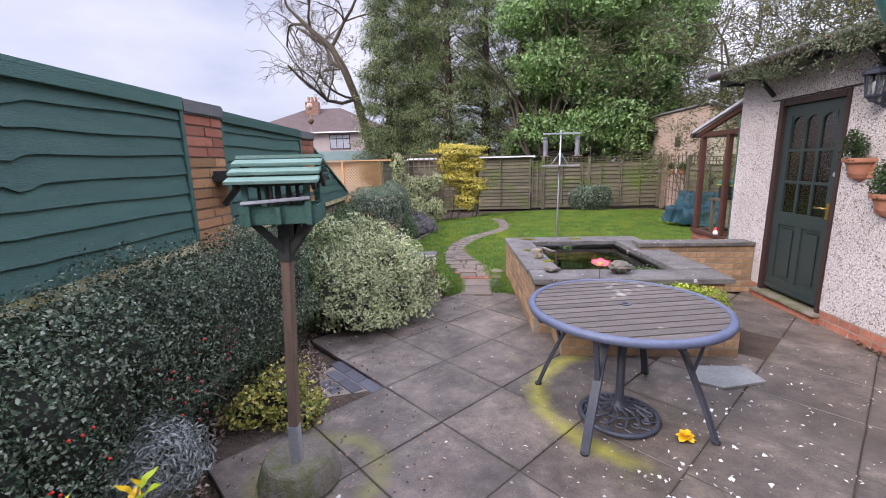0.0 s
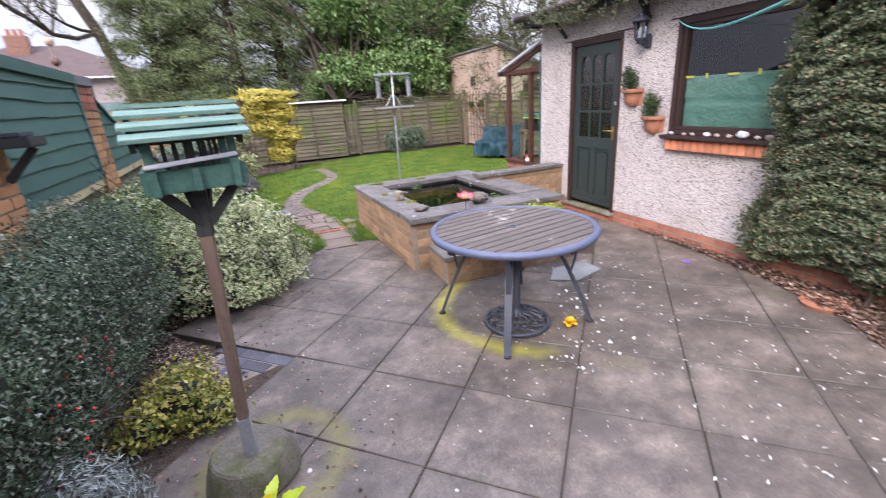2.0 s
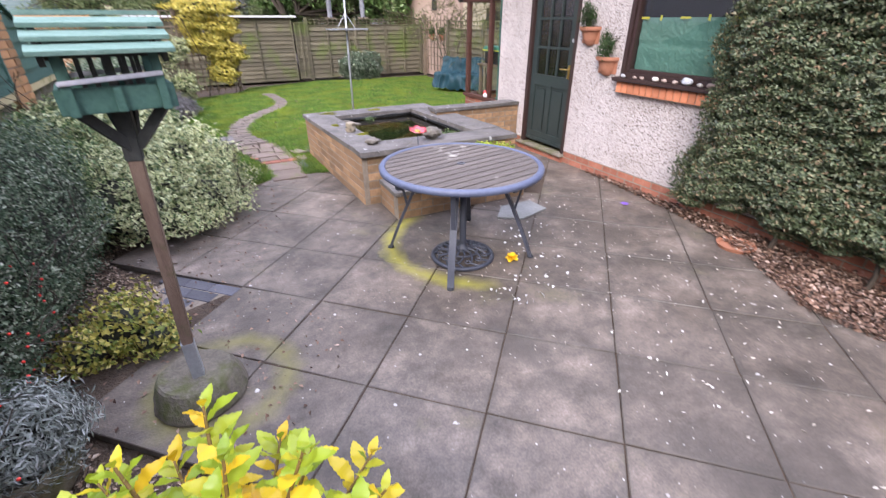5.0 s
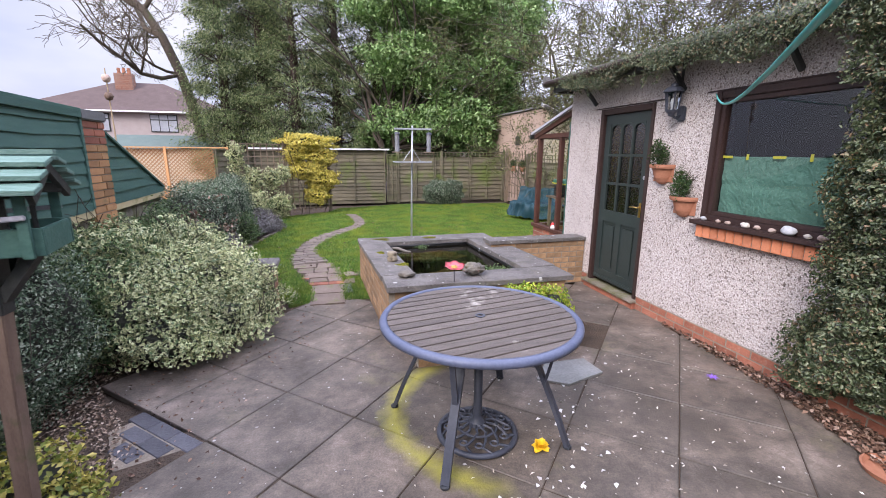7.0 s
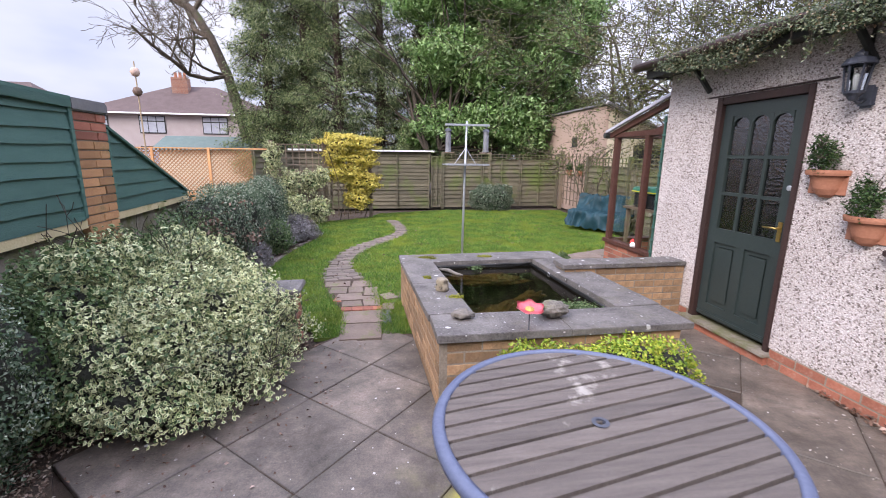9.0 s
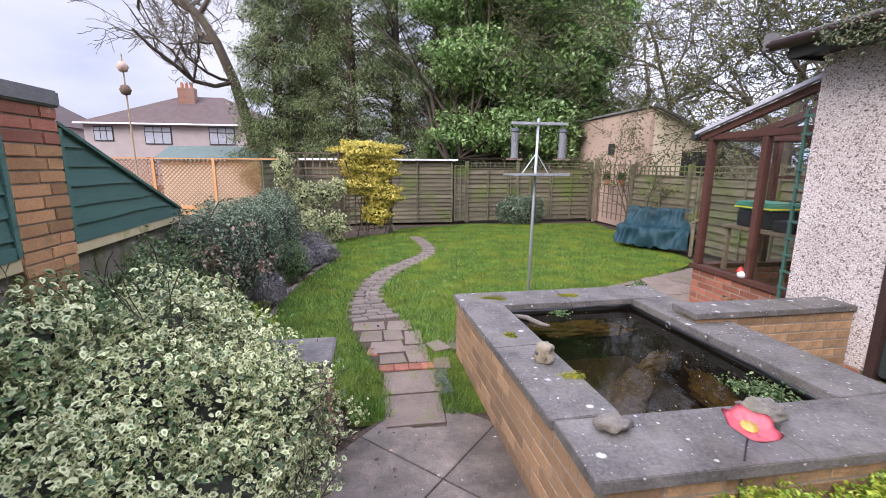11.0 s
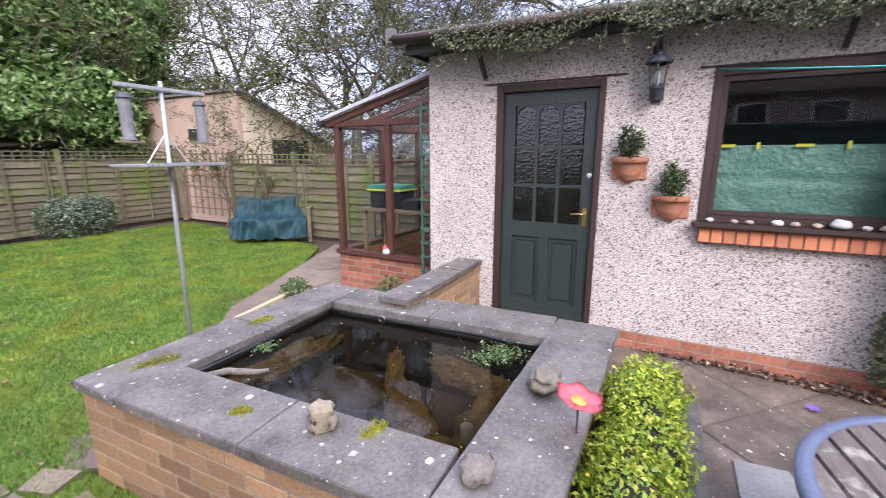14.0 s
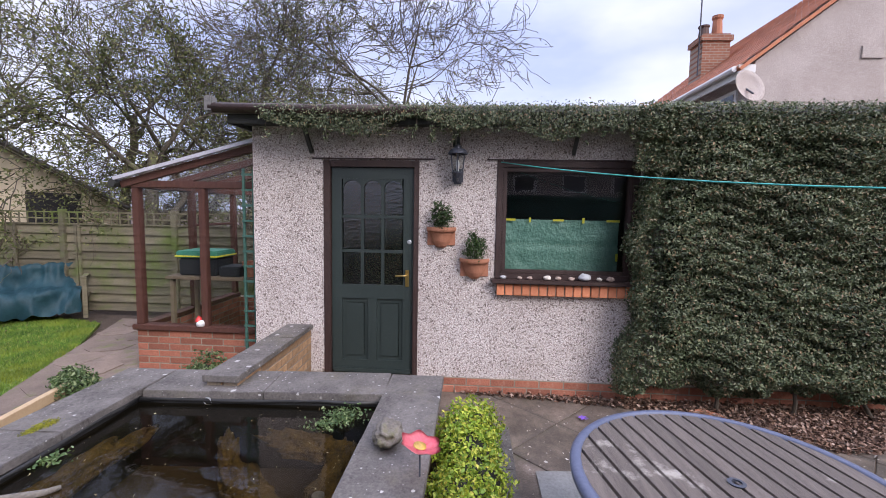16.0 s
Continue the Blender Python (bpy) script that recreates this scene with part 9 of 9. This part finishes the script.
part("cap", lathe([(0.036, 0.052), (0.026, 0.085), (0.0, 0.115)], (4.43, 6.04, 0.492), sides=14), "red_paint", gn, "red pointed top", True)
ros = thing("climbing_rose", (6.55, 10.9, 0), "tangled twiggy climber over the fence top by the garage", "climber")
rg = np.random.default_rng(501)
limbs = []
for y in (10.2, 10.8, 11.4, 11.9):
    branches((6.55, y, 0), (0.02, rg.normal(0, 0.1), 1), 1.7, 0.02, 3, rg, limbs, 0.7, 4, 0.0, 0.25, 0.55, 0.004)
limb_mesh("branchwork", limbs, "bark", ros)
P = np.array([np.array(pts[int(rg.integers(2, len(pts)))]) + rg.normal(0, 0.08, 3) for pts, r, d in limbs for _ in range(7)])
P = P[P[:, 2] > 1.1]
leaves("foliage", P, np.tile(np.array([[0, 0, 1.0]]), (len(P), 1)), 0.06, 0.5, "leaf_olive", ros, rg, 1.2)
# bare straggly stems standing out of the border
stg = thing("straggly_stems", (-0.6, 6.2, 0), "thin bare dead plant stems standing in the border", "plant")
limbs = []
for k in range(12):
    branches((-0.95 + rg.uniform(0, 0.35), 5.6 + rg.uniform(0, 1.3), 0), (rg.normal(0, 0.25), rg.normal(0, 0.25), 1), rg.uniform(0.4, 0.75), 0.006, 2, rg, limbs, 0.6, 3, 0.1, 0.2, 0.6, 0.002)
limb_mesh("branchwork", limbs, "twig", stg)
P = np.array([np.array(pts[int(rg.integers(1, len(pts)))]) + rg.normal(0, 0.03, 3) for pts, r, d in limbs for _ in range(5)])
leaves("foliage", P, np.tile(np.array([[0, 0, 1.0]]), (len(P), 1)), 0.05, 0.5, "litter", stg, rg, 1.2)
for k, (x, y, w, h, a) in enumerate(((1.17, 5.80, 0.16, 0.22, 20), (1.16, 5.45, 0.14, 0.2, -8))):
    c, s_ = math.cos(radians(a)), math.sin(radians(a))
    q = [(x + c * dx - s_ * dy, y + s_ * dx + c * dy) for dx, dy in ((-w / 2, -h / 2), (w / 2, -h / 2), (w / 2 * 0.8, h / 2), (-w / 2, h / 2 * 0.7))]
    part("flagstone", prism(q, -0.01, 0.02), "flag", pth)
